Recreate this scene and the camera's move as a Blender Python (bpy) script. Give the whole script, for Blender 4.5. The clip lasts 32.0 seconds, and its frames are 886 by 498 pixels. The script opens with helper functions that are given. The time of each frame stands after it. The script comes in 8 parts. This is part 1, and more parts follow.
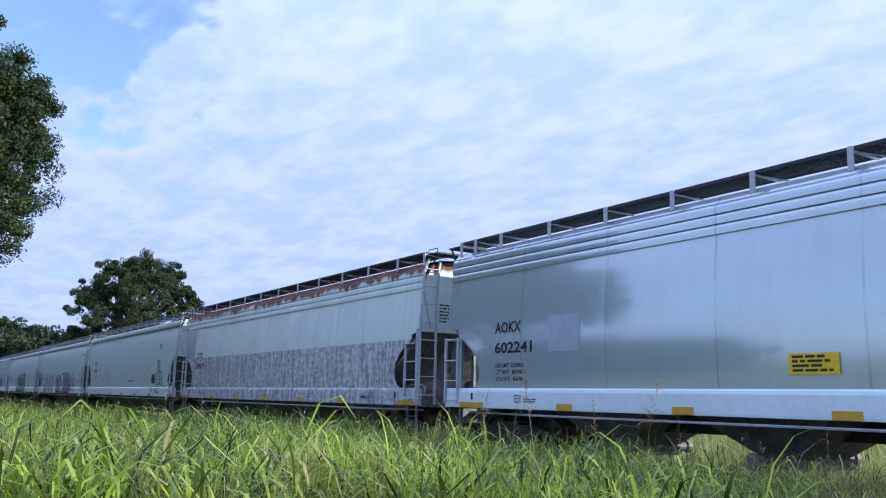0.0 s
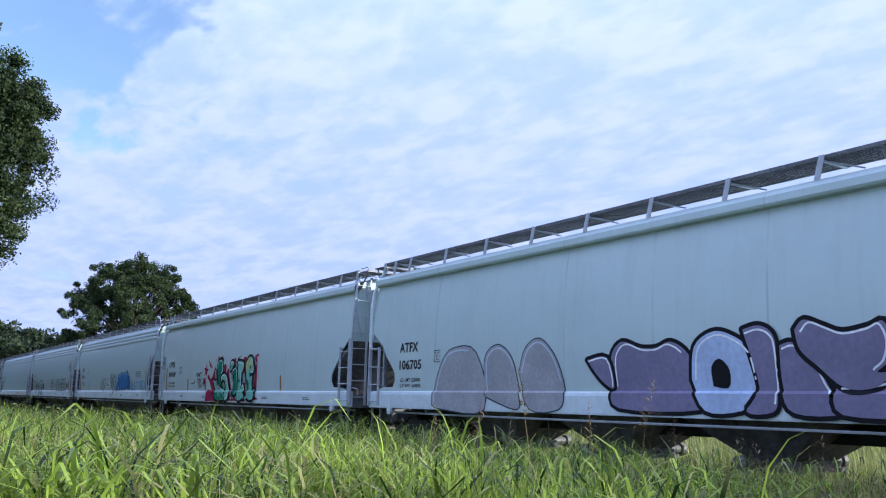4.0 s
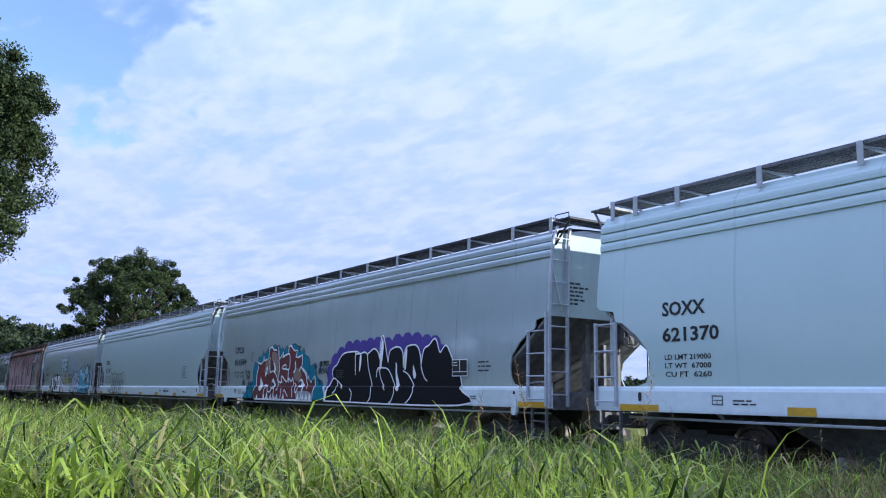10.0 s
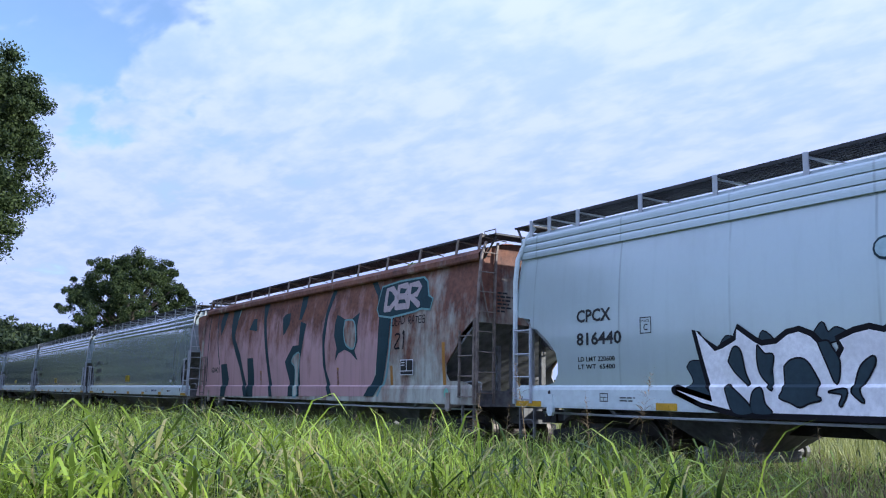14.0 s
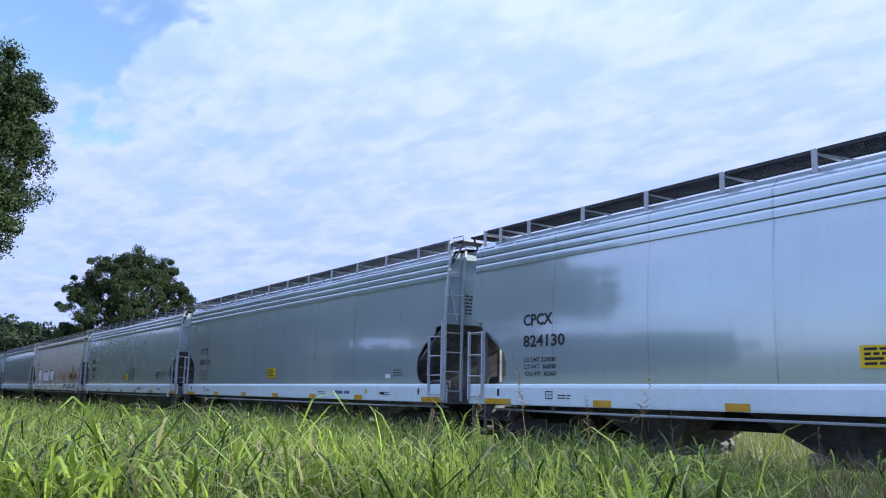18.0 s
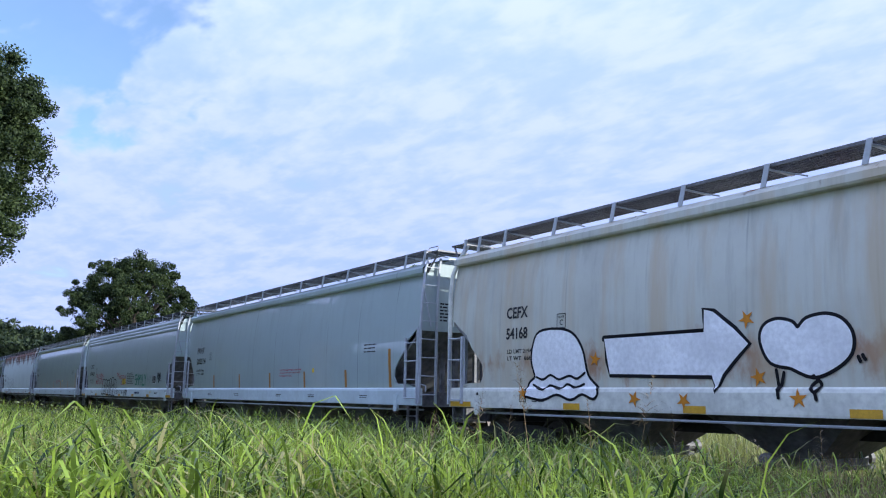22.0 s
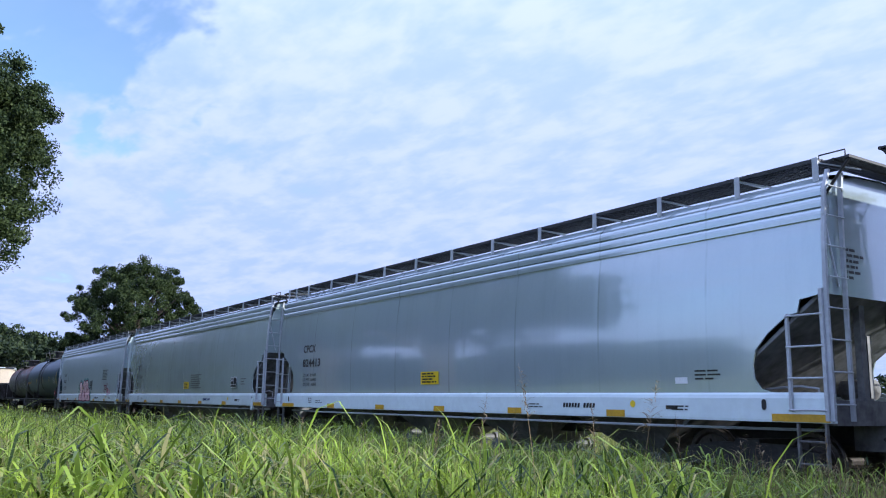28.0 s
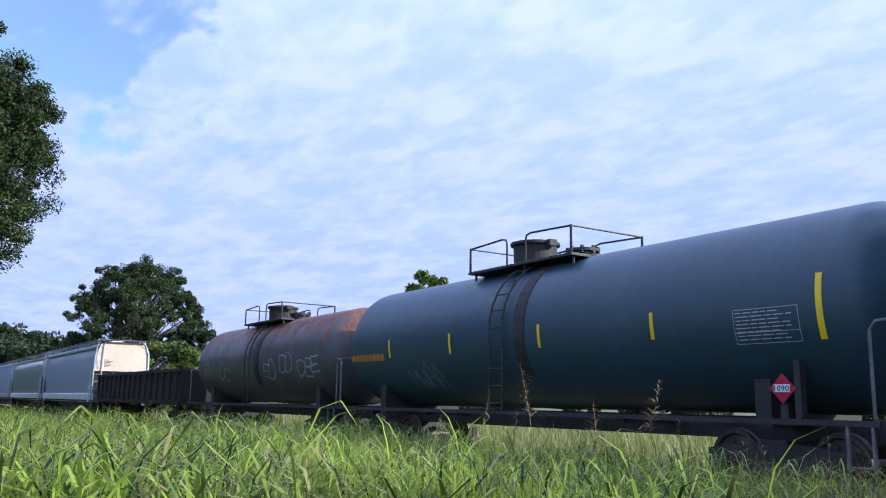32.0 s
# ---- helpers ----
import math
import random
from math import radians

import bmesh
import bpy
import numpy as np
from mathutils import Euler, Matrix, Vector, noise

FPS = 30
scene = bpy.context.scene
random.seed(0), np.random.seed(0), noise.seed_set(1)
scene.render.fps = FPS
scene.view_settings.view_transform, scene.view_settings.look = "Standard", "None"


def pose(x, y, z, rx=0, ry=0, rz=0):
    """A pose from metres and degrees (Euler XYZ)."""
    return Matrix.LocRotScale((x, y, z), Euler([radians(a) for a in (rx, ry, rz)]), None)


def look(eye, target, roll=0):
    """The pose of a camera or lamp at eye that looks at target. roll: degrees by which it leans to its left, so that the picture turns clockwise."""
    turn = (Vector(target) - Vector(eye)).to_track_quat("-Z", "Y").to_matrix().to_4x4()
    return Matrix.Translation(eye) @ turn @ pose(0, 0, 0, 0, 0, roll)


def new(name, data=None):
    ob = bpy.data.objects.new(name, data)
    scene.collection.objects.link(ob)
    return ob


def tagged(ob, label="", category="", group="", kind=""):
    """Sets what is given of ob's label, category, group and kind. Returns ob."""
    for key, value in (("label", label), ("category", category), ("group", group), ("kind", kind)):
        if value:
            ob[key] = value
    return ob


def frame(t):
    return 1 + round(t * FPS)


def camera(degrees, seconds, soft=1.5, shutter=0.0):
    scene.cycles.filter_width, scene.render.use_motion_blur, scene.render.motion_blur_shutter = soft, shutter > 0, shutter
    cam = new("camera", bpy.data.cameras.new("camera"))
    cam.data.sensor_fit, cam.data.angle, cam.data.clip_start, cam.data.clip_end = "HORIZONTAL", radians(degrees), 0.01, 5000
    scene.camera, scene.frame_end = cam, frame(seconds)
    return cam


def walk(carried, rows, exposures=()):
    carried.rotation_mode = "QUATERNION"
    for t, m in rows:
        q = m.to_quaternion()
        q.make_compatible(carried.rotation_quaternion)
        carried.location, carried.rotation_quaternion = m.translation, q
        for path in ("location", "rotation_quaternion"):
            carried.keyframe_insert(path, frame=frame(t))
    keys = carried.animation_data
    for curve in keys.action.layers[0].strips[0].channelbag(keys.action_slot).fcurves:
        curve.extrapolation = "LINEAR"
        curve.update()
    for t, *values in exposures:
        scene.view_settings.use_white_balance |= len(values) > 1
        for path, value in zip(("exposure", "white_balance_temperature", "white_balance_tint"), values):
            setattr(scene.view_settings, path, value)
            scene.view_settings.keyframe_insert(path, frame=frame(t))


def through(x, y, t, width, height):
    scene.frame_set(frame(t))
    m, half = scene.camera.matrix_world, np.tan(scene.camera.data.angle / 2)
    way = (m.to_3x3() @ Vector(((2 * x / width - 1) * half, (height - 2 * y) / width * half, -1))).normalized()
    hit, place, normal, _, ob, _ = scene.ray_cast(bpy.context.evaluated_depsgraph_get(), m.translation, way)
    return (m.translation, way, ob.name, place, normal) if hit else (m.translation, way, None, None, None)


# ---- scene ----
# The camera stands in tall grass beside a railway track; rail top is z = 0, the track runs along x.
CAM_Z, SIDE_Y = 1.222, 10.57          # eye height over the rail, distance to the near side of the train
MID_Y = SIDE_Y + 1.60                 # the track's centre line
SPEED, GAIN = 14.182, 0.0336          # the train's speed at the start and its acceleration
cam = camera(55.19, 32.0, soft=1.1)
LOOKS = [
    (0, 57.06, 10.02, 1.25), (1, 57.08, 10.15, 1.27), (1.5, 57.07, 10.27, 1.24), (2, 57.02, 10.37, 1.22), (2.5, 56.97, 10.42, 1.22), (3, 56.89, 10.41, 1.22),
    (3.5, 56.82, 10.30, 1.21), (4.5, 56.70, 10.20, 1.16), (5.5, 56.64, 10.21, 1.12), (6, 56.64, 10.25, 1.12), (6.5, 56.65, 10.25, 1.13), (7, 56.65, 10.21, 1.13), (8, 56.64, 10.09, 1.12),
    (9, 56.64, 9.97, 1.12), (10, 56.70, 9.90, 1.15), (11, 56.85, 9.83, 1.14), (12, 56.89, 9.72, 1.13), (12.5, 56.84, 9.69, 1.10), (13, 56.75, 9.71, 1.08),
    (13.5, 56.64, 9.79, 1.07), (14, 56.56, 9.85, 1.06), (14.5, 56.49, 9.90, 1.07), (15.5, 56.47, 9.88, 1.09), (16.5, 56.51, 9.82, 1.10), (17, 56.55, 9.79, 1.10), (18, 56.58, 9.75, 1.09),
    (19, 56.59, 9.73, 1.08), (20, 56.61, 9.68, 1.05), (21, 56.62, 9.77, 1.04), (21.5, 56.63, 9.88, 1.02), (22, 56.67, 10.00, 1.00), (22.5, 56.74, 10.15, 0.98),
    (23, 56.82, 10.27, 0.97), (24, 56.93, 10.48, 0.96), (25, 56.95, 10.51, 1.00), (25.5, 56.97, 10.50, 1.00), (26.5, 56.97, 10.45, 1.00), (27.5, 56.96, 10.39, 0.99), (28, 56.93, 10.35, 0.99),
    (29, 56.93, 10.33, 1.02), (30, 57.05, 10.30, 1.06), (31, 57.10, 10.28, 1.08), (32, 57.07, 10.33, 1.06)]
walk(cam, [(t, pose(0, 0, CAM_Z, 90 + tilt, 0, turn) @ pose(0, 0, 0, 0, 0, lean)) for t, turn, tilt, lean in LOOKS],
     [(0, 0.45, 5600, 10), (32, 0.45, 5600, 10)])


def travelled(t):
    return SPEED * t + GAIN * t * t / 2


# ---- world, sun, exposure ----
SUN_TURN, SUN_UP = 41.0, 24.0         # degrees from +x towards +y, and over the horizon


def build_world():
    w = bpy.data.worlds.new("sky_world")
    scene.world = w
    w.use_nodes = True
    n, l = w.node_tree.nodes, w.node_tree.links
    n.clear()
    out, back = n.new("ShaderNodeOutputWorld"), n.new("ShaderNodeBackground")
    sky = n.new("ShaderNodeTexSky")
    sky.sky_type, sky.sun_disc = "NISHITA", False
    sky.sun_elevation, sky.sun_rotation = radians(SUN_UP), radians(90 - SUN_TURN)
    sky.air_density, sky.dust_density, sky.ozone_density = 1.0, 1.2, 1.5
    sc = n.new("ShaderNodeVectorMath"); sc.operation = "SCALE"; sc.inputs["Scale"].default_value = 0.17
    l.new(sky.outputs[0], sc.inputs[0])
    # a layer of altocumulus: the view direction meets a flat sheet overhead
    tc, sep = n.new("ShaderNodeTexCoord"), n.new("ShaderNodeSeparateXYZ")
    l.new(tc.outputs["Generated"], sep.inputs[0])
    up = n.new("ShaderNodeMath"); up.operation = "MAXIMUM"; up.inputs[1].default_value = 0.03
    l.new(sep.outputs["Z"], up.inputs[0])
    add = n.new("ShaderNodeMath"); add.operation = "ADD"; add.inputs[1].default_value = 0.12
    l.new(up.outputs[0], add.inputs[0])
    flat = n.new("ShaderNodeCombineXYZ")
    for i, axis in enumerate("XY"):
        dv = n.new("ShaderNodeMath"); dv.operation = "DIVIDE"
        l.new(sep.outputs[axis], dv.inputs[0]); l.new(add.outputs[0], dv.inputs[1])
        l.new(dv.outputs[0], flat.inputs[i])
    def sheet(turn, stretch, scale, detail, rough, bend, shift=0.0):
        """One scale of cloud on the flat sheet, drawn out along the wind."""
        mp = n.new("ShaderNodeMapping")
        mp.inputs["Rotation"].default_value, mp.inputs["Scale"].default_value, mp.inputs["Location"].default_value = (0, 0, radians(turn)), (stretch, 1.0, 1.0), (shift, shift * 0.3, 0)
        l.new(flat.outputs[0], mp.inputs[0])
        t = n.new("ShaderNodeTexNoise")
        t.inputs["Scale"].default_value, t.inputs["Detail"].default_value, t.inputs["Roughness"].default_value, t.inputs["Distortion"].default_value = scale, detail, rough, bend
        l.new(mp.outputs[0], t.inputs["Vector"])
        return t.outputs["Fac"]

    def calc(how, a, b):
        m = n.new("ShaderNodeMath"); m.operation = how
        for i, v in enumerate((a, b)):
            if isinstance(v, (int, float)):
                m.inputs[i].default_value = v
            else:
                l.new(v, m.inputs[i])
        return m.outputs[0]

    def fade(value, lo, hi, a, b):
        r = n.new("ShaderNodeMapRange"); r.interpolation_type = "SMOOTHSTEP"
        for name, v in (("From Min", lo), ("From Max", hi), ("To Min", a), ("To Max", b)):
            r.inputs[name].default_value = v
        l.new(value, r.inputs["Value"])
        return r.outputs[0]
    broad, puffs, fine = sheet(25, 1.0, 0.8, 3, 0.5, 0.4, 0.35), sheet(-32, 0.6, 5.4, 4, 0.5, 0.3), sheet(-20, 0.7, 14.0, 3, 0.55, 0.2)
    # where the sheet of altocumulus thins out, the clear sky shows between the puffs
    way = n.new("ShaderNodeVectorMath"); way.operation = "DOT_PRODUCT"; way.inputs[1].default_value = (-0.900, 0.112, 0.421)
    l.new(tc.outputs["Generated"], way.inputs[0])
    thin = fade(calc("ADD", way.outputs["Value"], calc("MULTIPLY", calc("SUBTRACT", puffs, 0.5), 0.07)), 0.984, 1.000, 0.0, 0.31)
    # and it is looser again on the side away from the track
    thin = calc("ADD", thin, fade(calc("ADD", calc("MULTIPLY", sep.outputs["Y"], -1.0), calc("MULTIPLY", calc("SUBTRACT", broad, 0.5), 0.6)), 0.35, 0.95, 0.0, 0.15))
    body = calc("ADD", calc("MULTIPLY", broad, 0.45), calc("ADD", calc("MULTIPLY", puffs, 0.38), calc("MULTIPLY", fine, 0.17)))
    cover = fade(calc("SUBTRACT", body, thin), 0.20, 0.46, 0.10, 1.0)
    mix = n.new("ShaderNodeMix"); mix.data_type = "RGBA"
    l.new(cover, mix.inputs["Factor"]); l.new(sc.outputs[0], mix.inputs["A"])
    # cloud light grows from the horizon to the zenith, as under any veiled sky; thick puffs are whiter than the veil
    high = calc("MULTIPLY", up.outputs[0], up.outputs[0])
    rise = calc("ADD", calc("MULTIPLY", high, 1.1), 0.88)
    puffy = fade(calc("ADD", calc("MULTIPLY", puffs, 0.65), calc("MULTIPLY", fine, 0.35)), 0.37, 0.64, 0.0, 1.0)
    tone = n.new("ShaderNodeMix"); tone.data_type = "RGBA"
    tone.inputs["A"].default_value, tone.inputs["B"].default_value = (0.435, 0.52, 0.84, 1), (0.57, 0.61, 0.88, 1)
    l.new(puffy, tone.inputs["Factor"])
    veil = n.new("ShaderNodeVectorMath"); veil.operation = "SCALE"
    l.new(tone.outputs["Result"], veil.inputs[0])
    l.new(rise, veil.inputs["Scale"]); l.new(veil.outputs[0], mix.inputs["B"])
    l.new(mix.outputs["Result"], back.inputs["Color"])
    back.inputs["Strength"].default_value = 1.0
    l.new(back.outputs[0], out.inputs[0])


build_world()
sun = new("sun", bpy.data.lights.new("sun", "SUN"))
sun.data.energy, sun.data.angle, sun.data.color = 5.0, radians(1.0), (1.0, 0.92, 0.78)
sun.matrix_world = look((0, 0, 0), (-math.cos(radians(SUN_TURN)) * math.cos(radians(SUN_UP)), -math.sin(radians(SUN_TURN)) * math.cos(radians(SUN_UP)), -math.sin(radians(SUN_UP))))


# ---- materials ----
def nodes_of(name, base, rough=0.6, metal=0.0):
    m = bpy.data.materials.new(name)
    m.use_nodes = True
    n, l = m.node_tree.nodes, m.node_tree.links
    b = n["Principled BSDF"]
    b.inputs["Base Color"].default_value = (*base, 1)
    b.inputs["Roughness"].default_value, b.inputs["Metallic"].default_value = rough, metal
    return m, n, l, b


def noise_node(n, l, vec, scale, detail=4, rough=0.55, stretch=None):
    t = n.new("ShaderNodeTexNoise")
    t.inputs["Scale"].default_value, t.inputs["Detail"].default_value, t.inputs["Roughness"].default_value = scale, detail, rough
    if stretch:
        mp = n.new("ShaderNodeMapping"); mp.inputs["Scale"].default_value = stretch
        l.new(vec, mp.inputs[0]); vec = mp.outputs[0]
    l.new(vec, t.inputs["Vector"])
    return t.outputs["Fac"]


def ramp_node(n, l, fac, a, b, ca, cb):
    r = n.new("ShaderNodeValToRGB")
    r.color_ramp.elements[0].position, r.color_ramp.elements[1].position = a, b
    r.color_ramp.elements[0].color, r.color_ramp.elements[1].color = (*ca, 1), (*cb, 1)
    l.new(fac, r.inputs[0])
    return r.outputs[0]


def mix_node(n, l, fac, a, b, how="MIX"):
    m = n.new("ShaderNodeMix"); m.data_type, m.blend_type = "RGBA", how
    for s, v in (("Factor", fac), ("A", a), ("B", b)):
        if isinstance(v, (int, float)):
            m.inputs[s].default_value = v
        elif isinstance(v, tuple):
            m.inputs[s].default_value = (*v, 1)
        else:
            l.new(v, m.inputs[s])
    return m.outputs["Result"]


def math_node(n, l, how, a, b):
    m = n.new("ShaderNodeMath"); m.operation = how
    for i, v in enumerate((a, b)):
        if isinstance(v, (int, float)):
            m.inputs[i].default_value = v
        else:
            l.new(v, m.inputs[i])
    return m.outputs[0]


def bump_node(n, l, b, height, strength, distance=0.01, normal=None):
    p = n.new("ShaderNodeBump")
    p.inputs["Strength"].default_value, p.inputs["Distance"].default_value = strength, distance
    l.new(height, p.inputs["Height"])
    if normal is not None:
        l.new(normal, p.inputs["Normal"])
    if b is not None:
        l.new(p.outputs[0], b.inputs["Normal"])
    return p.outputs[0]


def plain(name, base, rough=0.6, metal=0.0, grain=25.0, amount=0.25):
    """A paint, metal or rubber with dirt at two scales."""
    m, n, l, b = nodes_of(name, base, rough, metal)
    tc = n.new("ShaderNodeTexCoord").outputs["Object"]
    a, c = noise_node(n, l, tc, grain), noise_node(n, l, tc, grain / 9)
    f = math_node(n, l, "MULTIPLY", a, c)
    dark = tuple(v * (1 - 2.2 * amount) if amount < 0.4 else v * 0.12 for v in base)
    l.new(ramp_node(n, l, f, 0.12, 0.38, dark, base), b.inputs["Base Color"])
    bump_node(n, l, b, a, 0.15, 0.004)
    return m


def car_paint(name, base, rough=0.35, coat=0.0, seams=1.9, wave=0.3, dirt=0.25, rust=0.0, rust_from=3.4, streak=0.2, metal=0.0, seam_mark=0.5, band=0.0, stain=0.0, rust_slope=0.42, ior=1.7, spots=False, patchy=False):
    """Painted steel sheet: weld seams across the car, drawn dents, rain streaks, road dirt and, where it is worn, rust."""
    m, n, l, b = nodes_of(name, base, rough, metal)
    tc = n.new("ShaderNodeTexCoord").outputs["Object"]
    sep = n.new("ShaderNodeSeparateXYZ"); l.new(tc, sep.inputs[0])
    fine, wide = noise_node(n, l, tc, 14), noise_node(n, l, tc, 0.9, 5)
    streaks = noise_node(n, l, tc, 2.2, 5, 0.6, (2.6, 2.6, 0.16))
    col = mix_node(n, l, math_node(n, l, "MULTIPLY", fine, 0.25), base, tuple(v * 0.8 for v in base))
    col = mix_node(n, l, math_node(n, l, "MULTIPLY", ramp_node(n, l, streaks, 0.5, 0.72, (0, 0, 0), (1, 1, 1)), streak), col, tuple(v * k for v, k in zip(base, (0.5, 0.49, 0.47))))
    col = mix_node(n, l, math_node(n, l, "MULTIPLY", ramp_node(n, l, wide, 0.45, 0.7, (0, 0, 0), (1, 1, 1)), dirt), col, (0.20, 0.18, 0.15))
    # seams
    sx = math_node(n, l, "DIVIDE", sep.outputs["X"], seams)
    fr = math_node(n, l, "FRACT", math_node(n, l, "ADD", sx, 40.37), 0)
    off = math_node(n, l, "ABSOLUTE", math_node(n, l, "SUBTRACT", fr, 0.5), 0)
    line = ramp_node(n, l, off, 0.004, 0.012, (1, 1, 1), (0, 0, 0))
    part_seam = math_node(n, l, "MULTIPLY", line, ramp_node(n, l, noise_node(n, l, tc, 0.7), 0.40, 0.6, (0.15, 0.15, 0.15), (1, 1, 1)))
    col = mix_node(n, l, math_node(n, l, "MULTIPLY", part_seam, seam_mark), col, tuple(v * 0.35 for v in base))
    if spots:         # tan blotches where the top coat has worn off
        k = noise_node(n, l, tc, 0.5, 3, 0.5, (1.0, 1.0, 1.3))
        col = mix_node(n, l, ramp_node(n, l, k, 0.60, 0.74, (0, 0, 0), (0.45, 0.45, 0.45)), col, (0.42, 0.36, 0.22))
    if band > 0:      # a darker scrubbed zone with runs below a height
        low = ramp_node(n, l, math_node(n, l, "SUBTRACT", sep.outputs["Z"], band), 0.0, 0.012, (1, 1, 1), (0, 0, 0))
        runs = noise_node(n, l, tc, 2.2, 6, 0.7, (3.2, 3.2, 0.35))
        blot = noise_node(n, l, tc, 5.0, 6, 0.6, (1.0, 1.0, 1.6))
        k = math_node(n, l, "ADD", math_node(n, l, "MULTIPLY", runs, 0.6), math_node(n, l, "MULTIPLY", blot, 0.5))
        dark = ramp_node(n, l, k, 0.47, 0.64, (0.21, 0.225, 0.24), (0.56, 0.585, 0.60))
        col = mix_node(n, l, low, col, dark)
    if stain > 0:     # a belt of brown run-off
        dz = math_node(n, l, "ABSOLUTE", math_node(n, l, "SUBTRACT", sep.outputs["Z"], stain), 0)
        k = math_node(n, l, "SUBTRACT", noise_node(n, l, tc, 1.3, 7, 0.65, (1.4, 1.4, 0.7)), math_node(n, l, "MULTIPLY", dz, 0.45))
        k = math_node(n, l, "ADD", k, math_node(n, l, "MULTIPLY", sep.outputs["X"], 0.012))
        col = mix_node(n, l, ramp_node(n, l, k, 0.33, 0.52, (0, 0, 0), (0.95, 0.95, 0.95)), col, (0.33, 0.19, 0.11))
        wash = noise_node(n, l, tc, 1.1, 5, 0.6, (1.6, 1.6, 0.14))
        col = mix_node(n, l, ramp_node(n, l, wash, 0.46, 0.66, (0, 0, 0), (0.7, 0.7, 0.7)), col, (0.47, 0.38, 0.24))
    if rust > 0:
        z = math_node(n, l, "SUBTRACT", sep.outputs["Z"], rust_from)
        drip = noise_node(n, l, tc, 1.5, 8, 0.65, (1.6, 1.6, 0.55))
        if patchy:
            drip = math_node(n, l, "ADD", math_node(n, l, "MULTIPLY", drip, 0.5), math_node(n, l, "MULTIPLY", noise_node(n, l, tc, 0.75, 6, 0.62, (1.0, 1.0, 0.8)), 0.5))
        amount = math_node(n, l, "ADD", math_node(n, l, "MULTIPLY", z, rust_slope), drip)
        mask = ramp_node(n, l, amount, 0.62 - 0.1 * rust, 0.72 - 0.06 * rust, (0, 0, 0), (1, 1, 1))
        rc = ramp_node(n, l, math_node(n, l, "ADD", math_node(n, l, "MULTIPLY", noise_node(n, l, tc, 9, 6), 0.5), math_node(n, l, "MULTIPLY", noise_node(n, l, tc, 1.2, 4), 0.5)), 0.36, 0.62, (0.075, 0.030, 0.022), (0.21, 0.088, 0.050))
        col = mix_node(n, l, mask, col, rc)
        l.new(ramp_node(n, l, amount, 0.5, 0.72, (rough,) * 3, (0.85,) * 3), b.inputs["Roughness"])
    l.new(col, b.inputs["Base Color"])
    b.inputs["Coat Weight"].default_value, b.inputs["Coat Roughness"].default_value = coat, 0.06
    b.inputs["Coat IOR"].default_value = ior
    # the sheet pulls in a little at each seam and is wavy between
    pull = ramp_node(n, l, off, 0.0, 0.10, (0, 0, 0), (1, 1, 1))
    waves = noise_node(n, l, tc, 1.1, 3, 0.4, (1.5, 1.0, 0.38))
    hgt = math_node(n, l, "ADD", math_node(n, l, "MULTIPLY", pull, 0.10), math_node(n, l, "MULTIPLY", waves, 0.55))
    nb = bump_node(n, l, None, hgt, wave, 0.06)
    nb2 = bump_node(n, l, b, fine, 0.04, 0.004, nb)
    l.new(nb2, b.inputs["Coat Normal"])
    return m


def leaf_material(name, dark, light, rough=0.5, through=0.35, shine=0.5, dry=None, contrast=1.0):
    """Leaves or blades: each island has its own tone, light passes through."""
    m, n, l, b = nodes_of(name, dark, rough)
    geo = n.new("ShaderNodeNewGeometry")
    b.inputs["Specular IOR Level"].default_value = shine
    tc = n.new("ShaderNodeTexCoord").outputs["Object"]
    wide = noise_node(n, l, tc, 0.6, 3)
    f = math_node(n, l, "MULTIPLY_ADD", geo.outputs["Random Per Island"], 0.7)
    f.node.inputs[2].default_value = 0.0
    f = math_node(n, l, "ADD", f, math_node(n, l, "MULTIPLY", math_node(n, l, "SUBTRACT", wide, 0.5), 0.9))
    col = ramp_node(n, l, math_node(n, l, "POWER", math_node(n, l, "MAXIMUM", f, 0.0), contrast), 0.04, 0.92, dark, light)
    if dry:           # some blades have withered
        k = math_node(n, l, "FRACT", math_node(n, l, "MULTIPLY", geo.outputs["Random Per Island"], 57.3), 0)
        k = math_node(n, l, "ADD", k, math_node(n, l, "MULTIPLY", math_node(n, l, "SUBTRACT", noise_node(n, l, tc, 0.35, 2), 0.5), 0.8))
        col = mix_node(n, l, ramp_node(n, l, k, 0.84, 0.95, (0, 0, 0), (0.85, 0.85, 0.85)), col, dry)
    l.new(col, b.inputs["Base Color"])
    tr, mx = n.new("ShaderNodeBsdfTranslucent"), n.new("ShaderNodeMixShader")
    l.new(col, tr.inputs["Color"]); mx.inputs[0].default_value = through
    l.new(b.outputs[0], mx.inputs[1]); l.new(tr.outputs[0], mx.inputs[2])
    l.new(mx.outputs[0], n["Material Output"].inputs["Surface"])
    return m


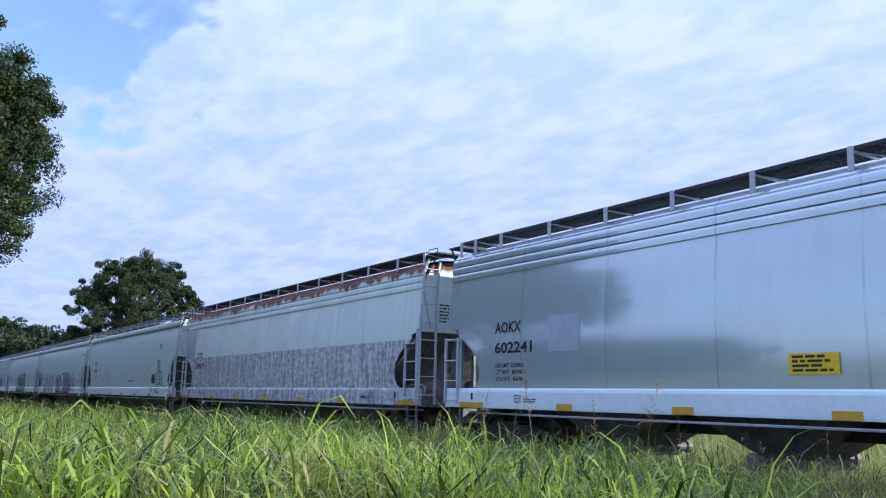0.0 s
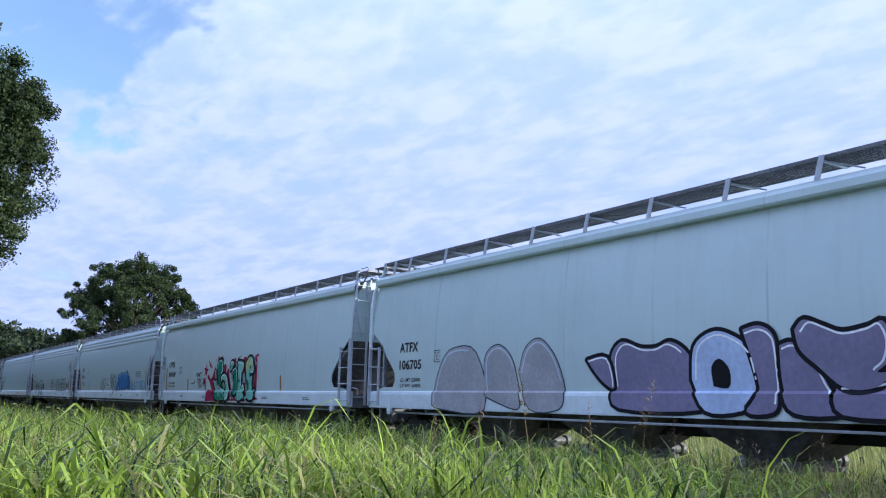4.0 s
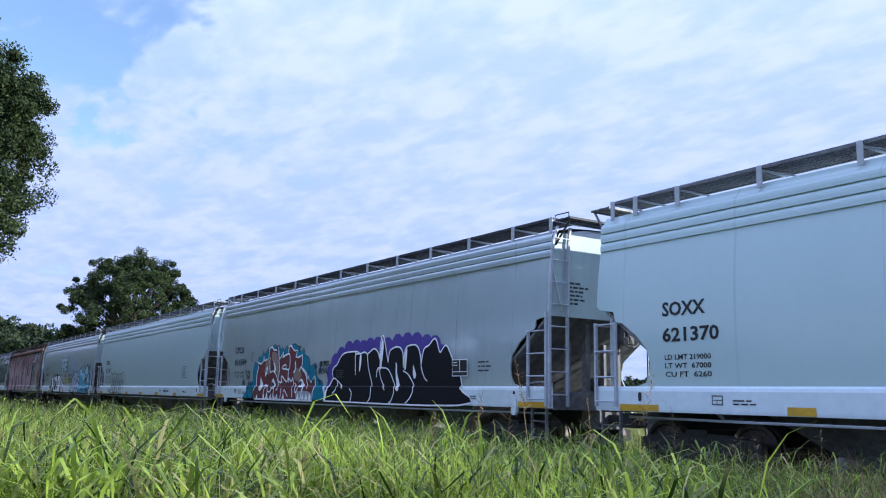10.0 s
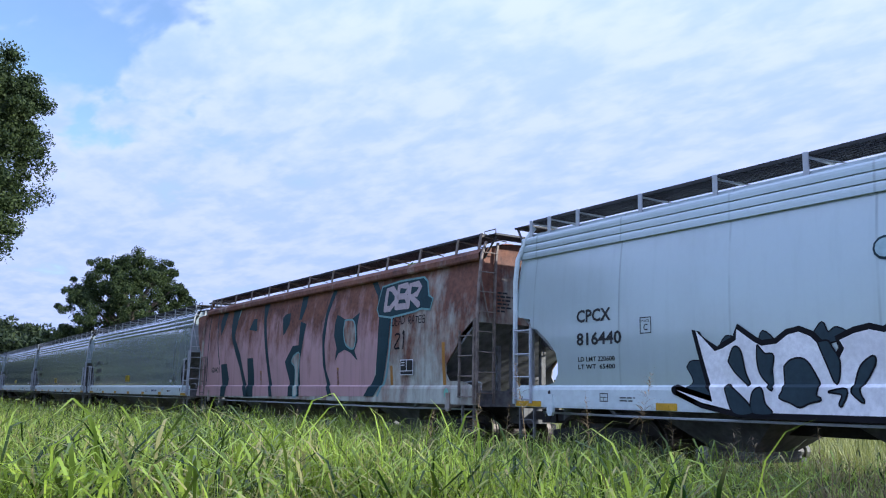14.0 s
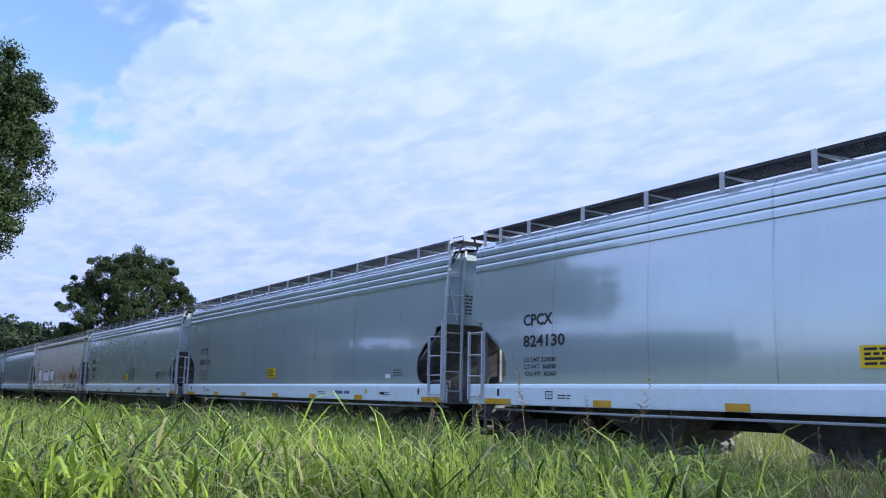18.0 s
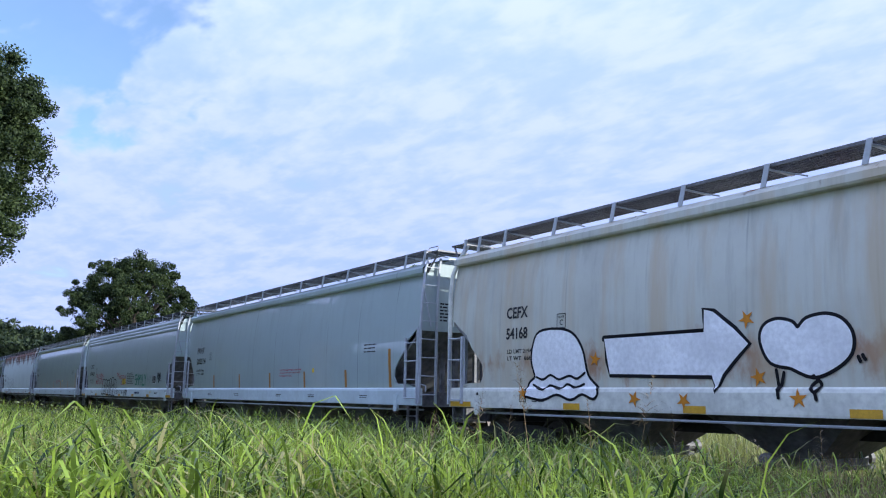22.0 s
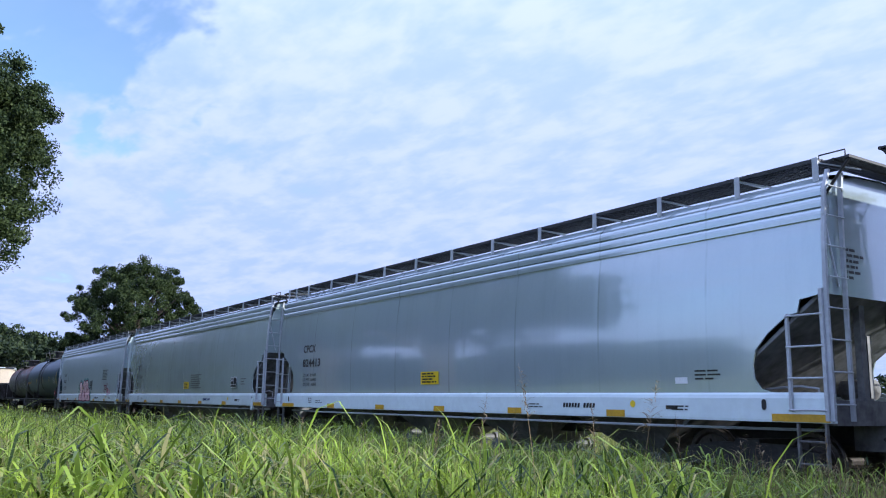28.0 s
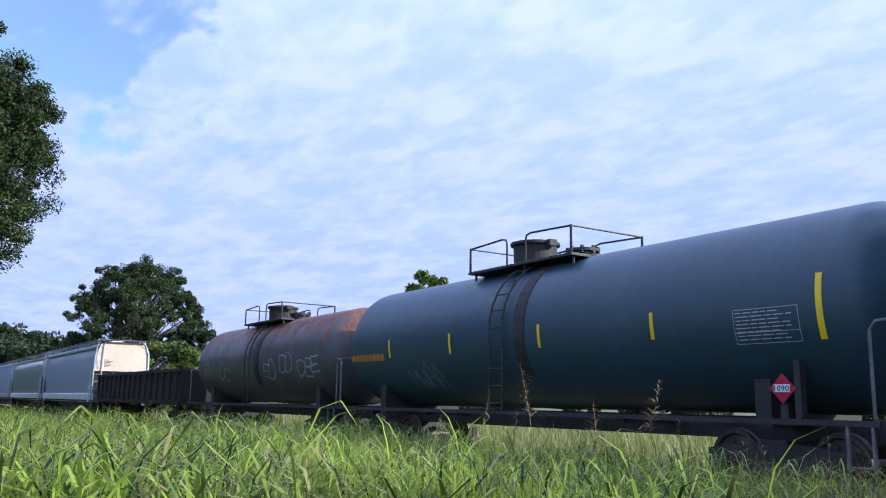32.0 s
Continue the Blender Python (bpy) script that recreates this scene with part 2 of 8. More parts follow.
MAT = {}
MAT["steel_dark"] = plain("dark_underframe_steel", (0.035, 0.033, 0.032), 0.7, 0.0, 14, 0.3)
MAT["underbody"] = plain("dusty_grey_hopper_steel", (0.17, 0.168, 0.165), 0.65, 0.0, 8, 0.3)
MAT["wheel"] = plain("worn_wheel_steel", (0.09, 0.075, 0.065), 0.5, 0.6, 12, 0.3)
# slope sheets: a grey darkened to hold the shade inside the end openings
MAT["slope"] = plain("shade_dark_dirty_slope_steel", (0.27, 0.275, 0.285), 0.7, 0.0, 5, 0.3)
MAT["ladder"] = plain("grey_ladder_paint", (0.48, 0.51, 0.55), 0.45, 0.0, 12, 0.12)
MAT["alu"] = plain("dull_outlet_aluminium", (0.15, 0.145, 0.135), 0.6, 0.2, 8, 0.2)
MAT["grate"] = plain("galvanised_grating_steel", (0.20, 0.20, 0.205), 0.5, 0.5, 20, 0.25)
MAT["grate_dark"] = plain("dark_grating_steel", (0.055, 0.055, 0.058), 0.6, 0.4, 20, 0.25)
MAT["rail"] = plain("rusty_rail_steel", (0.11, 0.055, 0.035), 0.6, 0.4, 30, 0.3)
MAT["tie"] = plain("weathered_sleeper_wood", (0.10, 0.085, 0.07), 0.9, 0.0, 18, 0.3)
MAT["ink"] = plain("black_stencil_paint", (0.012, 0.013, 0.016), 0.5, 0.0, 40, 0.15)
MAT["yellow"] = plain("yellow_reflective_sheet", (0.62, 0.36, 0.02), 0.4, 0.0, 30, 0.12)
MAT["orange"] = plain("faded_orange_reflective_sheet", (0.42, 0.20, 0.035), 0.5, 0.0, 30, 0.15)
MAT["lemon"] = plain("yellow_sticker_film", (0.80, 0.56, 0.01), 0.45, 0.0, 30, 0.08)
MAT["white"] = plain("white_sticker_film", (0.78, 0.80, 0.82), 0.45, 0.0, 30, 0.08)
MAT["grass"] = leaf_material("grass_blades", (0.010, 0.026, 0.004), (0.53, 0.68, 0.085), 0.42, 0.44, 0.10, (0.38, 0.31, 0.12), 1.12)
MAT["leaf_grass"] = leaf_material("broad_grass_leaves", (0.013, 0.035, 0.005), (0.58, 0.75, 0.10), 0.34, 0.44, 0.20, (0.44, 0.38, 0.16), 1.12)
MAT["straw"] = leaf_material("dry_grass_stems", (0.12, 0.085, 0.045), (0.36, 0.27, 0.15), 0.7, 0.25, 0.1)
MAT["withered"] = leaf_material("withered_grass_stems", (0.08, 0.045, 0.030), (0.62, 0.44, 0.27), 0.7, 0.25, 0.1)
MAT["far_grass"] = leaf_material("far_field_grass", (0.14, 0.16, 0.035), (0.40, 0.40, 0.12), 0.6, 0.35)
MAT["oak"] = leaf_material("oak_leaves", (0.012, 0.024, 0.010), (0.10, 0.135, 0.045), 0.55, 0.22, 0.15)
MAT["wood_leaf"] = leaf_material("woodland_leaves", (0.016, 0.028, 0.014), (0.08, 0.105, 0.045), 0.55, 0.22, 0.15)
MAT["bush"] = leaf_material("bush_leaves", (0.05, 0.085, 0.015), (0.20, 0.27, 0.05), 0.5, 0.35)
MAT["bark"] = plain("grey_brown_bark", (0.10, 0.08, 0.062), 0.9, 0.0, 9, 0.3)


def ground_material():
    m, n, l, b = nodes_of("field_soil_and_thatch", (0.12, 0.11, 0.05), 0.95)
    tc = n.new("ShaderNodeTexCoord").outputs["Object"]
    a, c = noise_node(n, l, tc, 3.0, 8), noise_node(n, l, tc, 0.15, 5)
    col = ramp_node(n, l, a, 0.35, 0.7, (0.03, 0.03, 0.012), (0.12, 0.10, 0.045))
    col = mix_node(n, l, ramp_node(n, l, c, 0.4, 0.65, (0, 0, 0), (1, 1, 1)), col, (0.15, 0.19, 0.045))
    l.new(col, b.inputs["Base Color"]); bump_node(n, l, b, a, 0.8, 0.1)
    return m


MAT["ground"] = ground_material()
MAT["ballast"] = plain("grey_crushed_stone", (0.32, 0.30, 0.27), 0.9, 0.0, 20, 0.35)


# ---- mesh helpers ----
def finish(name, bm, smooth=False):
    me = bpy.data.meshes.new(name)
    bm.normal_update()
    bm.to_mesh(me)
    bm.free()
    if smooth:
        me.shade_smooth()
        me.set_sharp_from_angle(angle=radians(28))
    return me


def part(name, bm, material, parent, label="", smooth=False):
    """Links a bmesh, or a mesh made before, as one object under a thing or a part."""
    me = bm if isinstance(bm, bpy.types.Mesh) else finish(name, bm, smooth)
    ob = new(name, me)
    if not me.materials:
        me.materials.append(material)
    if me.materials[0] is not material:
        ob.material_slots[0].link = "OBJECT"
        ob.material_slots[0].material = material
    if parent is not None:
        ob.parent = parent
    return tagged(ob, label)


KEPT = {}


def kept(key, maker, smooth=False):
    """One mesh for all alike parts."""
    if key not in KEPT:
        bm = bmesh.new()
        maker(bm)
        KEPT[key] = finish(key[0] if isinstance(key, tuple) else key, bm, smooth)
    return KEPT[key]


def box(bm, x0, x1, y0, y1, z0, z1):
    v = [bm.verts.new((x, y, z)) for x in (x0, x1) for y in (y0, y1) for z in (z0, z1)]
    for f in ((0, 1, 3, 2), (4, 6, 7, 5), (0, 4, 5, 1), (2, 3, 7, 6), (0, 2, 6, 4), (1, 5, 7, 3)):
        bm.faces.new([v[i] for i in f])
    return v


def tube(bm, pts, r, sides=6, caps=True):
    """A round bar along a line of points."""
    pts = [Vector(p) for p in pts]
    rings = []
    for i, p in enumerate(pts):
        d = (pts[min(i + 1, len(pts) - 1)] - pts[max(i - 1, 0)]).normalized()
        a = d.orthogonal().normalized() if not rings else (last - d * last.dot(d)).normalized()
        last = a
        b = d.cross(a)
        rr = r[i] if isinstance(r, (list, tuple)) else r
        rings.append([bm.verts.new(p + (a * math.cos(k * math.tau / sides) + b * math.sin(k * math.tau / sides)) * rr) for k in range(sides)])
    for u, w in zip(rings, rings[1:]):
        for k in range(sides):
            bm.faces.new((u[k], u[(k + 1) % sides], w[(k + 1) % sides], w[k]))
    if caps:
        bm.faces.new(rings[0][::-1])
        bm.faces.new(rings[-1])


def loft(bm, profile, stations, closed=False, caps=True):
    """A profile of (y, z) carried along x; stations are x or (x, function of (y, z))."""
    rows = []
    for s in stations:
        x, fn = s if isinstance(s, tuple) else (s, None)
        rows.append([bm.verts.new((x, *(fn(y, z) if fn else (y, z)))) for y, z in profile])
    n = len(profile)
    for u, w in zip(rows, rows[1:]):
        for k in range(n if closed else n - 1):
            bm.faces.new((u[k], u[(k + 1) % n], w[(k + 1) % n], w[k]))
    if closed and caps:
        bm.faces.new(rows[0][::-1])
        bm.faces.new(rows[-1])


def revolve(bm, profile, axis="y", sides=24, centre=(0, 0, 0)):
    """A profile of (along, radius) turned about an axis."""
    rings = []
    for a, r in profile:
        ring = []
        for k in range(sides):
            c, s = math.cos(k * math.tau / sides) * r, math.sin(k * math.tau / sides) * r
            p = {"x": (a, c, s), "y": (c, a, s), "z": (c, s, a)}[axis]
            ring.append(bm.verts.new(Vector(p) + Vector(centre)))
        rings.append(ring)
    for u, w in zip(rings, rings[1:]):
        for k in range(sides):
            bm.faces.new((u[k], u[(k + 1) % sides], w[(k + 1) % sides], w[k]))
    bm.faces.new(rings[0][::-1])
    bm.faces.new(rings[-1])


def plate(bm, outline, thick=0.03, levels=(), side=None):
    """A sheet in the x-z plane with this outline, cut at the levels and bent to y = side(z)."""
    f = bm.faces.new([bm.verts.new((x, 0, z)) for x, z in outline])
    f.normal_update()
    bmesh.ops.triangulate(bm, faces=[f], ngon_method="EAR_CLIP")
    for z in levels:
        bmesh.ops.bisect_plane(bm, geom=bm.verts[:] + bm.edges[:] + bm.faces[:], plane_co=(0, 0, z), plane_no=(0, 0, 1))
    bm.normal_update()
    if bm.faces[:][0].normal.y > 0:
        bmesh.ops.reverse_faces(bm, faces=bm.faces[:])
    if side:
        for v in bm.verts:
            v.co.y = side(v.co.z)
    if thick:
        ext = bmesh.ops.extrude_face_region(bm, geom=bm.faces[:], use_keep_orig=True)
        for v in ext["geom"]:
            if isinstance(v, bmesh.types.BMVert):
                v.co.y += thick
        bmesh.ops.recalc_face_normals(bm, faces=bm.faces[:])


def thing(name, label, category, group="", at=None):
    ob = new(name)
    tagged(ob, label, category, group)
    if at is not None:
        ob.matrix_world = at
    return ob


# ---- bogies, shared by all cars ----
WHEEL_R = 0.457
AXLES = []                            # pairs of wheelsets whose turning is keyed at the end


def bogie(car, x):
    b = new("bogie")
    b.parent = car
    b.location = (x, 0, 0)

    def sides(bm):
        for s in (-1, 1):
            y = s * 1.02
            out = [(-1.2, 0.40), (-1.2, 0.62), (-0.55, 0.72), (0.55, 0.72), (1.2, 0.62), (1.2, 0.40), (0.62, 0.42), (0.45, 0.24), (-0.45, 0.24), (-0.62, 0.42)]
            lo, hi = [bm.verts.new((px, y - 0.07, pz)) for px, pz in out], [bm.verts.new((px, y + 0.07, pz)) for px, pz in out]
            bm.faces.new(lo), bm.faces.new(hi[::-1])
            for i in range(len(out)):
                j = (i + 1) % len(out)
                bm.faces.new((lo[j], lo[i], hi[i], hi[j]))
            for dx in (-0.16, 0, 0.16):
                tube(bm, [(dx, y - 0.09 * s, 0.30), (dx, y - 0.09 * s, 0.62)], 0.065, 8)
            for dx in (-0.89, 0.89):
                revolve(bm, [(-0.09, 0.10), (0.09, 0.10)], "y", 10, (dx, y + 0.06 * s, WHEEL_R))
        box(bm, -0.22, 0.22, -1.1, 1.1, 0.5, 0.78)
    part("side_frame", kept("side_frame", sides), MAT["steel_dark"], b)

    def wheels(bm):
        for s in (-1, 1):
            revolve(bm, [(s * 0.70, 0.48), (s * 0.73, 0.48), (s * 0.745, WHEEL_R), (s * 0.83, WHEEL_R - 0.005), (s * 0.83, 0.39), (s * 0.79, 0.36), (s * 0.79, 0.16), (s * 0.86, 0.13)], "y", 28)
        tube(bm, [(0, -0.9, 0), (0, 0.9, 0)], 0.08, 10)
        for k in range(6):
            a = k * math.tau / 6
            for s in (-1, 1):
                box(bm, 0.26 * math.cos(a) - 0.03, 0.26 * math.cos(a) + 0.03, s * 0.80 - 0.008, s * 0.80 + 0.008, 0.26 * math.sin(a) - 0.03, 0.26 * math.sin(a) + 0.03)
    me = kept("wheelset", wheels)
    pair = []
    for dx in (-0.89, 0.89):
        w = part("wheelset", me, MAT["wheel"], b)
        w.location = (dx, 0, WHEEL_R)
        pair.append(w)
    AXLES.append(pair)


def coupler(car, x, s):
    def make(bm):
        box(bm, -0.1, 0.62, -0.09, 0.09, 0.76, 0.94)
        for v in box(bm, 0.50, 0.72, -0.17, 0.15, 0.71, 0.99):
            v.co.y *= 0.8 if v.co.x > 0.6 else 1
        tube(bm, [(0.1, -0.5, 0.85), (0.5, -0.42, 0.55), (0.72, -0.38, 0.48)], 0.025, 6)
    ob = part("coupler", kept("coupler", make), MAT["steel_dark"], car)
    ob.matrix_local = pose(x, 0, 0, 0, 0, 0 if s > 0 else 180)


# ---- covered hopper ----
LEVELS = tuple(1.6 + 0.14 * k for k in range(17))


def side_y(z):
    """Half width of the rounded body at a height: it bulges at mid height and tucks in towards the eave and the sill."""
    u = (z - 2.35) / 1.5
    return -(1.575 - 0.075 * u * u - 0.03 * max(0.0, u) ** 3)


CUTS = {   # outline of the end openings: inwards from the car's end, height
    "curve": [(0, 1.47), (0.95, 1.47), (1.12, 1.52), (1.22, 1.66), (1.23, 1.85), (1.17, 2.07), (0.95, 2.30), (0.62, 2.53), (0.46, 2.56), (0.41, 2.74), (0.10, 2.79), (0, 2.86)],
    "tall": [(0, 1.42), (1.02, 1.42), (1.17, 1.47), (1.24, 1.66), (1.23, 1.95), (1.12, 2.32), (0.64, 2.83), (0.44, 2.86), (0.40, 3.00), (0, 3.40)],
    "angle": [(0, 1.55), (0.60, 1.55), (1.10, 1.56), (1.22, 1.72), (1.20, 1.90), (1.10, 2.02), (0.78, 2.32), (0.60, 2.58), (0.05, 2.94), (0, 2.96)],
}


def hopper_roof(bm, L, ribbed, up):
    """The roof with its eave: three overlapping lips, or one rounded flat band."""
    if ribbed:
        half = []
        for k in range(3):
            y, z = -1.50 + 0.008 * k, 3.79 + up + (0.15 if up > 0.1 else 0.165) * k
            half += [(y + 0.035, z), (y, z + 0.006), (y, z + 0.07), (y + 0.006, z + 0.11), (y + 0.022, z + 0.145)]
        half += [(-1.41, 4.37), (-1.33, 4.49), (-0.95, 4.57), (-0.5, 4.60), (0, 4.62)]
    else:
        half = [(-1.42, 4.14), (-1.525, 4.155), (-1.545, 4.19), (-1.54, 4.30), (-1.48, 4.36), (-1.36, 4.43), (-0.95, 4.54), (-0.5, 4.59), (0, 4.61)]
    prof = half + [(-y, z) for y, z in half[-2::-1]]
    loft(bm, prof, [-L / 2 + 0.04, -L / 6, L / 6, L / 2 - 0.04])


def hopper(name, label, L, paint, kind="curve", ribbed=True, grate="grate", trim=None, outlets="alu", cut_left=None, end_paint=None):
    """One covered hopper car: shell, roof, sills, end sheets, slope sheets, ladders, running boards, bays, bogies."""
    car = thing("hopper_car", label, "hopper car", "cars of the freight train")
    trim = trim or paint
    ladder_paint = TRIM["rust"] if paint is PAINT["rusty"] else MAT["ladder"]
    h, cut = L / 2, CUTS[kind]
    up = 0.17 if L == 18.85 else 0.06
    z0, z1 = 1.40, 3.83 + up if ribbed else 4.16
    key = (L, kind, ribbed, cut_left)

    def shell(bm):
        left = [(-h + a, z) for a, z in cut]
        right = [(h - a, z) for a, z in cut]
        out = [(-h + 0.03, z0)] + left[1:] + [(-h + 0.02, z1), (h - 0.02, z1)] + right[:0:-1] + [(h - 0.03, z0)] if cut_left != "window" else [(-h + 0.03, z0), (-h + 0.03, 2.42), (-h + 0.10, 2.38), (-h + 0.42, 2.38), (-h + 0.52, 2.50), (-h + 0.52, 2.80), (-h + 0.40, 2.93), (-h + 0.03, 2.96), (-h + 0.02, z1), (h - 0.02, z1)] + right[:0:-1] + [(h - 0.03, z0)]
        plate(bm, out, 0.03, LEVELS, side_y)
    for s in (1, -1):
        ob = part("side_sheet", kept(("side_sheet", key), shell, True), paint, car)
        ob.matrix_local = pose(0, 0, 0, 0, 0, 0 if s > 0 else 180)
    part("roof", kept(("roof", L, ribbed), lambda bm: hopper_roof(bm, L, ribbed, up)), paint, car)

    def sill(bm):
        loft(bm, [(-1.50, 1.05), (-1.60, 1.05), (-1.605, 1.09), (-1.605, 1.38), (-1.59, 1.43), (-1.555, 1.46), (-1.50, 1.44)], [-h, h], True)
    for s in (1, -1):
        ob = part("side_sill", kept(("side_sill", L), sill), trim, car)
        ob.matrix_local = pose(0, 0, 0, 0, 0, 0 if s > 0 else 180)

    def end_sheet(bm):
        prof = [(side_y(z), z) for z in (2.80, 3.05, 3.4, 3.8)] + [(-1.40, 4.18), (-1.28, 4.44), (-0.6, 4.57), (0, 4.60)]
        prof = prof + [(-y, z) for y, z in prof[-2::-1]]
        lo, hi = [bm.verts.new((h - 0.09, y, z)) for y, z in prof], [bm.verts.new((h - 0.05, y, z)) for y, z in prof]
        bm.faces.new(lo), bm.faces.new(hi[::-1])
        for i in range(len(prof)):
            j = (i + 1) % len(prof)
            bm.faces.new((lo[j], lo[i], hi[i], hi[j]))

    def end_print(bm):
        rng = random.Random(5)
        for z in (3.45, 3.37, 3.29, 3.21, 3.13, 3.05):
            y = -1.02
            while y < -0.55 - rng.uniform(0, 0.25):
                w = rng.uniform(0.05, 0.14)
                bm.faces.new([bm.verts.new((h - 0.044, *q)) for q in ((y, z), (y + w, z), (y + w, z + 0.04), (y, z + 0.04))])
                y += w + 0.025

    def brake_wheel(bm):
        ring = [(h + 0.03, 0.55 + 0.27 * math.cos(k * math.tau / 20), 2.55 + 0.27 * math.sin(k * math.tau / 20)) for k in range(21)]
        tube(bm, ring, 0.018, 6, False)
        for k in range(5):
            a = k * math.tau / 5
            tube(bm, [(h - 0.02, 0.55, 2.55), (h + 0.03, 0.55 + 0.27 * math.cos(a), 2.55 + 0.27 * math.sin(a))], 0.014, 5)
        box(bm, h - 0.30, h - 0.02, 0.40, 0.70, 2.36, 2.74)

    def slope_sheet(bm):
        v = [(h - 0.07, -1.50, 2.82), (h - 0.07, 1.50, 2.82), (h - 2.6, 1.50, 0.95), (h - 2.6, -1.50, 0.95)]
        lo = [bm.verts.new(p) for p in v]
        hi = [bm.verts.new((p[0] - 0.04, p[1], p[2] + 0.04)) for p in v]
        bm.faces.new(lo), bm.faces.new(hi[::-1])
        for i in range(4):
            bm.faces.new((lo[(i + 1) % 4], lo[i], hi[i], hi[(i + 1) % 4]))
        for y in (-0.5, 0.5):       # stiffeners on the slope
            box(bm, h - 0.75, h - 0.65, y - 0.05, y + 0.05, 1.3, 2.36)

    def end_beam(bm):
        box(bm, h - 0.22, h - 0.01, -1.50, 1.50, 1.02, 1.36)
        box(bm, h - 1.6, h - 0.22, -1.48, 1.48, 1.28, 1.33)
        box(bm, h - 0.5, h + 0.02, -0.32, 0.32, 0.66, 1.02)

    def end_post(bm):
        box(bm, h - 0.30, h - 0.20, -0.06, 0.06, 1.36, 2.82)
        box(bm, h - 0.34, h - 0.16, -0.09, 0.09, 1.36, 1.40)

    def cylinder(bm):
        revolve(bm, [(h - 1.3, 0.04), (h - 1.27, 0.16), (h - 0.75, 0.16), (h - 0.70, 0.05)], "x", 12, (0, 0.75, 1.55))

    def pipe(bm):
        tube(bm, [(h - 0.5, -1.1, 1.34), (h - 0.5, -1.1, 1.52), (h - 0.8, -1.1, 1.56), (h - 1.4, -1.05, 1.52)], 0.018, 6)

    for s in (1, -1):
        turn = pose(0, 0, 0, 0, 0, 0 if s > 0 else 180)
        part("end_sheet", kept(("end_sheet", L), end_sheet), end_paint or paint, car).matrix_local = turn
        if s > 0:
            part("end_print", kept(("end_print", L), end_print), MAT["ink"], car).matrix_local = turn
            part("brake_wheel", kept(("brake_wheel", L), brake_wheel), MAT["underbody"], car).matrix_local = turn
        part("slope_sheet", kept(("slope_sheet", L), slope_sheet), MAT["slope"], car).matrix_local = turn
        part("end_beam", kept(("end_beam", L), end_beam), MAT["underbody"], car).matrix_local = turn
        for y in (-0.42, 0.42):
            part("end_post", kept(("end_post", L), end_post), MAT["underbody"], car).matrix_local = turn @ pose(0, y, 0)
        part("brake_cylinder", kept(("brake_cylinder", L), cylinder), MAT["underbody"], car).matrix_local = turn
        part("platform_pipe", kept(("platform_pipe", L), pipe), MAT["ladder"], car).matrix_local = turn

    # ladders: at the leading near corner a side ladder and an end ladder up to the roof; the trailing corner has a low one
    top = cut[-1][1] - 0.35

    def side_ladder(bm):
        box(bm, h - 0.065, h - 0.015, -1.66, -1.61, 1.08, 2.86)
        box(bm, h - 0.60, h - 0.56, -1.66, -1.61, 1.20, top + 0.03)
        z = 1.22
        while z < top + 0.05:
            tube(bm, [(h - 0.60, -1.665, z), (h - 0.04, -1.665, z)], 0.014, 6)
            z += 0.43

    def end_ladder(bm):
        lean = [(1.08, 0.0), (2.86, 0.0), (3.6, 0.03), (4.25, 0.10), (4.56, 0.22)]
        for y, dy in ((-1.60, 1), (-1.15, 0.4)):
            for (za, oa), (zb, ob_) in zip(lean, lean[1:]):
                v = box(bm, h - 0.01, h + 0.045, y - 0.024, y + 0.024, za, zb)
                for q in v:
                    q.co.y += dy * (oa if q.co.z < (za + zb) / 2 else ob_)
        z = 1.30
        while z < 4.4:
            o = 0.0 if z < 2.9 else 0.03 + max(0, z - 3.6) * 0.13
            tube(bm, [(h + 0.06, -1.60 + o, z), (h + 0.06, -1.15 + o * 0.4, z)], 0.013, 6)
            z += 0.43
        tube(bm, [(h + 0.02, -1.56, 3.9), (h + 0.02, -1.42, 3.35), (h + 0.02, -1.30, 2.9)], 0.018, 6)

    def low_ladder(bm):
        for x in (-h + 0.04, -h + 0.52):
            box(bm, x - 0.025, x + 0.02, -1.66, -1.61, 1.12, 2.56)
        for z in (1.20, 1.62, 2.06, 2.52):
            tube(bm, [(-h + 0.04, -1.665, z), (-h + 0.52, -1.665, z)], 0.014, 6)
        for z in (1.62, 2.06, 2.52):
            tube(bm, [(-h - 0.03, -1.62, z), (-h - 0.03, -1.18, z)], 0.014, 6)
        box(bm, -h - 0.05, -h + 0.02, -1.20, -1.13, 1.1, 2.9)

    def corner_post(bm):
        tube(bm, [(-h + 0.0, -1.60, 1.1), (-h + 0.0, -1.60, 3.5), (-h + 0.02, -1.56, 3.95), (-h + 0.12, -1.46, 4.30), (-h + 0.30, -1.36, 4.62)], 0.05, 8)

    def step(bm):
        for dx in (0, 0.42):
            box(bm, dx, dx + 0.03, -1.58, -1.52, 0.45, 1.06)
        for z in (0.50, 0.80):
            tube(bm, [(0, -1.56, z), (0.45, -1.56, z)], 0.015, 6)

    def lug(bm):
        plate(bm, [(0, 1.30), (0, 0.96), (0.04, 0.90), (0.12, 0.90), (0.16, 0.96), (0.16, 1.30)], 0.07)
        for v in bm.verts:
            v.co.y -= 1.63
        revolve(bm, [(-1.637, 0.035), (-1.625, 0.035)], "y", 10, (0.08, 0, 0.98))
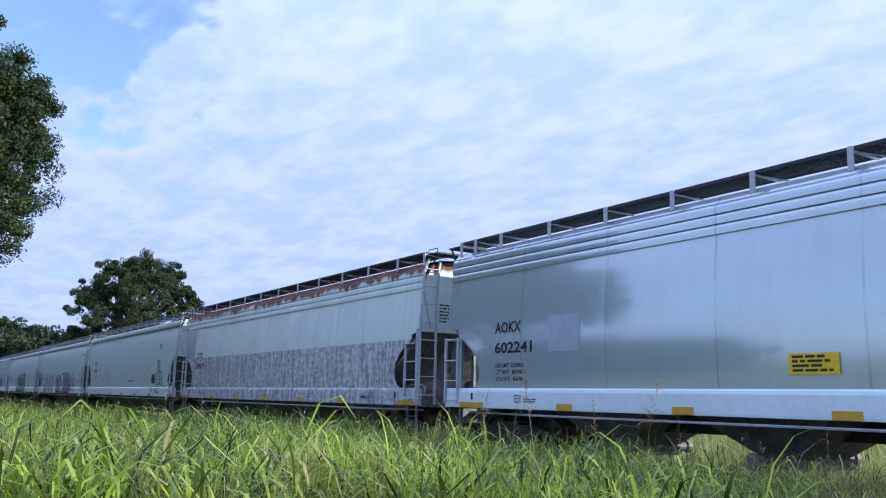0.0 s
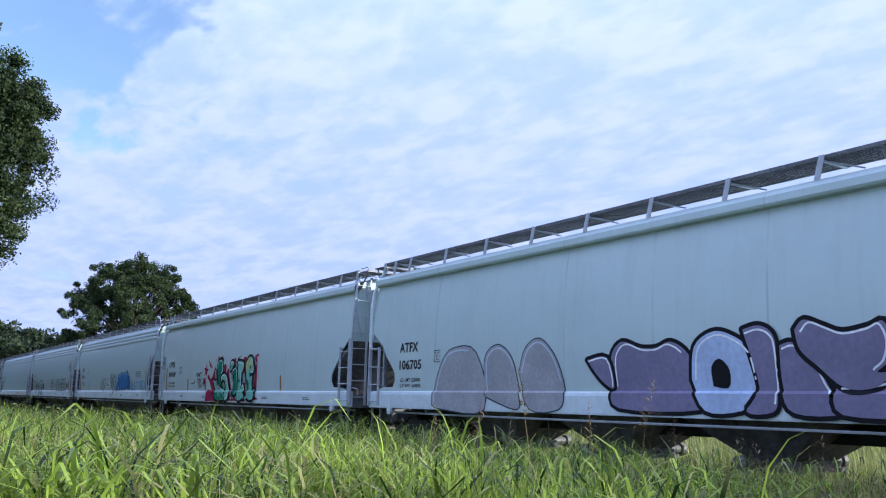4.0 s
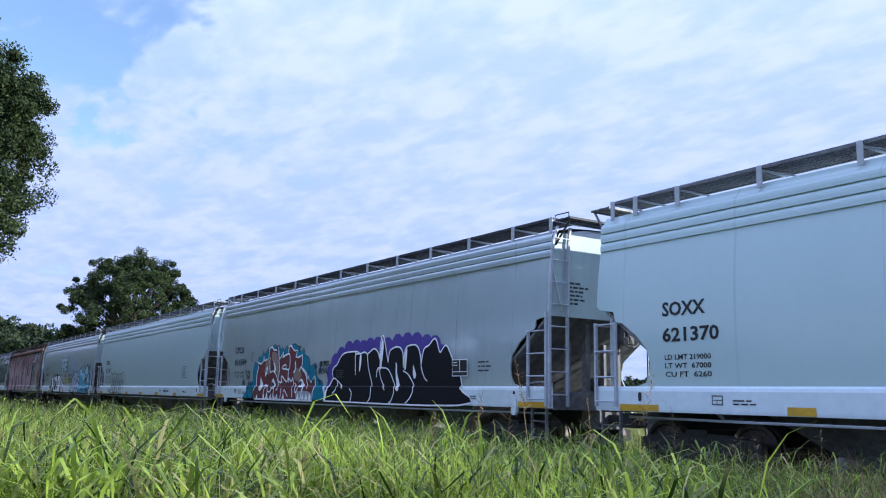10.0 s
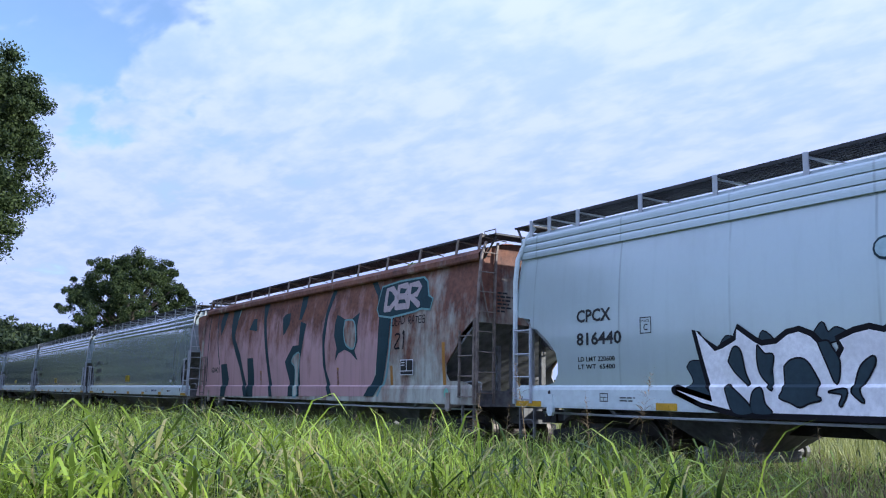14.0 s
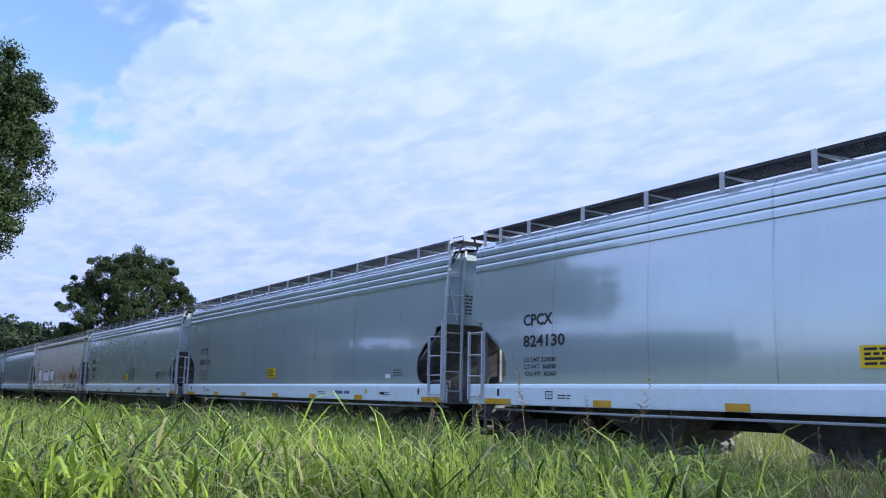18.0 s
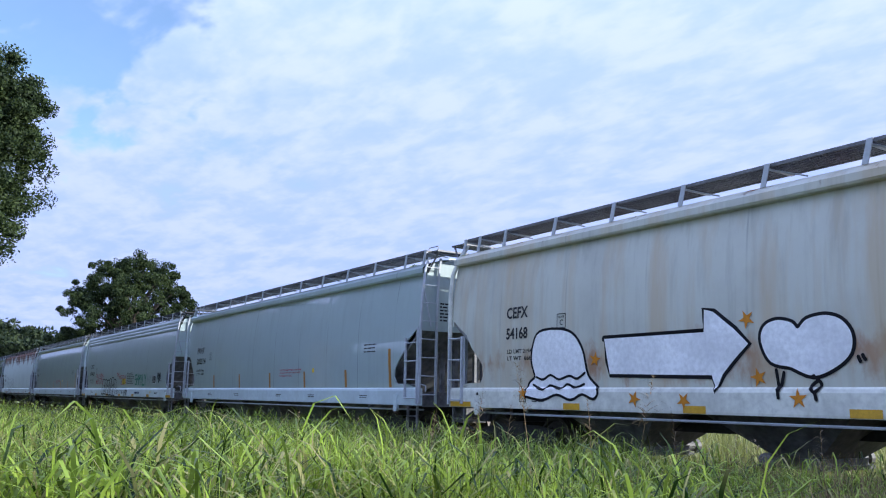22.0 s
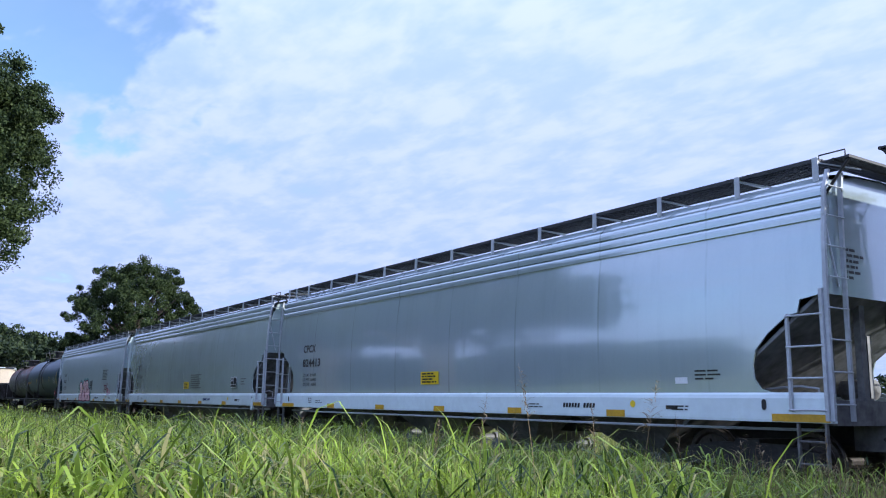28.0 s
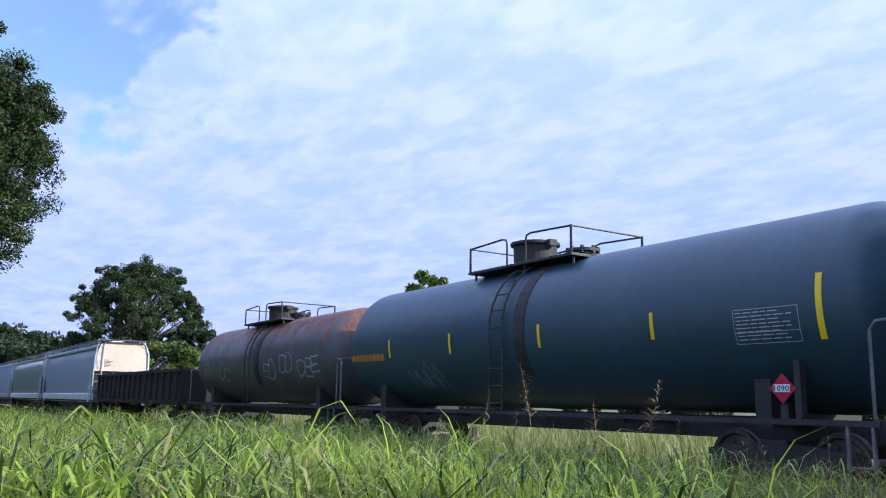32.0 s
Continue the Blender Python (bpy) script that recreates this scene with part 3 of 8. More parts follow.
    for s in (1, -1):
        turn = pose(0, 0, 0, 0, 0, 0 if s > 0 else 180)
        for nm, mk in (("side_ladder", side_ladder), ("end_ladder", end_ladder), ("low_ladder", low_ladder)):
            part(nm, kept((nm, L, kind), mk), ladder_paint, car).matrix_local = turn
        if L < 19.0 or not ribbed:
            part("corner_post", kept(("corner_post", L), corner_post), trim, car).matrix_local = turn
        for x in (h - 0.56, -h + 0.1):
            part("sill_step", kept("sill_step", step), MAT["underbody"], car).matrix_local = turn @ pose(x, 0, 0)
        for x in (h - 1.12, -h + 0.98) if L < 19.0 or not ribbed else ():
            part("jacking_lug", kept("jacking_lug", lug), trim, car).matrix_local = turn @ pose(x, 0, 0)

    # running boards on posts along both roof edges, a crosswise board at each end, hatches between
    def board(bm):
        zt = 4.75
        for y in (-1.40, -0.74):
            box(bm, -h + 0.25, h - 0.1, y - 0.02, y + 0.02, zt - 0.05, zt)
        for y in (-1.29, -1.18, -1.07, -0.96, -0.85):
            box(bm, -h + 0.25, h - 0.1, y - 0.006, y + 0.006, zt - 0.042, zt)
        x = -h + 0.27
        while x < h - 0.1:
            box(bm, x, x + 0.016, -1.38, -0.76, zt - 0.04, zt - 0.002)
            x += 0.05

    def post(bm):
        box(bm, -0.045, 0.045, -1.445, -1.425, 4.41, 4.75)
        box(bm, -0.03, 0.03, -1.42, -0.74, 4.682, 4.70)
        tube(bm, [(0.45, -1.05, 4.54), (0.0, -1.38, 4.69)], 0.012, 5)
    def slanted_post(bm):
        post(bm)
        for v in bm.verts:
            v.co.x += (v.co.z - 4.58) * 0.28 if v.co.y < -1.42 else 0.0
    post_x = [h - 0.13, -h + 0.30, -8.70 + (9.55 - h)] + [-7.76 + 1.585 * k for k in range(int((h + 7.4) / 1.585) + 1)]

    def cross(bm):
        for x in (h - 0.12, h + 0.10, h + 0.32):
            box(bm, x - 0.02, x + 0.02, -1.36, 1.36, 4.67, 4.71)
        y = -1.35
        while y < 1.36:
            box(bm, h - 0.1, h + 0.3, y, y + 0.022, 4.68, 4.705)
            y += 0.042
        for y in (-1.3, 1.3):
            tube(bm, [(h - 0.05, y * 1.06, 4.20), (h + 0.3, y, 4.67)], 0.022, 6)
        tube(bm, [(h + 0.25, -1.3, 4.71), (h + 0.25, -1.3, 4.81), (h - 0.15, -1.3, 4.81), (h - 0.15, -1.3, 4.71)], 0.012, 6)

    def hatches(bm):
        box(bm, -h + 1.2, h - 1.2, -0.45, 0.45, 4.59, 4.67)
        x = -h + 1.3
        while x < h - 2.2:
            for v in box(bm, x, x + 1.9, -0.40, 0.40, 4.67, 4.73):
                v.co.y *= 0.85 if v.co.z > 4.70 else 1
            x += 2.05
    for s in (1, -1):
        turn = pose(0, 0, 0, 0, 0, 0 if s > 0 else 180)
        part("running_board", kept(("running_board", L), board), MAT[grate], car).matrix_local = turn
        for x in post_x:
            part("board_post", kept("board_post" if ribbed else "slanted_post", post if ribbed else slanted_post), ladder_paint, car).matrix_local = turn @ pose(x, 0, 0)
        part("end_running_board", kept(("end_running_board", L), cross), MAT[grate], car).matrix_local = turn
    part("hatch_cover", kept(("hatch_cover", L), hatches), trim, car)

    # centre sill, discharge bays and outlet tubes
    part("centre_sill", kept(("centre_sill", L), lambda bm: box(bm, -h + 0.1, h - 0.1, -0.20, 0.20, 0.72, 1.06)), MAT["steel_dark"], car)

    def bay(bm):
        hi = [(-1.75, -1.46, 1.42), (1.75, -1.46, 1.42), (1.75, 1.46, 1.42), (-1.75, 1.46, 1.42)]
        lo = [(-0.35, -0.55, 0.42), (0.35, -0.55, 0.42), (0.35, 0.55, 0.42), (-0.35, 0.55, 0.42)]
        a, b = [bm.verts.new(p) for p in hi], [bm.verts.new(p) for p in lo]
        for i in range(4):
            j = (i + 1) % 4
            bm.faces.new((a[i], b[i], b[j], a[j]))
        bm.faces.new(a), bm.faces.new(b[::-1])
        box(bm, -0.42, 0.42, -0.62, 0.62, 0.34, 0.44)

    def outlet(bm):
        revolve(bm, [(-1.35, 0.09), (-1.32, 0.13), (-1.22, 0.13), (-1.20, 0.09), (1.20, 0.09), (1.22, 0.13), (1.32, 0.13), (1.35, 0.09)], "y", 12, (0, 0, 0.40))
        box(bm, -0.5, 0.5, -0.66, 0.66, 0.28, 0.34)
    for k in range(4):
        x = (k - 1.5) * (L - 5.2) / 4
        ob = part("discharge_bay", kept("discharge_bay", bay), MAT["underbody"], car)
        ob.location = (x, 0, 0)
        ob = part("outlet", kept("outlet", outlet), MAT[outlets], car)
        ob.location = (x, 0, 0)
    part("brake_pipe", kept(("brake_pipe", L), lambda bm: tube(bm, [(-h + 0.4, -1.2, 0.95), (-h + 3, -1.52, 0.94), (h - 3, -1.52, 0.94), (h - 0.4, -1.2, 0.95)], 0.022, 6)), MAT["ladder"], car)
    for s in (1, -1):
        bogie(car, s * (h - 1.75))
        coupler(car, s * (h - 0.05), s)
    return car


# ---- paints of the cars ----
GREY, PALE, BLUISH = (0.46, 0.55, 0.555), (0.51, 0.62, 0.595), (0.47, 0.605, 0.60)
PAINT = {
    "gloss": car_paint("glossy_grey_paint", (0.475, 0.565, 0.595), 0.16, 1.0, 2.4, 0.22, 0.08, streak=0.10, ior=1.95, metal=0.38),
    "satin": car_paint("satin_grey_paint", GREY, 0.28, 0.5, 2.3, 0.18, 0.10, streak=0.12, metal=0.25),
    "seamed": car_paint("clean_grey_paint_with_dark_seams", (0.48, 0.58, 0.63), 0.30, 0.5, 1.58, 0.24, 0.06, streak=0.08, seam_mark=0.9, metal=0.2),
    "satin_clean": car_paint("clean_bluish_grey_paint", BLUISH, 0.38, 0.4, 2.3, 0.12, 0.04, streak=0.05, seam_mark=0.25),
    "silver": car_paint("silvery_grey_paint", (0.52, 0.615, 0.625), 0.24, 0.9, 2.0, 0.26, 0.12, streak=0.14, ior=1.8, metal=0.35),
    "pale": car_paint("pale_grey_paint", PALE, 0.45, 0.25, 2.2, 0.14, 0.08, streak=0.13, seam_mark=0.35),
    "green_grey": car_paint("green_grey_paint", (0.40, 0.485, 0.485), 0.34, 0.9, 1.9, 0.26, 0.12, streak=0.18, seam_mark=0.8, ior=1.8),
    "dusty": car_paint("dusty_cream_grey_paint", (0.55, 0.56, 0.48), 0.5, 0.1, 2.0, 0.2, 0.22, rust=0.02, rust_from=4.25, streak=0.40, stain=1.95),
    "two_tone": car_paint("worn_pale_paint_with_rusty_roof_edge", (0.60, 0.68, 0.65), 0.5, 0.05, 2.1, 0.2, 0.14, rust=0.35, rust_from=4.12, streak=0.22, band=2.62, rust_slope=1.3, spots=True),
    "rust_top": car_paint("pale_paint_with_rust_patches", (0.60, 0.68, 0.66), 0.5, 0.05, 2.1, 0.2, 0.12, rust=0.7, rust_from=3.45, streak=0.18, rust_slope=0.28),
    "rusty": car_paint("rusted_old_paint", (0.50, 0.53, 0.46), 0.6, 0.0, 1.7, 0.3, 0.30, rust=2.5, rust_from=2.4, streak=0.5, rust_slope=0.07, patchy=True),
    "blue_grey": car_paint("blue_grey_paint", (0.30, 0.37, 0.46), 0.5, 0.2, 2.0, 0.2, 0.15, streak=0.2),
}
TRIM = {
    "white": plain("pale_trim_paint", (0.65, 0.74, 0.74), 0.42, 0.0, 9, 0.08),
    "green": plain("green_grey_trim_paint", (0.56, 0.65, 0.67), 0.42, 0.0, 9, 0.08),
    "cream": plain("cream_trim_paint", (0.72, 0.73, 0.64), 0.5, 0.0, 9, 0.14),
    "rust": plain("rusted_trim_paint", (0.30, 0.24, 0.20), 0.7, 0.0, 6, 0.35),
    "gloss": plain("glossy_trim_paint", (0.69, 0.79, 0.81), 0.3, 0.0, 9, 0.05),
}

# ---- the train, from its head to its tail: name, description, lead end and trail end at the start, build ----
TRAIN = []


def add_hopper(lead, trail, label, paint, **more):
    L = round(lead - trail, 2)
    car = hopper("hopper_car", label, L, PAINT[paint], **more)
    TRAIN.append((car, (lead + trail) / 2))
    return car


WHITE = TRIM["white"]
LONG, MIDL, SHORT = 19.10, 18.85, 18.00
C0 = add_hopper(-16.08 + LONG, -16.08, "glossy grey covered hopper car with black lettering", "gloss", trim=TRIM["gloss"], grate="grate_dark")
C1 = add_hopper(-17.26, -36.30, "weathered pale hopper car with rusty roof edge and dark lower band", "two_tone", grate="grate_dark")
C2 = add_hopper(-37.52, -56.60, "pale grey covered hopper car with black scribbled lettering", "pale", kind="angle", ribbed=False, trim=WHITE)
C3 = add_hopper(-57.73, -76.43, "pale grey hopper car with purple bubble graffiti", "pale", kind="angle", ribbed=False, trim=WHITE)
C4 = add_hopper(-77.53, -95.93, "pale grey hopper car with green and crimson graffiti", "pale", kind="angle", ribbed=False, trim=WHITE, cut_left="window")
C5 = add_hopper(-97.19, -97.19 - SHORT, "pale grey covered hopper car with blue bubble graffiti", "satin_clean", kind="tall", trim=WHITE)
C6 = add_hopper(-116.53, -116.53 - SHORT, "pale grey covered hopper car with black outline graffiti", "satin_clean", kind="tall", trim=WHITE)
C7 = add_hopper(-135.50, -135.50 - LONG, "clean bluish grey covered hopper car with yellow markers", "satin_clean", trim=TRIM["gloss"])
C8 = add_hopper(-155.87, -155.87 - MIDL, "grey covered hopper car with two large graffiti pieces", "silver", grate="grate_dark", trim=WHITE)
C9 = add_hopper(-175.98, -175.98 - LONG, "clean bluish grey hopper car with black outline graffiti", "satin_clean", trim=TRIM["gloss"])
C10 = add_hopper(-196.32, -196.32 - MIDL, "grey hopper car with white and blue graffiti", "satin", grate="grate_dark", trim=WHITE)
C11 = add_hopper(-216.49, -234.69, "rusted hopper car covered in pink graffiti", "rusty", kind="angle", ribbed=False, grate="grate_dark", outlets="underbody", trim=PAINT["rusty"])
C12 = add_hopper(-236.29, -236.29 - LONG, "glossy grey covered hopper car with yellow placard", "gloss", trim=TRIM["gloss"], grate="grate_dark")
C13 = add_hopper(-256.53, -256.53 - LONG, "glossy grey covered hopper car with yellow placard", "gloss", trim=TRIM["gloss"], grate="grate_dark")
C14 = add_hopper(-276.60, -276.60 - LONG, "glossy grey covered hopper car with yellow placard", "gloss", trim=TRIM["gloss"], grate="grate")
C15 = add_hopper(-296.83, -296.83 - MIDL, "silvery grey hopper car with black notice panel", "silver", grate="grate_dark", trim=WHITE)
C16 = add_hopper(-316.79, -335.86, "dusty cream hopper car with rust band and arrow graffiti", "dusty", kind="angle", ribbed=False, trim=TRIM["cream"])
C17 = add_hopper(-337.13, -355.33, "green-grey covered hopper car with orange marker strips", "green_grey", kind="angle", ribbed=False, trim=TRIM["green"])
C18 = add_hopper(-356.98, -356.98 - MIDL, "pale lilac-grey hopper car with green handwritten graffiti", "satin", grate="grate_dark", trim=WHITE)
C19 = add_hopper(-377.17, -395.37, "green-grey covered hopper car with orange marker strips", "green_grey", kind="angle", ribbed=False, trim=TRIM["green"])
C20 = add_hopper(-396.56, -415.90, "pale hopper car with rust patches under the roof", "rust_top", grate="grate_dark")
C21 = add_hopper(-416.99, -416.99 - LONG, "glossy grey covered hopper car with yellow placard", "gloss", trim=TRIM["gloss"], grate="grate_dark")
C22 = add_hopper(-437.13, -437.13 - MIDL, "silvery grey hopper car with black notice panel", "silver", grate="grate_dark", trim=WHITE)
C23 = add_hopper(-457.22, -457.22 - MIDL, "pale grey hopper car with pink bubble graffiti", "seamed", grate="grate_dark", trim=WHITE)

MAT["tank"] = plain("blue_black_tank_paint", (0.026, 0.060, 0.086), 0.42, 0.0, 5, 0.12)
MAT["tank_brown"] = car_paint("slate_tank_paint_with_rusty_top", (0.055, 0.056, 0.060), 0.5, 0.1, 2.6, 0.1, 0.25, rust=0.9, rust_from=2.95, streak=0.4, rust_slope=0.22)
MAT["gondola"] = plain("dark_brown_gondola_paint", (0.022, 0.014, 0.013), 0.8, 0.0, 6, 0.3)


def tank_car(label, L, shell_len, R, paint, zc, shift=0.0):
    """A tank car: shell with domed heads, top platform with rails, dome, straps, ladder, walkway, bogies."""
    car = thing("tank_car", label, "tank car", "cars of the freight train")
    h = L / 2

    def shell(bm):
        s = shell_len / 2
        prof = [(-s, 0.02)] + [(-s + 0.62 * (1 - math.cos(a)), R * math.sin(a)) for a in (0.25, 0.5, 0.75, 1.0, 1.25, 1.45, 1.5708)]
        prof = prof + [(-0.5, R), (-0.42, R + 0.012), (0.42, R + 0.012), (0.5, R)] + [(-x, r) for x, r in prof[::-1]]
        revolve(bm, prof, "x", 48, (shift, 0, zc))
    part("tank_shell", kept(("tank_shell", L), shell, True), paint, car)

    def frame_(bm):
        box(bm, -h + 0.2, h - 0.2, -0.25, 0.25, 0.75, 1.05)
        for s in (-1, 1):
            box(bm, -h, h, s * 1.5 - 0.05, s * 1.5 + 0.05, 1.02, 1.10)
            box(bm, s * h - 0.1, s * h + 0.1, -1.5, 1.5, 0.98, 1.12)
            for x in (s * (h - 2.0),):
                box(bm, x - 0.14, x + 0.14, -1.15, 1.15, 0.95, zc - R * 0.6)
        for x in (-3.2, 3.2):
            box(bm, x - 0.06, x + 0.06, -1.5, 1.5, 0.95, 1.06)
    part("underframe", kept(("underframe", L), frame_), MAT["steel_dark"], car)

    def strap(bm):
        loft(bm, [((R + 0.025) * math.sin(a), zc + (R + 0.025) * math.cos(a)) for a in np.linspace(-2.2, 2.2, 28)], [0.25, 0.6])
    part("strap", kept(("strap", L), strap), MAT["steel_dark"], car)

    def ladder(bm):
        for x in (-0.22, 0.22):
            pts = [(x - 0.25, -(R + 0.09) * math.sin(a), zc + (R + 0.09) * math.cos(a)) for a in np.linspace(0.35, 1.75, 9)]
            pts.append((x - 0.25, -R - 0.06, 1.1))
            tube(bm, pts, 0.022, 6)
        for a in np.linspace(0.4, 1.75, 7):
            y, z = -(R + 0.09) * math.sin(a), zc + (R + 0.09) * math.cos(a)
            tube(bm, [(-0.47, y, z), (-0.03, y, z)], 0.014, 6)
        for z in (1.25, 1.6, 1.95):
            tube(bm, [(-0.47, -R - 0.07, z), (-0.03, -R - 0.07, z)], 0.014, 6)
    part("ladder", kept(("tank_ladder", L), ladder), MAT["steel_dark"], car)
    zt = zc + R

    def platform(bm):
        for s in (-1, 1):
            box(bm, -2.15, 1.45, s * 0.78 - 0.25, s * 0.78 + 0.25, zt - 0.10, zt - 0.05)
            for x in (-2.0, -0.2, 1.35):
                tube(bm, [(x, s * 0.9, zt - 0.25), (x, s * 0.9, zt - 0.08)], 0.03, 6)
        for k in range(24):
            box(bm, -2.1 + k * 0.15, -2.07 + k * 0.15, -1.0, -0.55, zt - 0.05, zt - 0.03)

    def rails(bm):
        for s in (-1, 1):
            for x0, x1 in ((-2.1, -0.7), (1.4, -0.05)):
                d = 0.12 if x1 > x0 else -0.12
                tube(bm, [(x0, s * 1.0, zt - 0.1), (x0, s * 1.0, zt + 0.52)], 0.028, 6)
                tube(bm, [(x0, s * 1.0, zt + 0.50), (x1 - d * 1.5, s * 1.0, zt + 0.55), (x1 - d * 0.3, s * 1.0, zt + 0.52), (x1, s * 1.0, zt + 0.40), (x1, s * 1.0, zt - 0.1)], 0.022, 6)
        for x in (-2.1, 1.4):
            tube(bm, [(x, -1.0, zt + 0.50), (x, 1.0, zt + 0.50)], 0.02, 6)

    def dome(bm):
        revolve(bm, [(zt - 0.08, 0.46), (zt - 0.02, 0.48), (zt + 0.50, 0.50), (zt + 0.52, 0.57), (zt + 0.58, 0.57), (zt + 0.60, 0.50), (zt + 0.64, 0.30)], "z", 28, (-0.95, 0, 0))
        box(bm, -0.42, -0.30, -0.10, 0.10, zt + 0.46, zt + 0.60)

    def valve(bm):
        revolve(bm, [(zt - 0.05, 0.28), (zt + 0.14, 0.30), (zt + 0.16, 0.36), (zt + 0.22, 0.36), (zt + 0.24, 0.2)], "z", 20, (0.65, 0, 0))
        for k in range(8):
            a = k * math.tau / 8
            box(bm, 0.65 + 0.32 * math.cos(a) - 0.03, 0.65 + 0.32 * math.cos(a) + 0.03, 0.32 * math.sin(a) - 0.03, 0.32 * math.sin(a) + 0.03, zt + 0.12, zt + 0.27)
        revolve(bm, [(zt - 0.02, 0.09), (zt + 0.12, 0.09), (zt + 0.13, 0.13), (zt + 0.18, 0.13)], "z", 12, (-1.75, 0.1, 0))
    for nm, mk in (("top_platform", platform), ("handrail", rails), ("dome", dome), ("manway", valve)):
        part(nm, kept((nm, L), mk), MAT["grate_dark"] if nm != "dome" else MAT["steel_dark"], car)

    def end_rail(bm):
        tube(bm, [(h - 0.1, -1.47, 1.1), (h - 0.1, -1.47, 2.26), (h - 0.02, -1.46, 2.38), (h + 0.28, -1.40, 2.42), (h + 0.32, -1.1, 2.42), (h + 0.32, 1.1, 2.42), (h + 0.28, 1.40, 2.42), (h - 0.02, 1.46, 2.38), (h - 0.1, 1.47, 2.26), (h - 0.1, 1.47, 1.1)], 0.024, 6)
        for x in (h - 0.45, h - 0.1):
            box(bm, x - 0.02, x + 0.02, -1.55, -1.5, 0.45, 1.05)
        tube(bm, [(h - 0.45, -1.53, 0.5), (h - 0.1, -1.53, 0.5)], 0.015, 6)
    for s in (1, -1):
        part("end_rail", kept(("end_rail", L), end_rail), MAT["grate"], car).matrix_local = pose(0, 0, 0, 0, 0, 0 if s > 0 else 180)
        bogie(car, s * (h - 1.9))
        coupler(car, s * (h - 0.05), s)
    return car


def gondola(label, L):
    car = thing("gondola_car", label, "gondola car", "cars of the freight train")
    h = L / 2

    def wall(bm):
        box(bm, -h, h, -1.52, -1.46, 1.02, 2.42)
        box(bm, -h, h, -1.60, -1.44, 2.38, 2.52)
        box(bm, -h, h, -1.58, -1.46, 1.00, 1.16)

    def post(bm):
        for v in box(bm, -0.09, 0.09, -1.60, -1.51, 1.05, 2.40):
            v.co.x *= 1.3 if v.co.y > -1.55 else 1
    for s in (1, -1):
        turn = pose(0, 0, 0, 0, 0, 0 if s > 0 else 180)
        part("side_wall", kept(("gondola_wall", L), wall), MAT["gondola"], car).matrix_local = turn
        part("end_wall", kept(("gondola_end", L), lambda bm: box(bm, h - 0.1, h, -1.46, 1.46, 1.02, 2.5)), MAT["gondola"], car).matrix_local = turn
        for k in range(16):
            x = -h + 0.5 + k * (L - 1.0) / 15
            part("stake", kept("stake", post), MAT["gondola"], car).matrix_local = turn @ pose(x, 0, 0)
        bogie(car, s * (h - 1.8))
        coupler(car, s * (h - 0.05), s)
    part("floor_frame", kept(("gondola_floor", L), lambda bm: box(bm, -h + 0.1, h - 0.1, -1.45, 1.45, 0.95, 1.06)), MAT["steel_dark"], car)
    return car


AT32 = travelled(32.0)
C24 = tank_car("blue-black tank car with top platform and yellow marks", 15.6, 15.3, 1.56, MAT["tank"], 2.72, 0.22)
TRAIN.append((C24, -13.95 - AT32))
C25 = tank_car("slate grey tank car with rusty brown top", 13.9, 13.1, 1.46, MAT["tank_brown"], 2.60)
TRAIN.append((C25, -28.75 - AT32))
C26 = gondola("dark brown open gondola car with ribbed sides", 17.0)
TRAIN.append((C26, -45.4 - AT32))
C27 = add_hopper(-55.0 - AT32, -74.0 - AT32, "blue-grey hopper car with sunlit cream end", "blue_grey", kind="angle", ribbed=False, trim=WHITE, end_paint=plain("cream_end_paint", (0.62, 0.52, 0.40), 0.6, 0.0, 6, 0.08))
C28 = add_hopper(-75.3 - AT32, -94.3 - AT32, "weathered grey covered hopper car", "green_grey", kind="angle", ribbed=False, trim=WHITE)
C29 = add_hopper(-95.5 - AT32, -114.5 - AT32, "dark grey covered hopper car", "blue_grey", ribbed=True)


# ---- lettering, markers and graffiti on the near sides ----
SKIN_LEVELS = (1.10, 1.38, 1.43, 1.47) + LEVELS


def skin(z):
    """The near surface of a hopper car at a height: sill below, bulging side above."""
    if z <= 1.43:
        return -1.606
    if z < 1.47:
        return -1.606 + (z - 1.43) / 0.04 * (1.606 + side_y(1.47))
    return side_y(z)


def lay(bm, layer, surface=skin):
    """Bends a flat x-z mesh onto the car's side; each layer lies 3 mm over the one below."""
    zs = [v.co.z for v in bm.verts]
    lo, hi = min(zs), max(zs)
    for z in SKIN_LEVELS:
        if lo < z < hi:
            bmesh.ops.bisect_plane(bm, geom=bm.verts[:] + bm.edges[:] + bm.faces[:], plane_co=(0, 0, z), plane_no=(0, 0, 1))
    for v in bm.verts:
        v.co.y += surface(v.co.z) - 0.004 - 0.003 * layer
    return bm


def rect_bm(bm, x0, z0, x1, z1, slant=0.0):
    bm.faces.new([bm.verts.new((x, 0, z)) for x, z in ((x0, z0), (x1, z0), (x1 + slant, z1), (x0 + slant, z1))])


def marker(car, name, x0, z0, x1, z1, material, layer=1, label="", surface=skin, slant=0.0):
    bm = bmesh.new()
    rect_bm(bm, x0, z0, x1, z1, slant)
    return part(name, lay(bm, layer, surface), material, car, label)


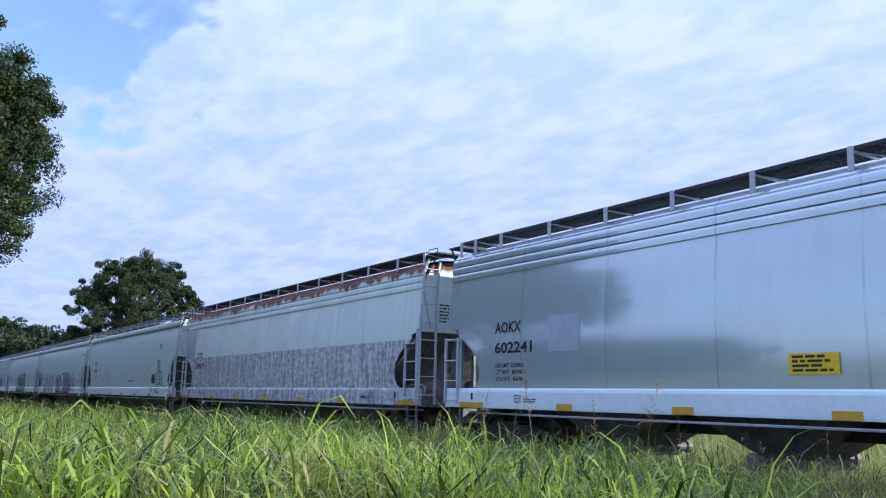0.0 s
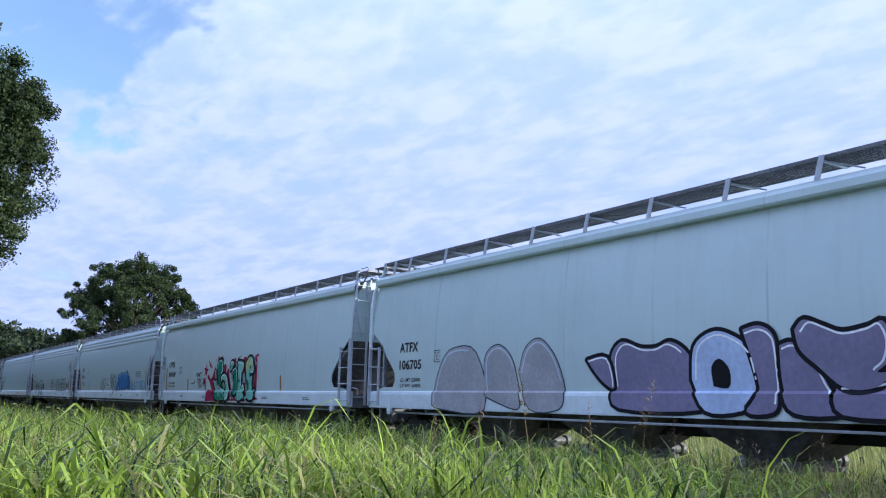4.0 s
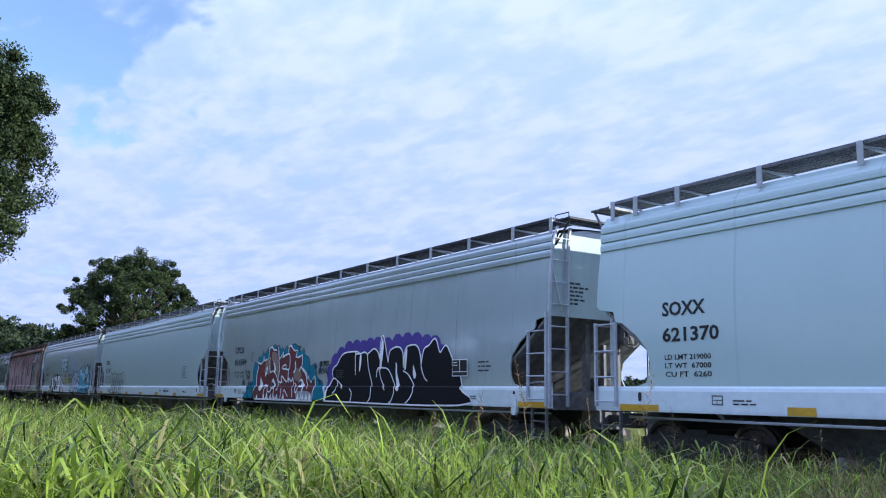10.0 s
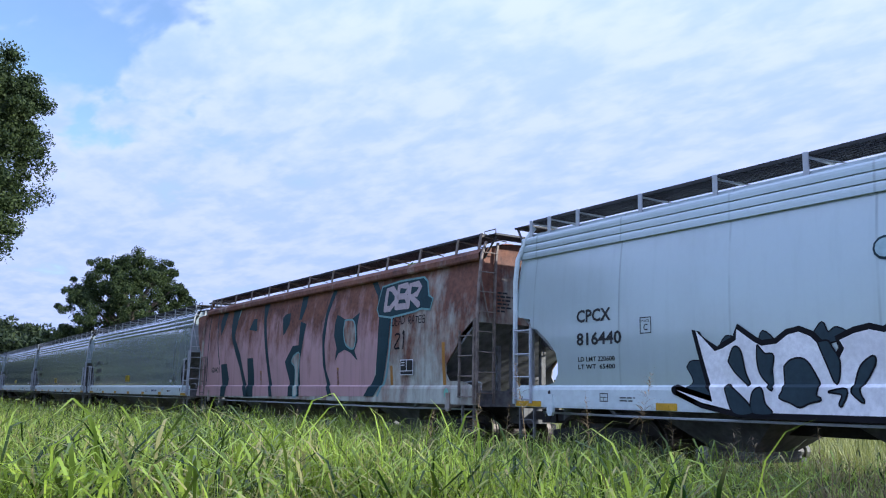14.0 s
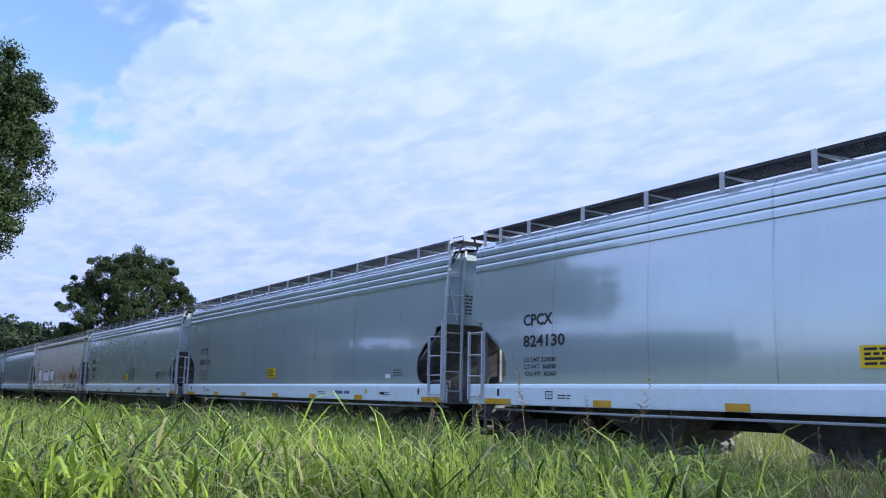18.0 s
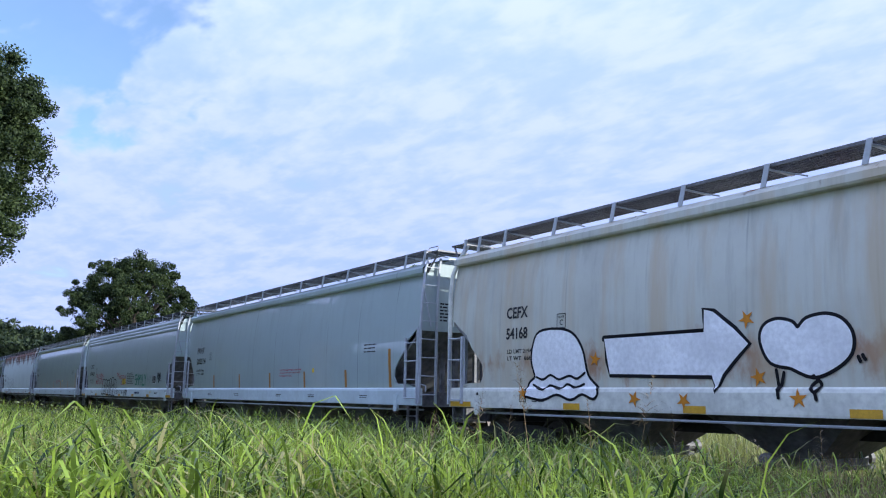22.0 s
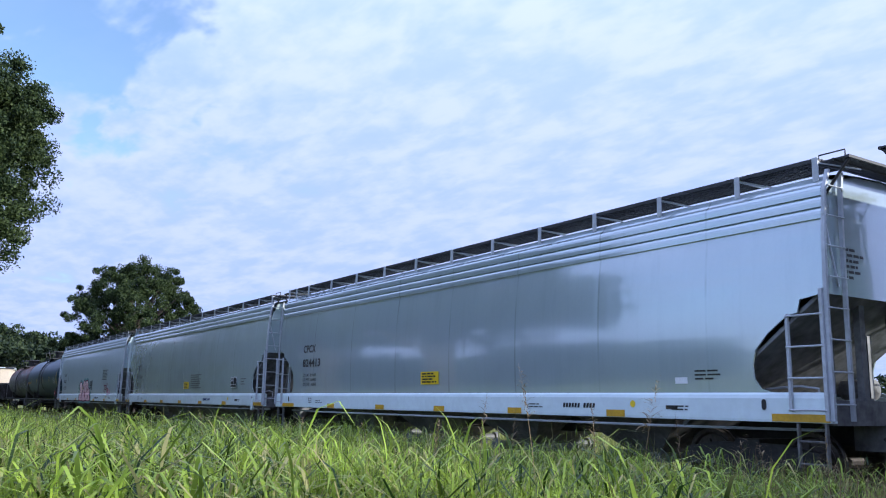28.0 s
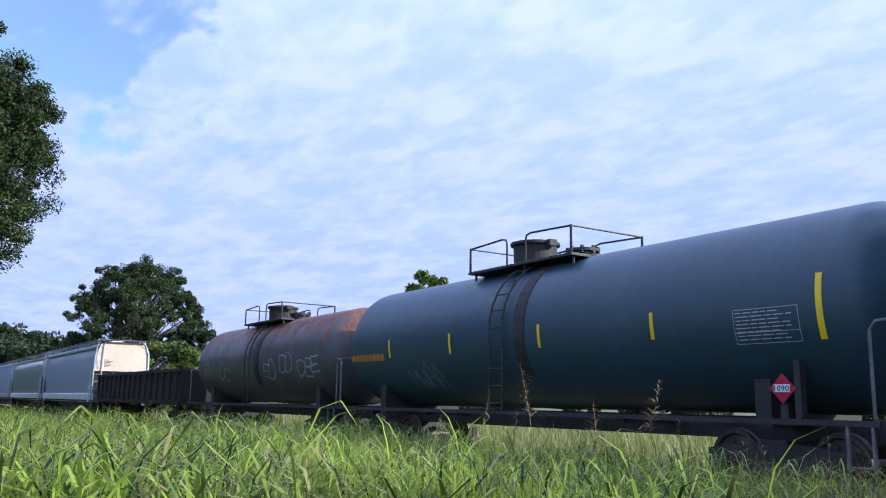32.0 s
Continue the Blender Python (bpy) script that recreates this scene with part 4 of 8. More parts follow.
def print_lines(car, x, z, w, rows, material, h=0.04, gap=0.075, seed=1, layer=1, name="small_print", surface=skin):
    """Print too small to read: rows of bars of uneven length."""
    rng, bm = random.Random(seed), bmesh.new()
    for k in range(rows):
        a = x
        end = x + w * rng.uniform(0.7, 1.0)
        while a < end - 0.03:
            b = min(end, a + rng.uniform(0.08, 0.26))
            rect_bm(bm, a, z - k * gap, b, z - k * gap + h)
            a = b + 0.03
    return part(name, lay(bm, layer, surface), material, car)


def letters(car, text, x, z, height, width, material, layer=1, name="lettering", surface=skin, slant=0.0):
    """Painted letters in the built-in face, fitted to a height and a width."""
    cu = bpy.data.curves.new("letters", "FONT")
    cu.body, cu.resolution_u, cu.offset = text, 2, 0.026 if height > 0.15 else 0.014
    ob = bpy.data.objects.new("letters", cu)
    scene.collection.objects.link(ob)
    bpy.context.view_layer.update()
    me = bpy.data.meshes.new_from_object(ob.evaluated_get(bpy.context.evaluated_depsgraph_get()))
    bpy.data.objects.remove(ob)
    bm = bmesh.new()
    bm.from_mesh(me)
    bpy.data.meshes.remove(me)
    xs, ys = [v.co.x for v in bm.verts], [v.co.y for v in bm.verts]
    sx, sz = width / (max(xs) - min(xs)), height / (max(ys) - min(ys))
    x_lo, y_lo = min(xs), min(ys)
    for v in bm.verts:
        u, w = (v.co.x - x_lo) * sx, (v.co.y - y_lo) * sz
        v.co = (x + u + slant * w, 0, z + w)
    return part(name, lay(bm, layer, surface), material, car)


def smooth_line(pts, n=4):
    """Points on a soft curve through the given ones."""
    if len(pts) < 3:
        return pts
    out = []
    for i in range(len(pts) - 1):
        p0, p1, p2, p3 = pts[max(i - 1, 0)], pts[i], pts[i + 1], pts[min(i + 2, len(pts) - 1)]
        for k in range(n):
            t = k / n
            out.append(tuple(0.5 * (2 * b + (c - a) * t + (2 * a - 5 * b + 4 * c - d) * t * t + (3 * b - a - 3 * c + d) * t ** 3) for a, b, c, d in zip(p0, p1, p2, p3)))
    return out + [pts[-1]]


def ribbon(bm, pts, w, lift=0.0):
    """A flat brush stroke with round ends along points in the x-z plane."""
    n = len(pts)
    left, right = [], []
    for i in range(n):
        (ax, az), (bx, bz) = pts[max(i - 1, 0)], pts[min(i + 1, n - 1)]
        d = math.hypot(bx - ax, bz - az) or 1e-6
        nx, nz = -(bz - az) / d * w / 2, (bx - ax) / d * w / 2
        left.append(bm.verts.new((pts[i][0] + nx, lift, pts[i][1] + nz)))
        right.append(bm.verts.new((pts[i][0] - nx, lift, pts[i][1] - nz)))
    for i in range(n - 1):
        bm.faces.new((right[i], right[i + 1], left[i + 1], left[i]))
    for i, s in ((0, 1), (n - 1, -1)):
        j = 1 if i == 0 else n - 2
        a = math.atan2(pts[i][1] - pts[j][1], pts[i][0] - pts[j][0])
        arc = [bm.verts.new((pts[i][0] + math.cos(a + q) * w / 2, lift, pts[i][1] + math.sin(a + q) * w / 2)) for q in (-1.05, -0.5, 0, 0.5, 1.05)]
        ends = (right[i], left[i]) if i == 0 else (left[i], right[i])
        bm.faces.new([ends[1] if i == 0 else ends[1], *(arc if i else arc), ends[0]] if i else [left[i], *arc[::1], right[i]])


# brush skeletons on a grid four wide and six high
GLYPH = {"A": "00 26 40/12 32", "B": "00 06 36 45 33 03/33 42 40 00", "C": "45 26 06 00 20 41", "D": "00 06 26 44 42 20 00", "E": "46 06 00 40/03 33", "F": "00 06 46/03 33",
         "G": "45 26 05 01 20 41 43 23", "H": "00 06/40 46/03 43", "I": "20 26", "J": "46 41 20 01", "K": "00 06/46 03 40", "L": "06 00 40", "M": "00 06 23 46 40", "N": "00 06 40 46",
         "O": "26 05 01 20 41 45 26", "P": "00 06 36 45 33 03", "R": "00 06 36 45 33 03 40", "S": "45 26 05 03 43 41 20 01", "T": "06 46/26 20", "U": "06 01 20 41 46",
         "W": "06 10 23 30 46", "Y": "06 23 46/23 20", "Z": "06 46 00 40", "X": "00 46/06 40", "V": "06 20 46", "1": "15 26 20", "2": "05 26 45 00 40", "*": "26 10 44 04 30 26", " ": ""}


def brush_word(text, x0, z0, x1, z1, rng, wild=0.10, soft=True, lean=0.0, overlap=0.0):
    """The strokes of a hand-painted word, letter by letter, in a frame of the car's side."""
    n = len(text)
    cell = (x1 - x0) / n
    out = []
    for i, ch in enumerate(text):
        s = rng.uniform(1 - wild, 1 + wild)
        oz, rot = rng.uniform(-wild, wild) * (z1 - z0) * 0.6, rng.uniform(-wild, wild) * 1.2
        for run in GLYPH[ch].split("/"):
            if not run:
                continue
            pts = []
            for q in run.split():
                u, v = int(q[0]) / 4 - 0.5 + rng.uniform(-wild, wild) * 0.3, int(q[1]) / 6 - 0.5 + rng.uniform(-wild, wild) * 0.3
                u, v = u - rot * v, v + rot * u
                v = max(-0.5, min(0.5, v))
                pts.append((x0 + cell * (i + 0.5) + u * cell * (0.74 + overlap) + lean * v * (z1 - z0), (z0 + z1) / 2 + (v * s * (z1 - z0)) * 0.94 + oz))
            out.append(smooth_line(pts) if soft else pts)
    return out


def brush(car, text, x0, z0, x1, z1, w, material, layer=1, seed=1, wild=0.12, soft=True, lean=0.0, name="graffiti_tag", label="", overlap=0.0):
    rng, bm = random.Random(seed), bmesh.new()
    for k, pts in enumerate(brush_word(text, x0, z0, x1, z1, rng, wild, soft, lean, overlap)):
        ribbon(bm, pts, w, -0.0004 * k)
    return part(name, lay(bm, layer), material, car, label)


def piece(car, text, x0, z0, x1, z1, fat, fill, edge, rim=0.05, seed=1, glow=None, glow_by=0.22, shine=None, wild=0.14, label="", overlap=0.25, soft=True):
    """A filled graffiti word: glow, outline, fill and highlights as brush layers."""
    m = fat / 2 + rim
    for name, w, mat, layer in (("graffiti_glow", fat + 2 * rim + glow_by, glow, 0), ("graffiti_outline", fat + 2 * rim, edge, 4), ("graffiti_fill", fat, fill, 8)):
        if mat is None:
            continue
        rng, bm = random.Random(seed), bmesh.new()
        for k, pts in enumerate(brush_word(text, x0 + m, z0 + m, x1 - m, z1 - m, rng, wild, soft, 0.0, overlap)):
            ribbon(bm, pts, w, -0.0005 * k)
        part(name, lay(bm, layer), mat, car, label if name == "graffiti_fill" else "")
    if shine is not None:
        rng, bm = random.Random(seed), bmesh.new()
        for k, pts in enumerate(brush_word(text, x0 + m, z0 + m, x1 - m, z1 - m, rng, wild, soft, 0.0, overlap)):
            ribbon(bm, [(px - fat * 0.22, pz + fat * 0.18) for px, pz in pts[: max(3, len(pts) // 2)]], fat * 0.14, -0.0005 * k)
        part("graffiti_highlight", lay(bm, 13), shine, car)


def blob(car, pts, material, layer=2, rim=None, rim_mat=None, name="graffiti_shape", label=""):
    """A closed painted shape with an optional outline."""
    ring = smooth_line(list(pts) + [pts[0]], 4)[:-1]
    bm = bmesh.new()
    f = bm.faces.new([bm.verts.new((x, 0, z)) for x, z in ring])
    f.normal_update(); bmesh.ops.triangulate(bm, faces=[f], ngon_method="EAR_CLIP")
    part(name, lay(bm, layer), material, car, label)
    if rim:
        bm = bmesh.new()
        ribbon(bm, ring + [ring[0]], rim)
        part("graffiti_outline", lay(bm, layer + 1), rim_mat, car)


def shape(car, ring, material, layer=2, rim=None, rim_mat=None, label="", name="graffiti_letter"):
    """A closed painted shape with sharp corners and an outline under it."""
    if rim:
        bm = bmesh.new()
        ribbon(bm, list(ring) + [ring[0], ring[1]], rim)
        part("graffiti_outline", lay(bm, layer + 1), rim_mat, car)
    bm = bmesh.new()
    f = bm.faces.new([bm.verts.new((x, 0, z)) for x, z in ring])
    f.normal_update(); bmesh.ops.triangulate(bm, faces=[f], ngon_method="EAR_CLIP")
    part(name, lay(bm, layer), material, car, label)


def outlined(car, ring, fill, edge, w=0.06, layer=2, soft=True, line=None, label="", name="graffiti_letter"):
    """A painted letter: a broad edge under a filled shape, and a thin inner line."""
    ring = smooth_line(list(ring) + [ring[0]], 4)[:-1] if soft else list(ring)
    if edge is not None:
        bm = bmesh.new()
        ribbon(bm, ring + [ring[0], ring[1]], w)
        part("graffiti_outline", lay(bm, layer), edge, car)
    bm = bmesh.new()
    f = bm.faces.new([bm.verts.new((x, 0, z)) for x, z in ring])
    f.normal_update(); bmesh.ops.triangulate(bm, faces=[f], ngon_method="EAR_CLIP")
    part(name, lay(bm, layer + 1), fill, car, label)
    if line is not None:
        cx, cz = sum(q[0] for q in ring) / len(ring), sum(q[1] for q in ring) / len(ring)
        bm = bmesh.new()
        ribbon(bm, [(cx + (x - cx) * 0.88, cz + (z - cz) * 0.9) for x, z in ring[: max(3, len(ring) * 3 // 5)]], 0.03)
        part("graffiti_highlight", lay(bm, layer + 2), line, car)


def strokes(car, lines, w, material, layer=2, soft=True, name="graffiti_stroke", label=""):
    for k, pts in enumerate(lines):
        bm = bmesh.new()
        ribbon(bm, smooth_line(list(pts)) if soft else list(pts), w, -0.0004 * k)
        part(name, lay(bm, layer), material, car, label)


def loops(car, x0, z0, x1, z1, n, w, material, seed, layer=2, label=""):
    """A throw-up of tall narrow bubble letters: arches side by side with a few inner curls."""
    rng, cell = random.Random(seed), (x1 - x0) / n
    lines = []
    for k in range(n):
        a, b = x0 + cell * k - 0.12 * cell, x0 + cell * (k + 1) + 0.08 * cell
        top, low = z1 - rng.uniform(0, 0.14) * (z1 - z0), z0 + rng.uniform(0, 0.08) * (z1 - z0)
        bow = rng.uniform(-0.12, 0.12) * cell
        lines.append([(a + bow, low), (a - 0.05 * cell, (low + top) / 2), (a + 0.18 * cell, top - 0.06 * (z1 - z0)), ((a + b) / 2, top), (b - 0.12 * cell, top - 0.08 * (z1 - z0)), (b, (low + top) / 2), (b - bow, low), ((a + b) / 2, low - 0.02 * (z1 - z0)), (a + bow, low)])
        m = (a + b) / 2 + rng.uniform(-0.15, 0.15) * cell
        if k % 2:
            lines.append([(m, top - 0.25 * (z1 - z0)), (m + 0.08 * cell, (low + top) / 2), (m - 0.05 * cell, low + 0.12 * (z1 - z0))])
        else:
            lines.append([(m - 0.2 * cell, (low + top) / 2), (m, (low + top) / 2 + 0.1 * (z1 - z0)), (m + 0.2 * cell, (low + top) / 2)])
    strokes(car, lines, w, material, layer, True, "graffiti_stroke", label)


def cloud(x0, z0, x1, z1, bumps, seed):
    rng = random.Random(seed)
    return [((x0 + x1) / 2 + (x1 - x0) / 2 * math.cos(a) * rng.uniform(0.9, 1.05), (z0 + z1) / 2 + (z1 - z0) / 2 * math.sin(a) * rng.uniform(0.82, 1.05)) for a in [k * math.tau / bumps for k in range(bumps)]]


def spots(car, x0, z0, x1, z1, n, r0, r1, material, layer, seed, name="graffiti_dot"):
    rng = random.Random(seed)
    for k in range(n):
        x, z, r = rng.uniform(x0, x1), rng.uniform(z0, z1), rng.uniform(r0, r1)
        bm = bmesh.new()
        bm.faces.new([bm.verts.new((x + r * math.cos(q * math.tau / 10), -0.0004 * k, z + r * math.sin(q * math.tau / 10))) for q in range(10)])
        part(name, lay(bm, layer), material, car)


def star(car, x, z, r, material, turn=0.0, layer=3):
    bm = bmesh.new()
    mid = bm.verts.new((x, 0, z))
    pts = [(x + (r if k % 2 == 0 else r * 0.36) * math.sin(turn + k * math.pi / 5), z + (r if k % 2 == 0 else r * 0.36) * math.cos(turn + k * math.pi / 5)) for k in range(10)]
    ring = [bm.verts.new((a, 0, b)) for a, b in pts]
    for k in range(10):
        bm.faces.new((mid, ring[k], ring[(k + 1) % 10]))
    part("painted_star", lay(bm, layer), material, car)


def spray(name, base, rough=0.6):
    m = plain(name, base, rough, 0.0, 12, 0.12)
    m.node_tree.nodes["Principled BSDF"].inputs["Specular IOR Level"].default_value = 0.12
    return m


S = {k: spray("spray_paint_" + k, c) for k, c in dict(black=(0.012, 0.012, 0.015), white=(0.93, 0.94, 0.95), teal=(0.03, 0.21, 0.29), navy=(0.025, 0.05, 0.16), blue=(0.07, 0.22, 0.50),
     sky=(0.34, 0.72, 0.88), green=(0.02, 0.22, 0.12), mint=(0.25, 0.55, 0.42), lime=(0.45, 0.55, 0.25), crimson=(0.33, 0.02, 0.07), purple=(0.10, 0.07, 0.30), lilac=(0.24, 0.22, 0.32), brown=(0.16, 0.05, 0.05),
     tan=(0.30, 0.22, 0.18), dust=(0.40, 0.40, 0.41), maroon=(0.20, 0.05, 0.055), cyan=(0.20, 0.62, 0.68), dark_teal=(0.026, 0.055, 0.065), pale_sky=(0.50, 0.60, 0.78), haze=(0.40, 0.52, 0.66), pink=(0.62, 0.28, 0.36), grey=(0.30, 0.32, 0.36), red=(0.42, 0.03, 0.06), pale=(0.60, 0.67, 0.76), slate=(0.04, 0.065, 0.08), darkred=(0.16, 0.015, 0.05), orange=(0.62, 0.25, 0.03), peach=(0.78, 0.50, 0.50), faded_teal=(0.20, 0.36, 0.36), dusty_pink=(0.45, 0.38, 0.38), brown_grey=(0.15, 0.055, 0.055), faded_mint=(0.42, 0.58, 0.62), slate_blue=(0.15, 0.36, 0.52), faded_sky=(0.52, 0.74, 0.84)).items()}
S["blush"] = car_paint("faded_pink_spray_over_rust", (0.46, 0.285, 0.29), 0.6, 0.0, 1.7, 0.2, 0.22, rust=1.8, rust_from=2.75, streak=0.5, rust_slope=0.14, patchy=True)


def marks(car, code, number, data, z=2.58, x=-7.66, cw=0.87, nw=1.12, plate=True, weight=1.0):
    """Owner code, car number, load data and the plate box, as stencilled at the trailing end."""
    letters(car, code, x, z, 0.235, cw, MAT["ink"], name="owner_code")
    letters(car, number, x, z - 0.415, 0.235, nw, MAT["ink"], name="car_number")
    for k, line in enumerate(data):
        letters(car, line, x + 0.03, z - 0.70 - 0.135 * k, 0.085, 0.92, MAT["ink"], name="load_data")
    if plate:
        px, pz = x + 1.55, z - 0.27
        bm = bmesh.new()
        for a in ((px, pz, px + 0.25, pz + 0.015), (px, pz + 0.26, px + 0.25, pz + 0.275), (px, pz, px + 0.015, pz + 0.27), (px + 0.235, pz, px + 0.25, pz + 0.27)):
            rect_bm(bm, *a)
        part("plate_box", lay(bm, 1), MAT["ink"], car)
        letters(car, "PLATE", px + 0.045, pz + 0.19, 0.04, 0.16, MAT["ink"], name="plate_text")
        letters(car, "C", px + 0.08, pz + 0.05, 0.11, 0.09, MAT["ink"], name="plate_letter")


def sill_marks(car, h, xs=(-5.55, -2.75, 0.0, 2.75, 5.55), material="yellow", ends=True, flow=None, seed=1):
    for x in xs:
        marker(car, "sill_marker", x - 0.22, 1.06, x + 0.22, 1.175, MAT[material], 1, "yellow reflective marker")
    if ends:
        for s in (-1, 1):
            marker(car, "sill_marker", h - 0.92 if s > 0 else -h + (0.58 if h > 9.5 else 0.04), 1.06, h - 0.03 if s > 0 else -h + (1.44 if h > 9.5 else 0.80), 1.165, MAT[material], 1, "yellow reflective marker")
    for s in (-1, 1):      # lifting slot and its plate
        bm = bmesh.new()
        ribbon(bm, [(s * (h - 1.04), 1.25), (s * (h - 1.04), 1.33)], 0.075)
        part("lifting_slot", lay(bm, 2), MAT["steel_dark"], car)
    if flow is not None:   # a maker's mark, as plain slanted blocks
        bm = bmesh.new()
        for k in range(11):
            if k != 6:
                rect_bm(bm, flow + k * 0.078, 1.20, flow + k * 0.078 + 0.055, 1.28, 0.015)
        part("maker_mark", lay(bm, 1), MAT["ink"] if seed % 2 else S["navy"], car)
    rng = random.Random(seed)
    for x in (-6.6 + rng.uniform(-0.2, 0.2), 3.2, 6.8):
        print_lines(car, x, 1.24, 0.42, 2, MAT["ink"], 0.02, 0.05, seed + int(x * 3), name="sill_print")
    bm = bmesh.new()
    px = -7.05
    for a in ((px, 1.18, px + 0.2, 1.195), (px, 1.31, px + 0.2, 1.325), (px, 1.18, px + 0.015, 1.32), (px + 0.185, 1.18, px + 0.2, 1.32), (px + 0.09, 1.18, px + 0.10, 1.25), (px, 1.25, px + 0.2, 1.26)):
        rect_bm(bm, *a)
    part("test_box", lay(bm, 1), MAT["ink"], car)
    spots(car, 5.95, 1.27, 5.96, 1.28, 1, 0.06, 0.06, MAT["lemon"], 1, seed, "round_sticker")
    marker(car, "sill_plate", 6.68, 1.20, 6.92, 1.26, MAT["steel_dark"], 1)


def strips(car, xs, tall=(), lo=1.47, hi=1.94, top=2.42, w=0.12):
    for x in xs:
        marker(car, "reflective_strip", x - w / 2, lo, x + w / 2, hi, MAT["orange"], 1, "faded orange reflective strip", slant=-0.03)
    for x in tall:
        marker(car, "reflective_strip", x - w / 2, lo, x + w / 2, top, MAT["orange"], 1, "faded orange reflective strip", slant=-0.06)


def placard(car, x0, z0, x1, z1, material="lemon"):
    """A hazard notice with a number that is left as bars."""
    marker(car, "notice_placard", x0, z0, x1, z1, MAT[material], 5, "yellow notice placard")
    n = 4
    print_lines(car, x0 + 0.06, z1 - 0.065, x1 - x0 - 0.12, n, MAT["ink"], (z1 - z0) * 0.12, (z1 - z0) * 0.215, 3, 6, "placard_print")


def notice(car, x=6.2, z=1.69):
    """The black two-leaf notice panel with a white frame."""
    marker(car, "notice_panel", x - 0.02, z - 0.02, x + 0.57, z + 0.35, MAT["white"], 14, "white frame of the notice")
    for a in ((0.0, 0.09, 0.26, 0.33), (0.29, 0.09, 0.55, 0.33), (0.0, 0.0, 0.55, 0.07)):
        marker(car, "notice_leaf", x + a[0], z + a[1], x + a[2], z + a[3], MAT["ink"], 15)
    print_lines(car, x + 0.03, z + 0.27, 0.18, 2, MAT["white"], 0.02, 0.06, 5, 16, "notice_print")


def dress_train():
    K, W_ = S["black"], S["white"]
    # glossy long cars
    for car, code, number, d, seed in ((C0, "AOKX", "602241", ("LD LMT 220000", "LT WT  65700", "CU FT  6260"), 1), (C12, "CPCX", "824408", ("LD LMT 219500", "LT WT  66500", "CU FT  6260"), 2),
                                       (C13, "CPCX", "824130", ("LD LMT 220000", "LT WT  66000", "CU FT  6260"), 3), (C14, "CPCX", "824129", ("LD LMT 219700", "LT WT  66300", "CU FT  6260"), 4),
                                       (C21, "CPCX", "824413", ("LD LMT 219600", "LT WT  66400", "CU FT  6260"), 5)):
        marks(car, code, number, d, x=-7.75 if seed != 5 else -7.63, z=2.58 if seed != 5 else 2.65, nw=1.22, plate=False)
        sill_marks(car, LONG / 2, seed=seed, flow=4.2 if seed > 1 else None)
        placard(car, -0.85, 1.66, -0.08, 1.95)
        print_lines(car, 7.25, 1.78, 0.5, 3, MAT["ink"], 0.025, 0.06, seed)
        marker(car, "white_sticker", 6.85, 1.60, 7.10, 1.70, MAT["white"], 1)
    marker(C1, "repainted_patch", -9.40, 2.60, -8.15, 3.78, plain("repainted_dull_grey_patch", (0.38, 0.42, 0.47), 0.5, 0.0, 5, 0.18), 1, "dull grey repainted patch")
    marker(C0, "repainted_patch", -6.05, 2.15, -5.15, 2.85, plain("repainted_grey_patch", (0.40, 0.44, 0.52), 0.3, 0.0, 9, 0.1), 1, "slightly darker repainted patch")
    # clean bluish long cars
    marks(C7, "SOXX", "621370", ("LD LMT 219000", "LT WT  67000", "CU FT  6260"), x=-8.02, plate=False)
    marks(C9, "SOXX", "621347", ("LD LMT 219100", "LT WT  66900", "CU FT  6260"), x=-7.86, plate=False)
    for car, seed in ((C7, 7), (C9, 9)):
        sill_marks(car, LONG / 2, seed=seed, flow=3.8)
        print_lines(car, 6.35, 2.22, 0.68, 6, MAT["ink"], 0.03, 0.085, seed)
    # middle-length silvery cars
    for car, code, number, d, seed in ((C8, "CPCX", "816584", ("LD LMT 220500", "LT WT  65500"), 8), (C10, "CPCX", "816440", ("LD LMT 220600", "LT WT  65400"), 10), (C15, "CPCX", "816235", ("LD LMT 220400", "LT WT  65600"), 15),
                                       (C18, "CPCX", "814400", ("LD LMT 220700", "LT WT  65300"), 18), (C22, "CPCX", "816166", ("LD LMT 220500", "LT WT  65500"), 22), (C23, "SHQX", "41662", ("LD LMT 220000", "LT WT  66000"), 23)):
        marks(car, code, number, d, x=-7.66 if seed != 15 else -7.54, z=2.58 if seed != 15 else 2.61, nw=1.12 if len(number) == 6 else 0.95)
        sill_marks(car, MIDL / 2, seed=seed, flow=3.1 if seed != 8 else None)
        if seed != 23:
            placard(car, 0.35, 1.66, 1.05, 1.93)
            if seed != 10:
                notice(car)
            print_lines(car, 7.1, 1.95, 0.5, 3, MAT["ink"], 0.03, 0.09, seed)
        if seed not in (8,):
            print_lines(car, 1.26 if seed != 23 else 4.6, 2.18 if seed != 23 else 2.75, 1.38, 7, MAT["ink"], 0.035, 0.085, seed)
    # flat-eaved cars
    marks(C2, "CEFX", "54030", ("LD LMT 219800", "LT WT  66200"), z=2.72, x=-7.58, cw=0.8, nw=0.85)
    marks(C16, "CEFX", "54168", ("LD LMT 219400", "LT WT  66600"), z=2.83, x=-7.52, cw=0.68, nw=0.68)
    marks(C3, "ATFX", "106705", ("LD LMT 220000", "LT WT  66000"), z=2.38, x=-7.9, cw=0.85, nw=1.0)
    marks(C4, "CHVX", "891199", ("LD LMT 203300", "LT WT  66700"), z=2.44, x=-8.0, cw=0.82, nw=0.98)
    marks(C5, "PSPX", "6986", ("LD LMT 220000", "LT WT  66000"), z=2.58, x=-7.42, cw=0.7, nw=0.7)
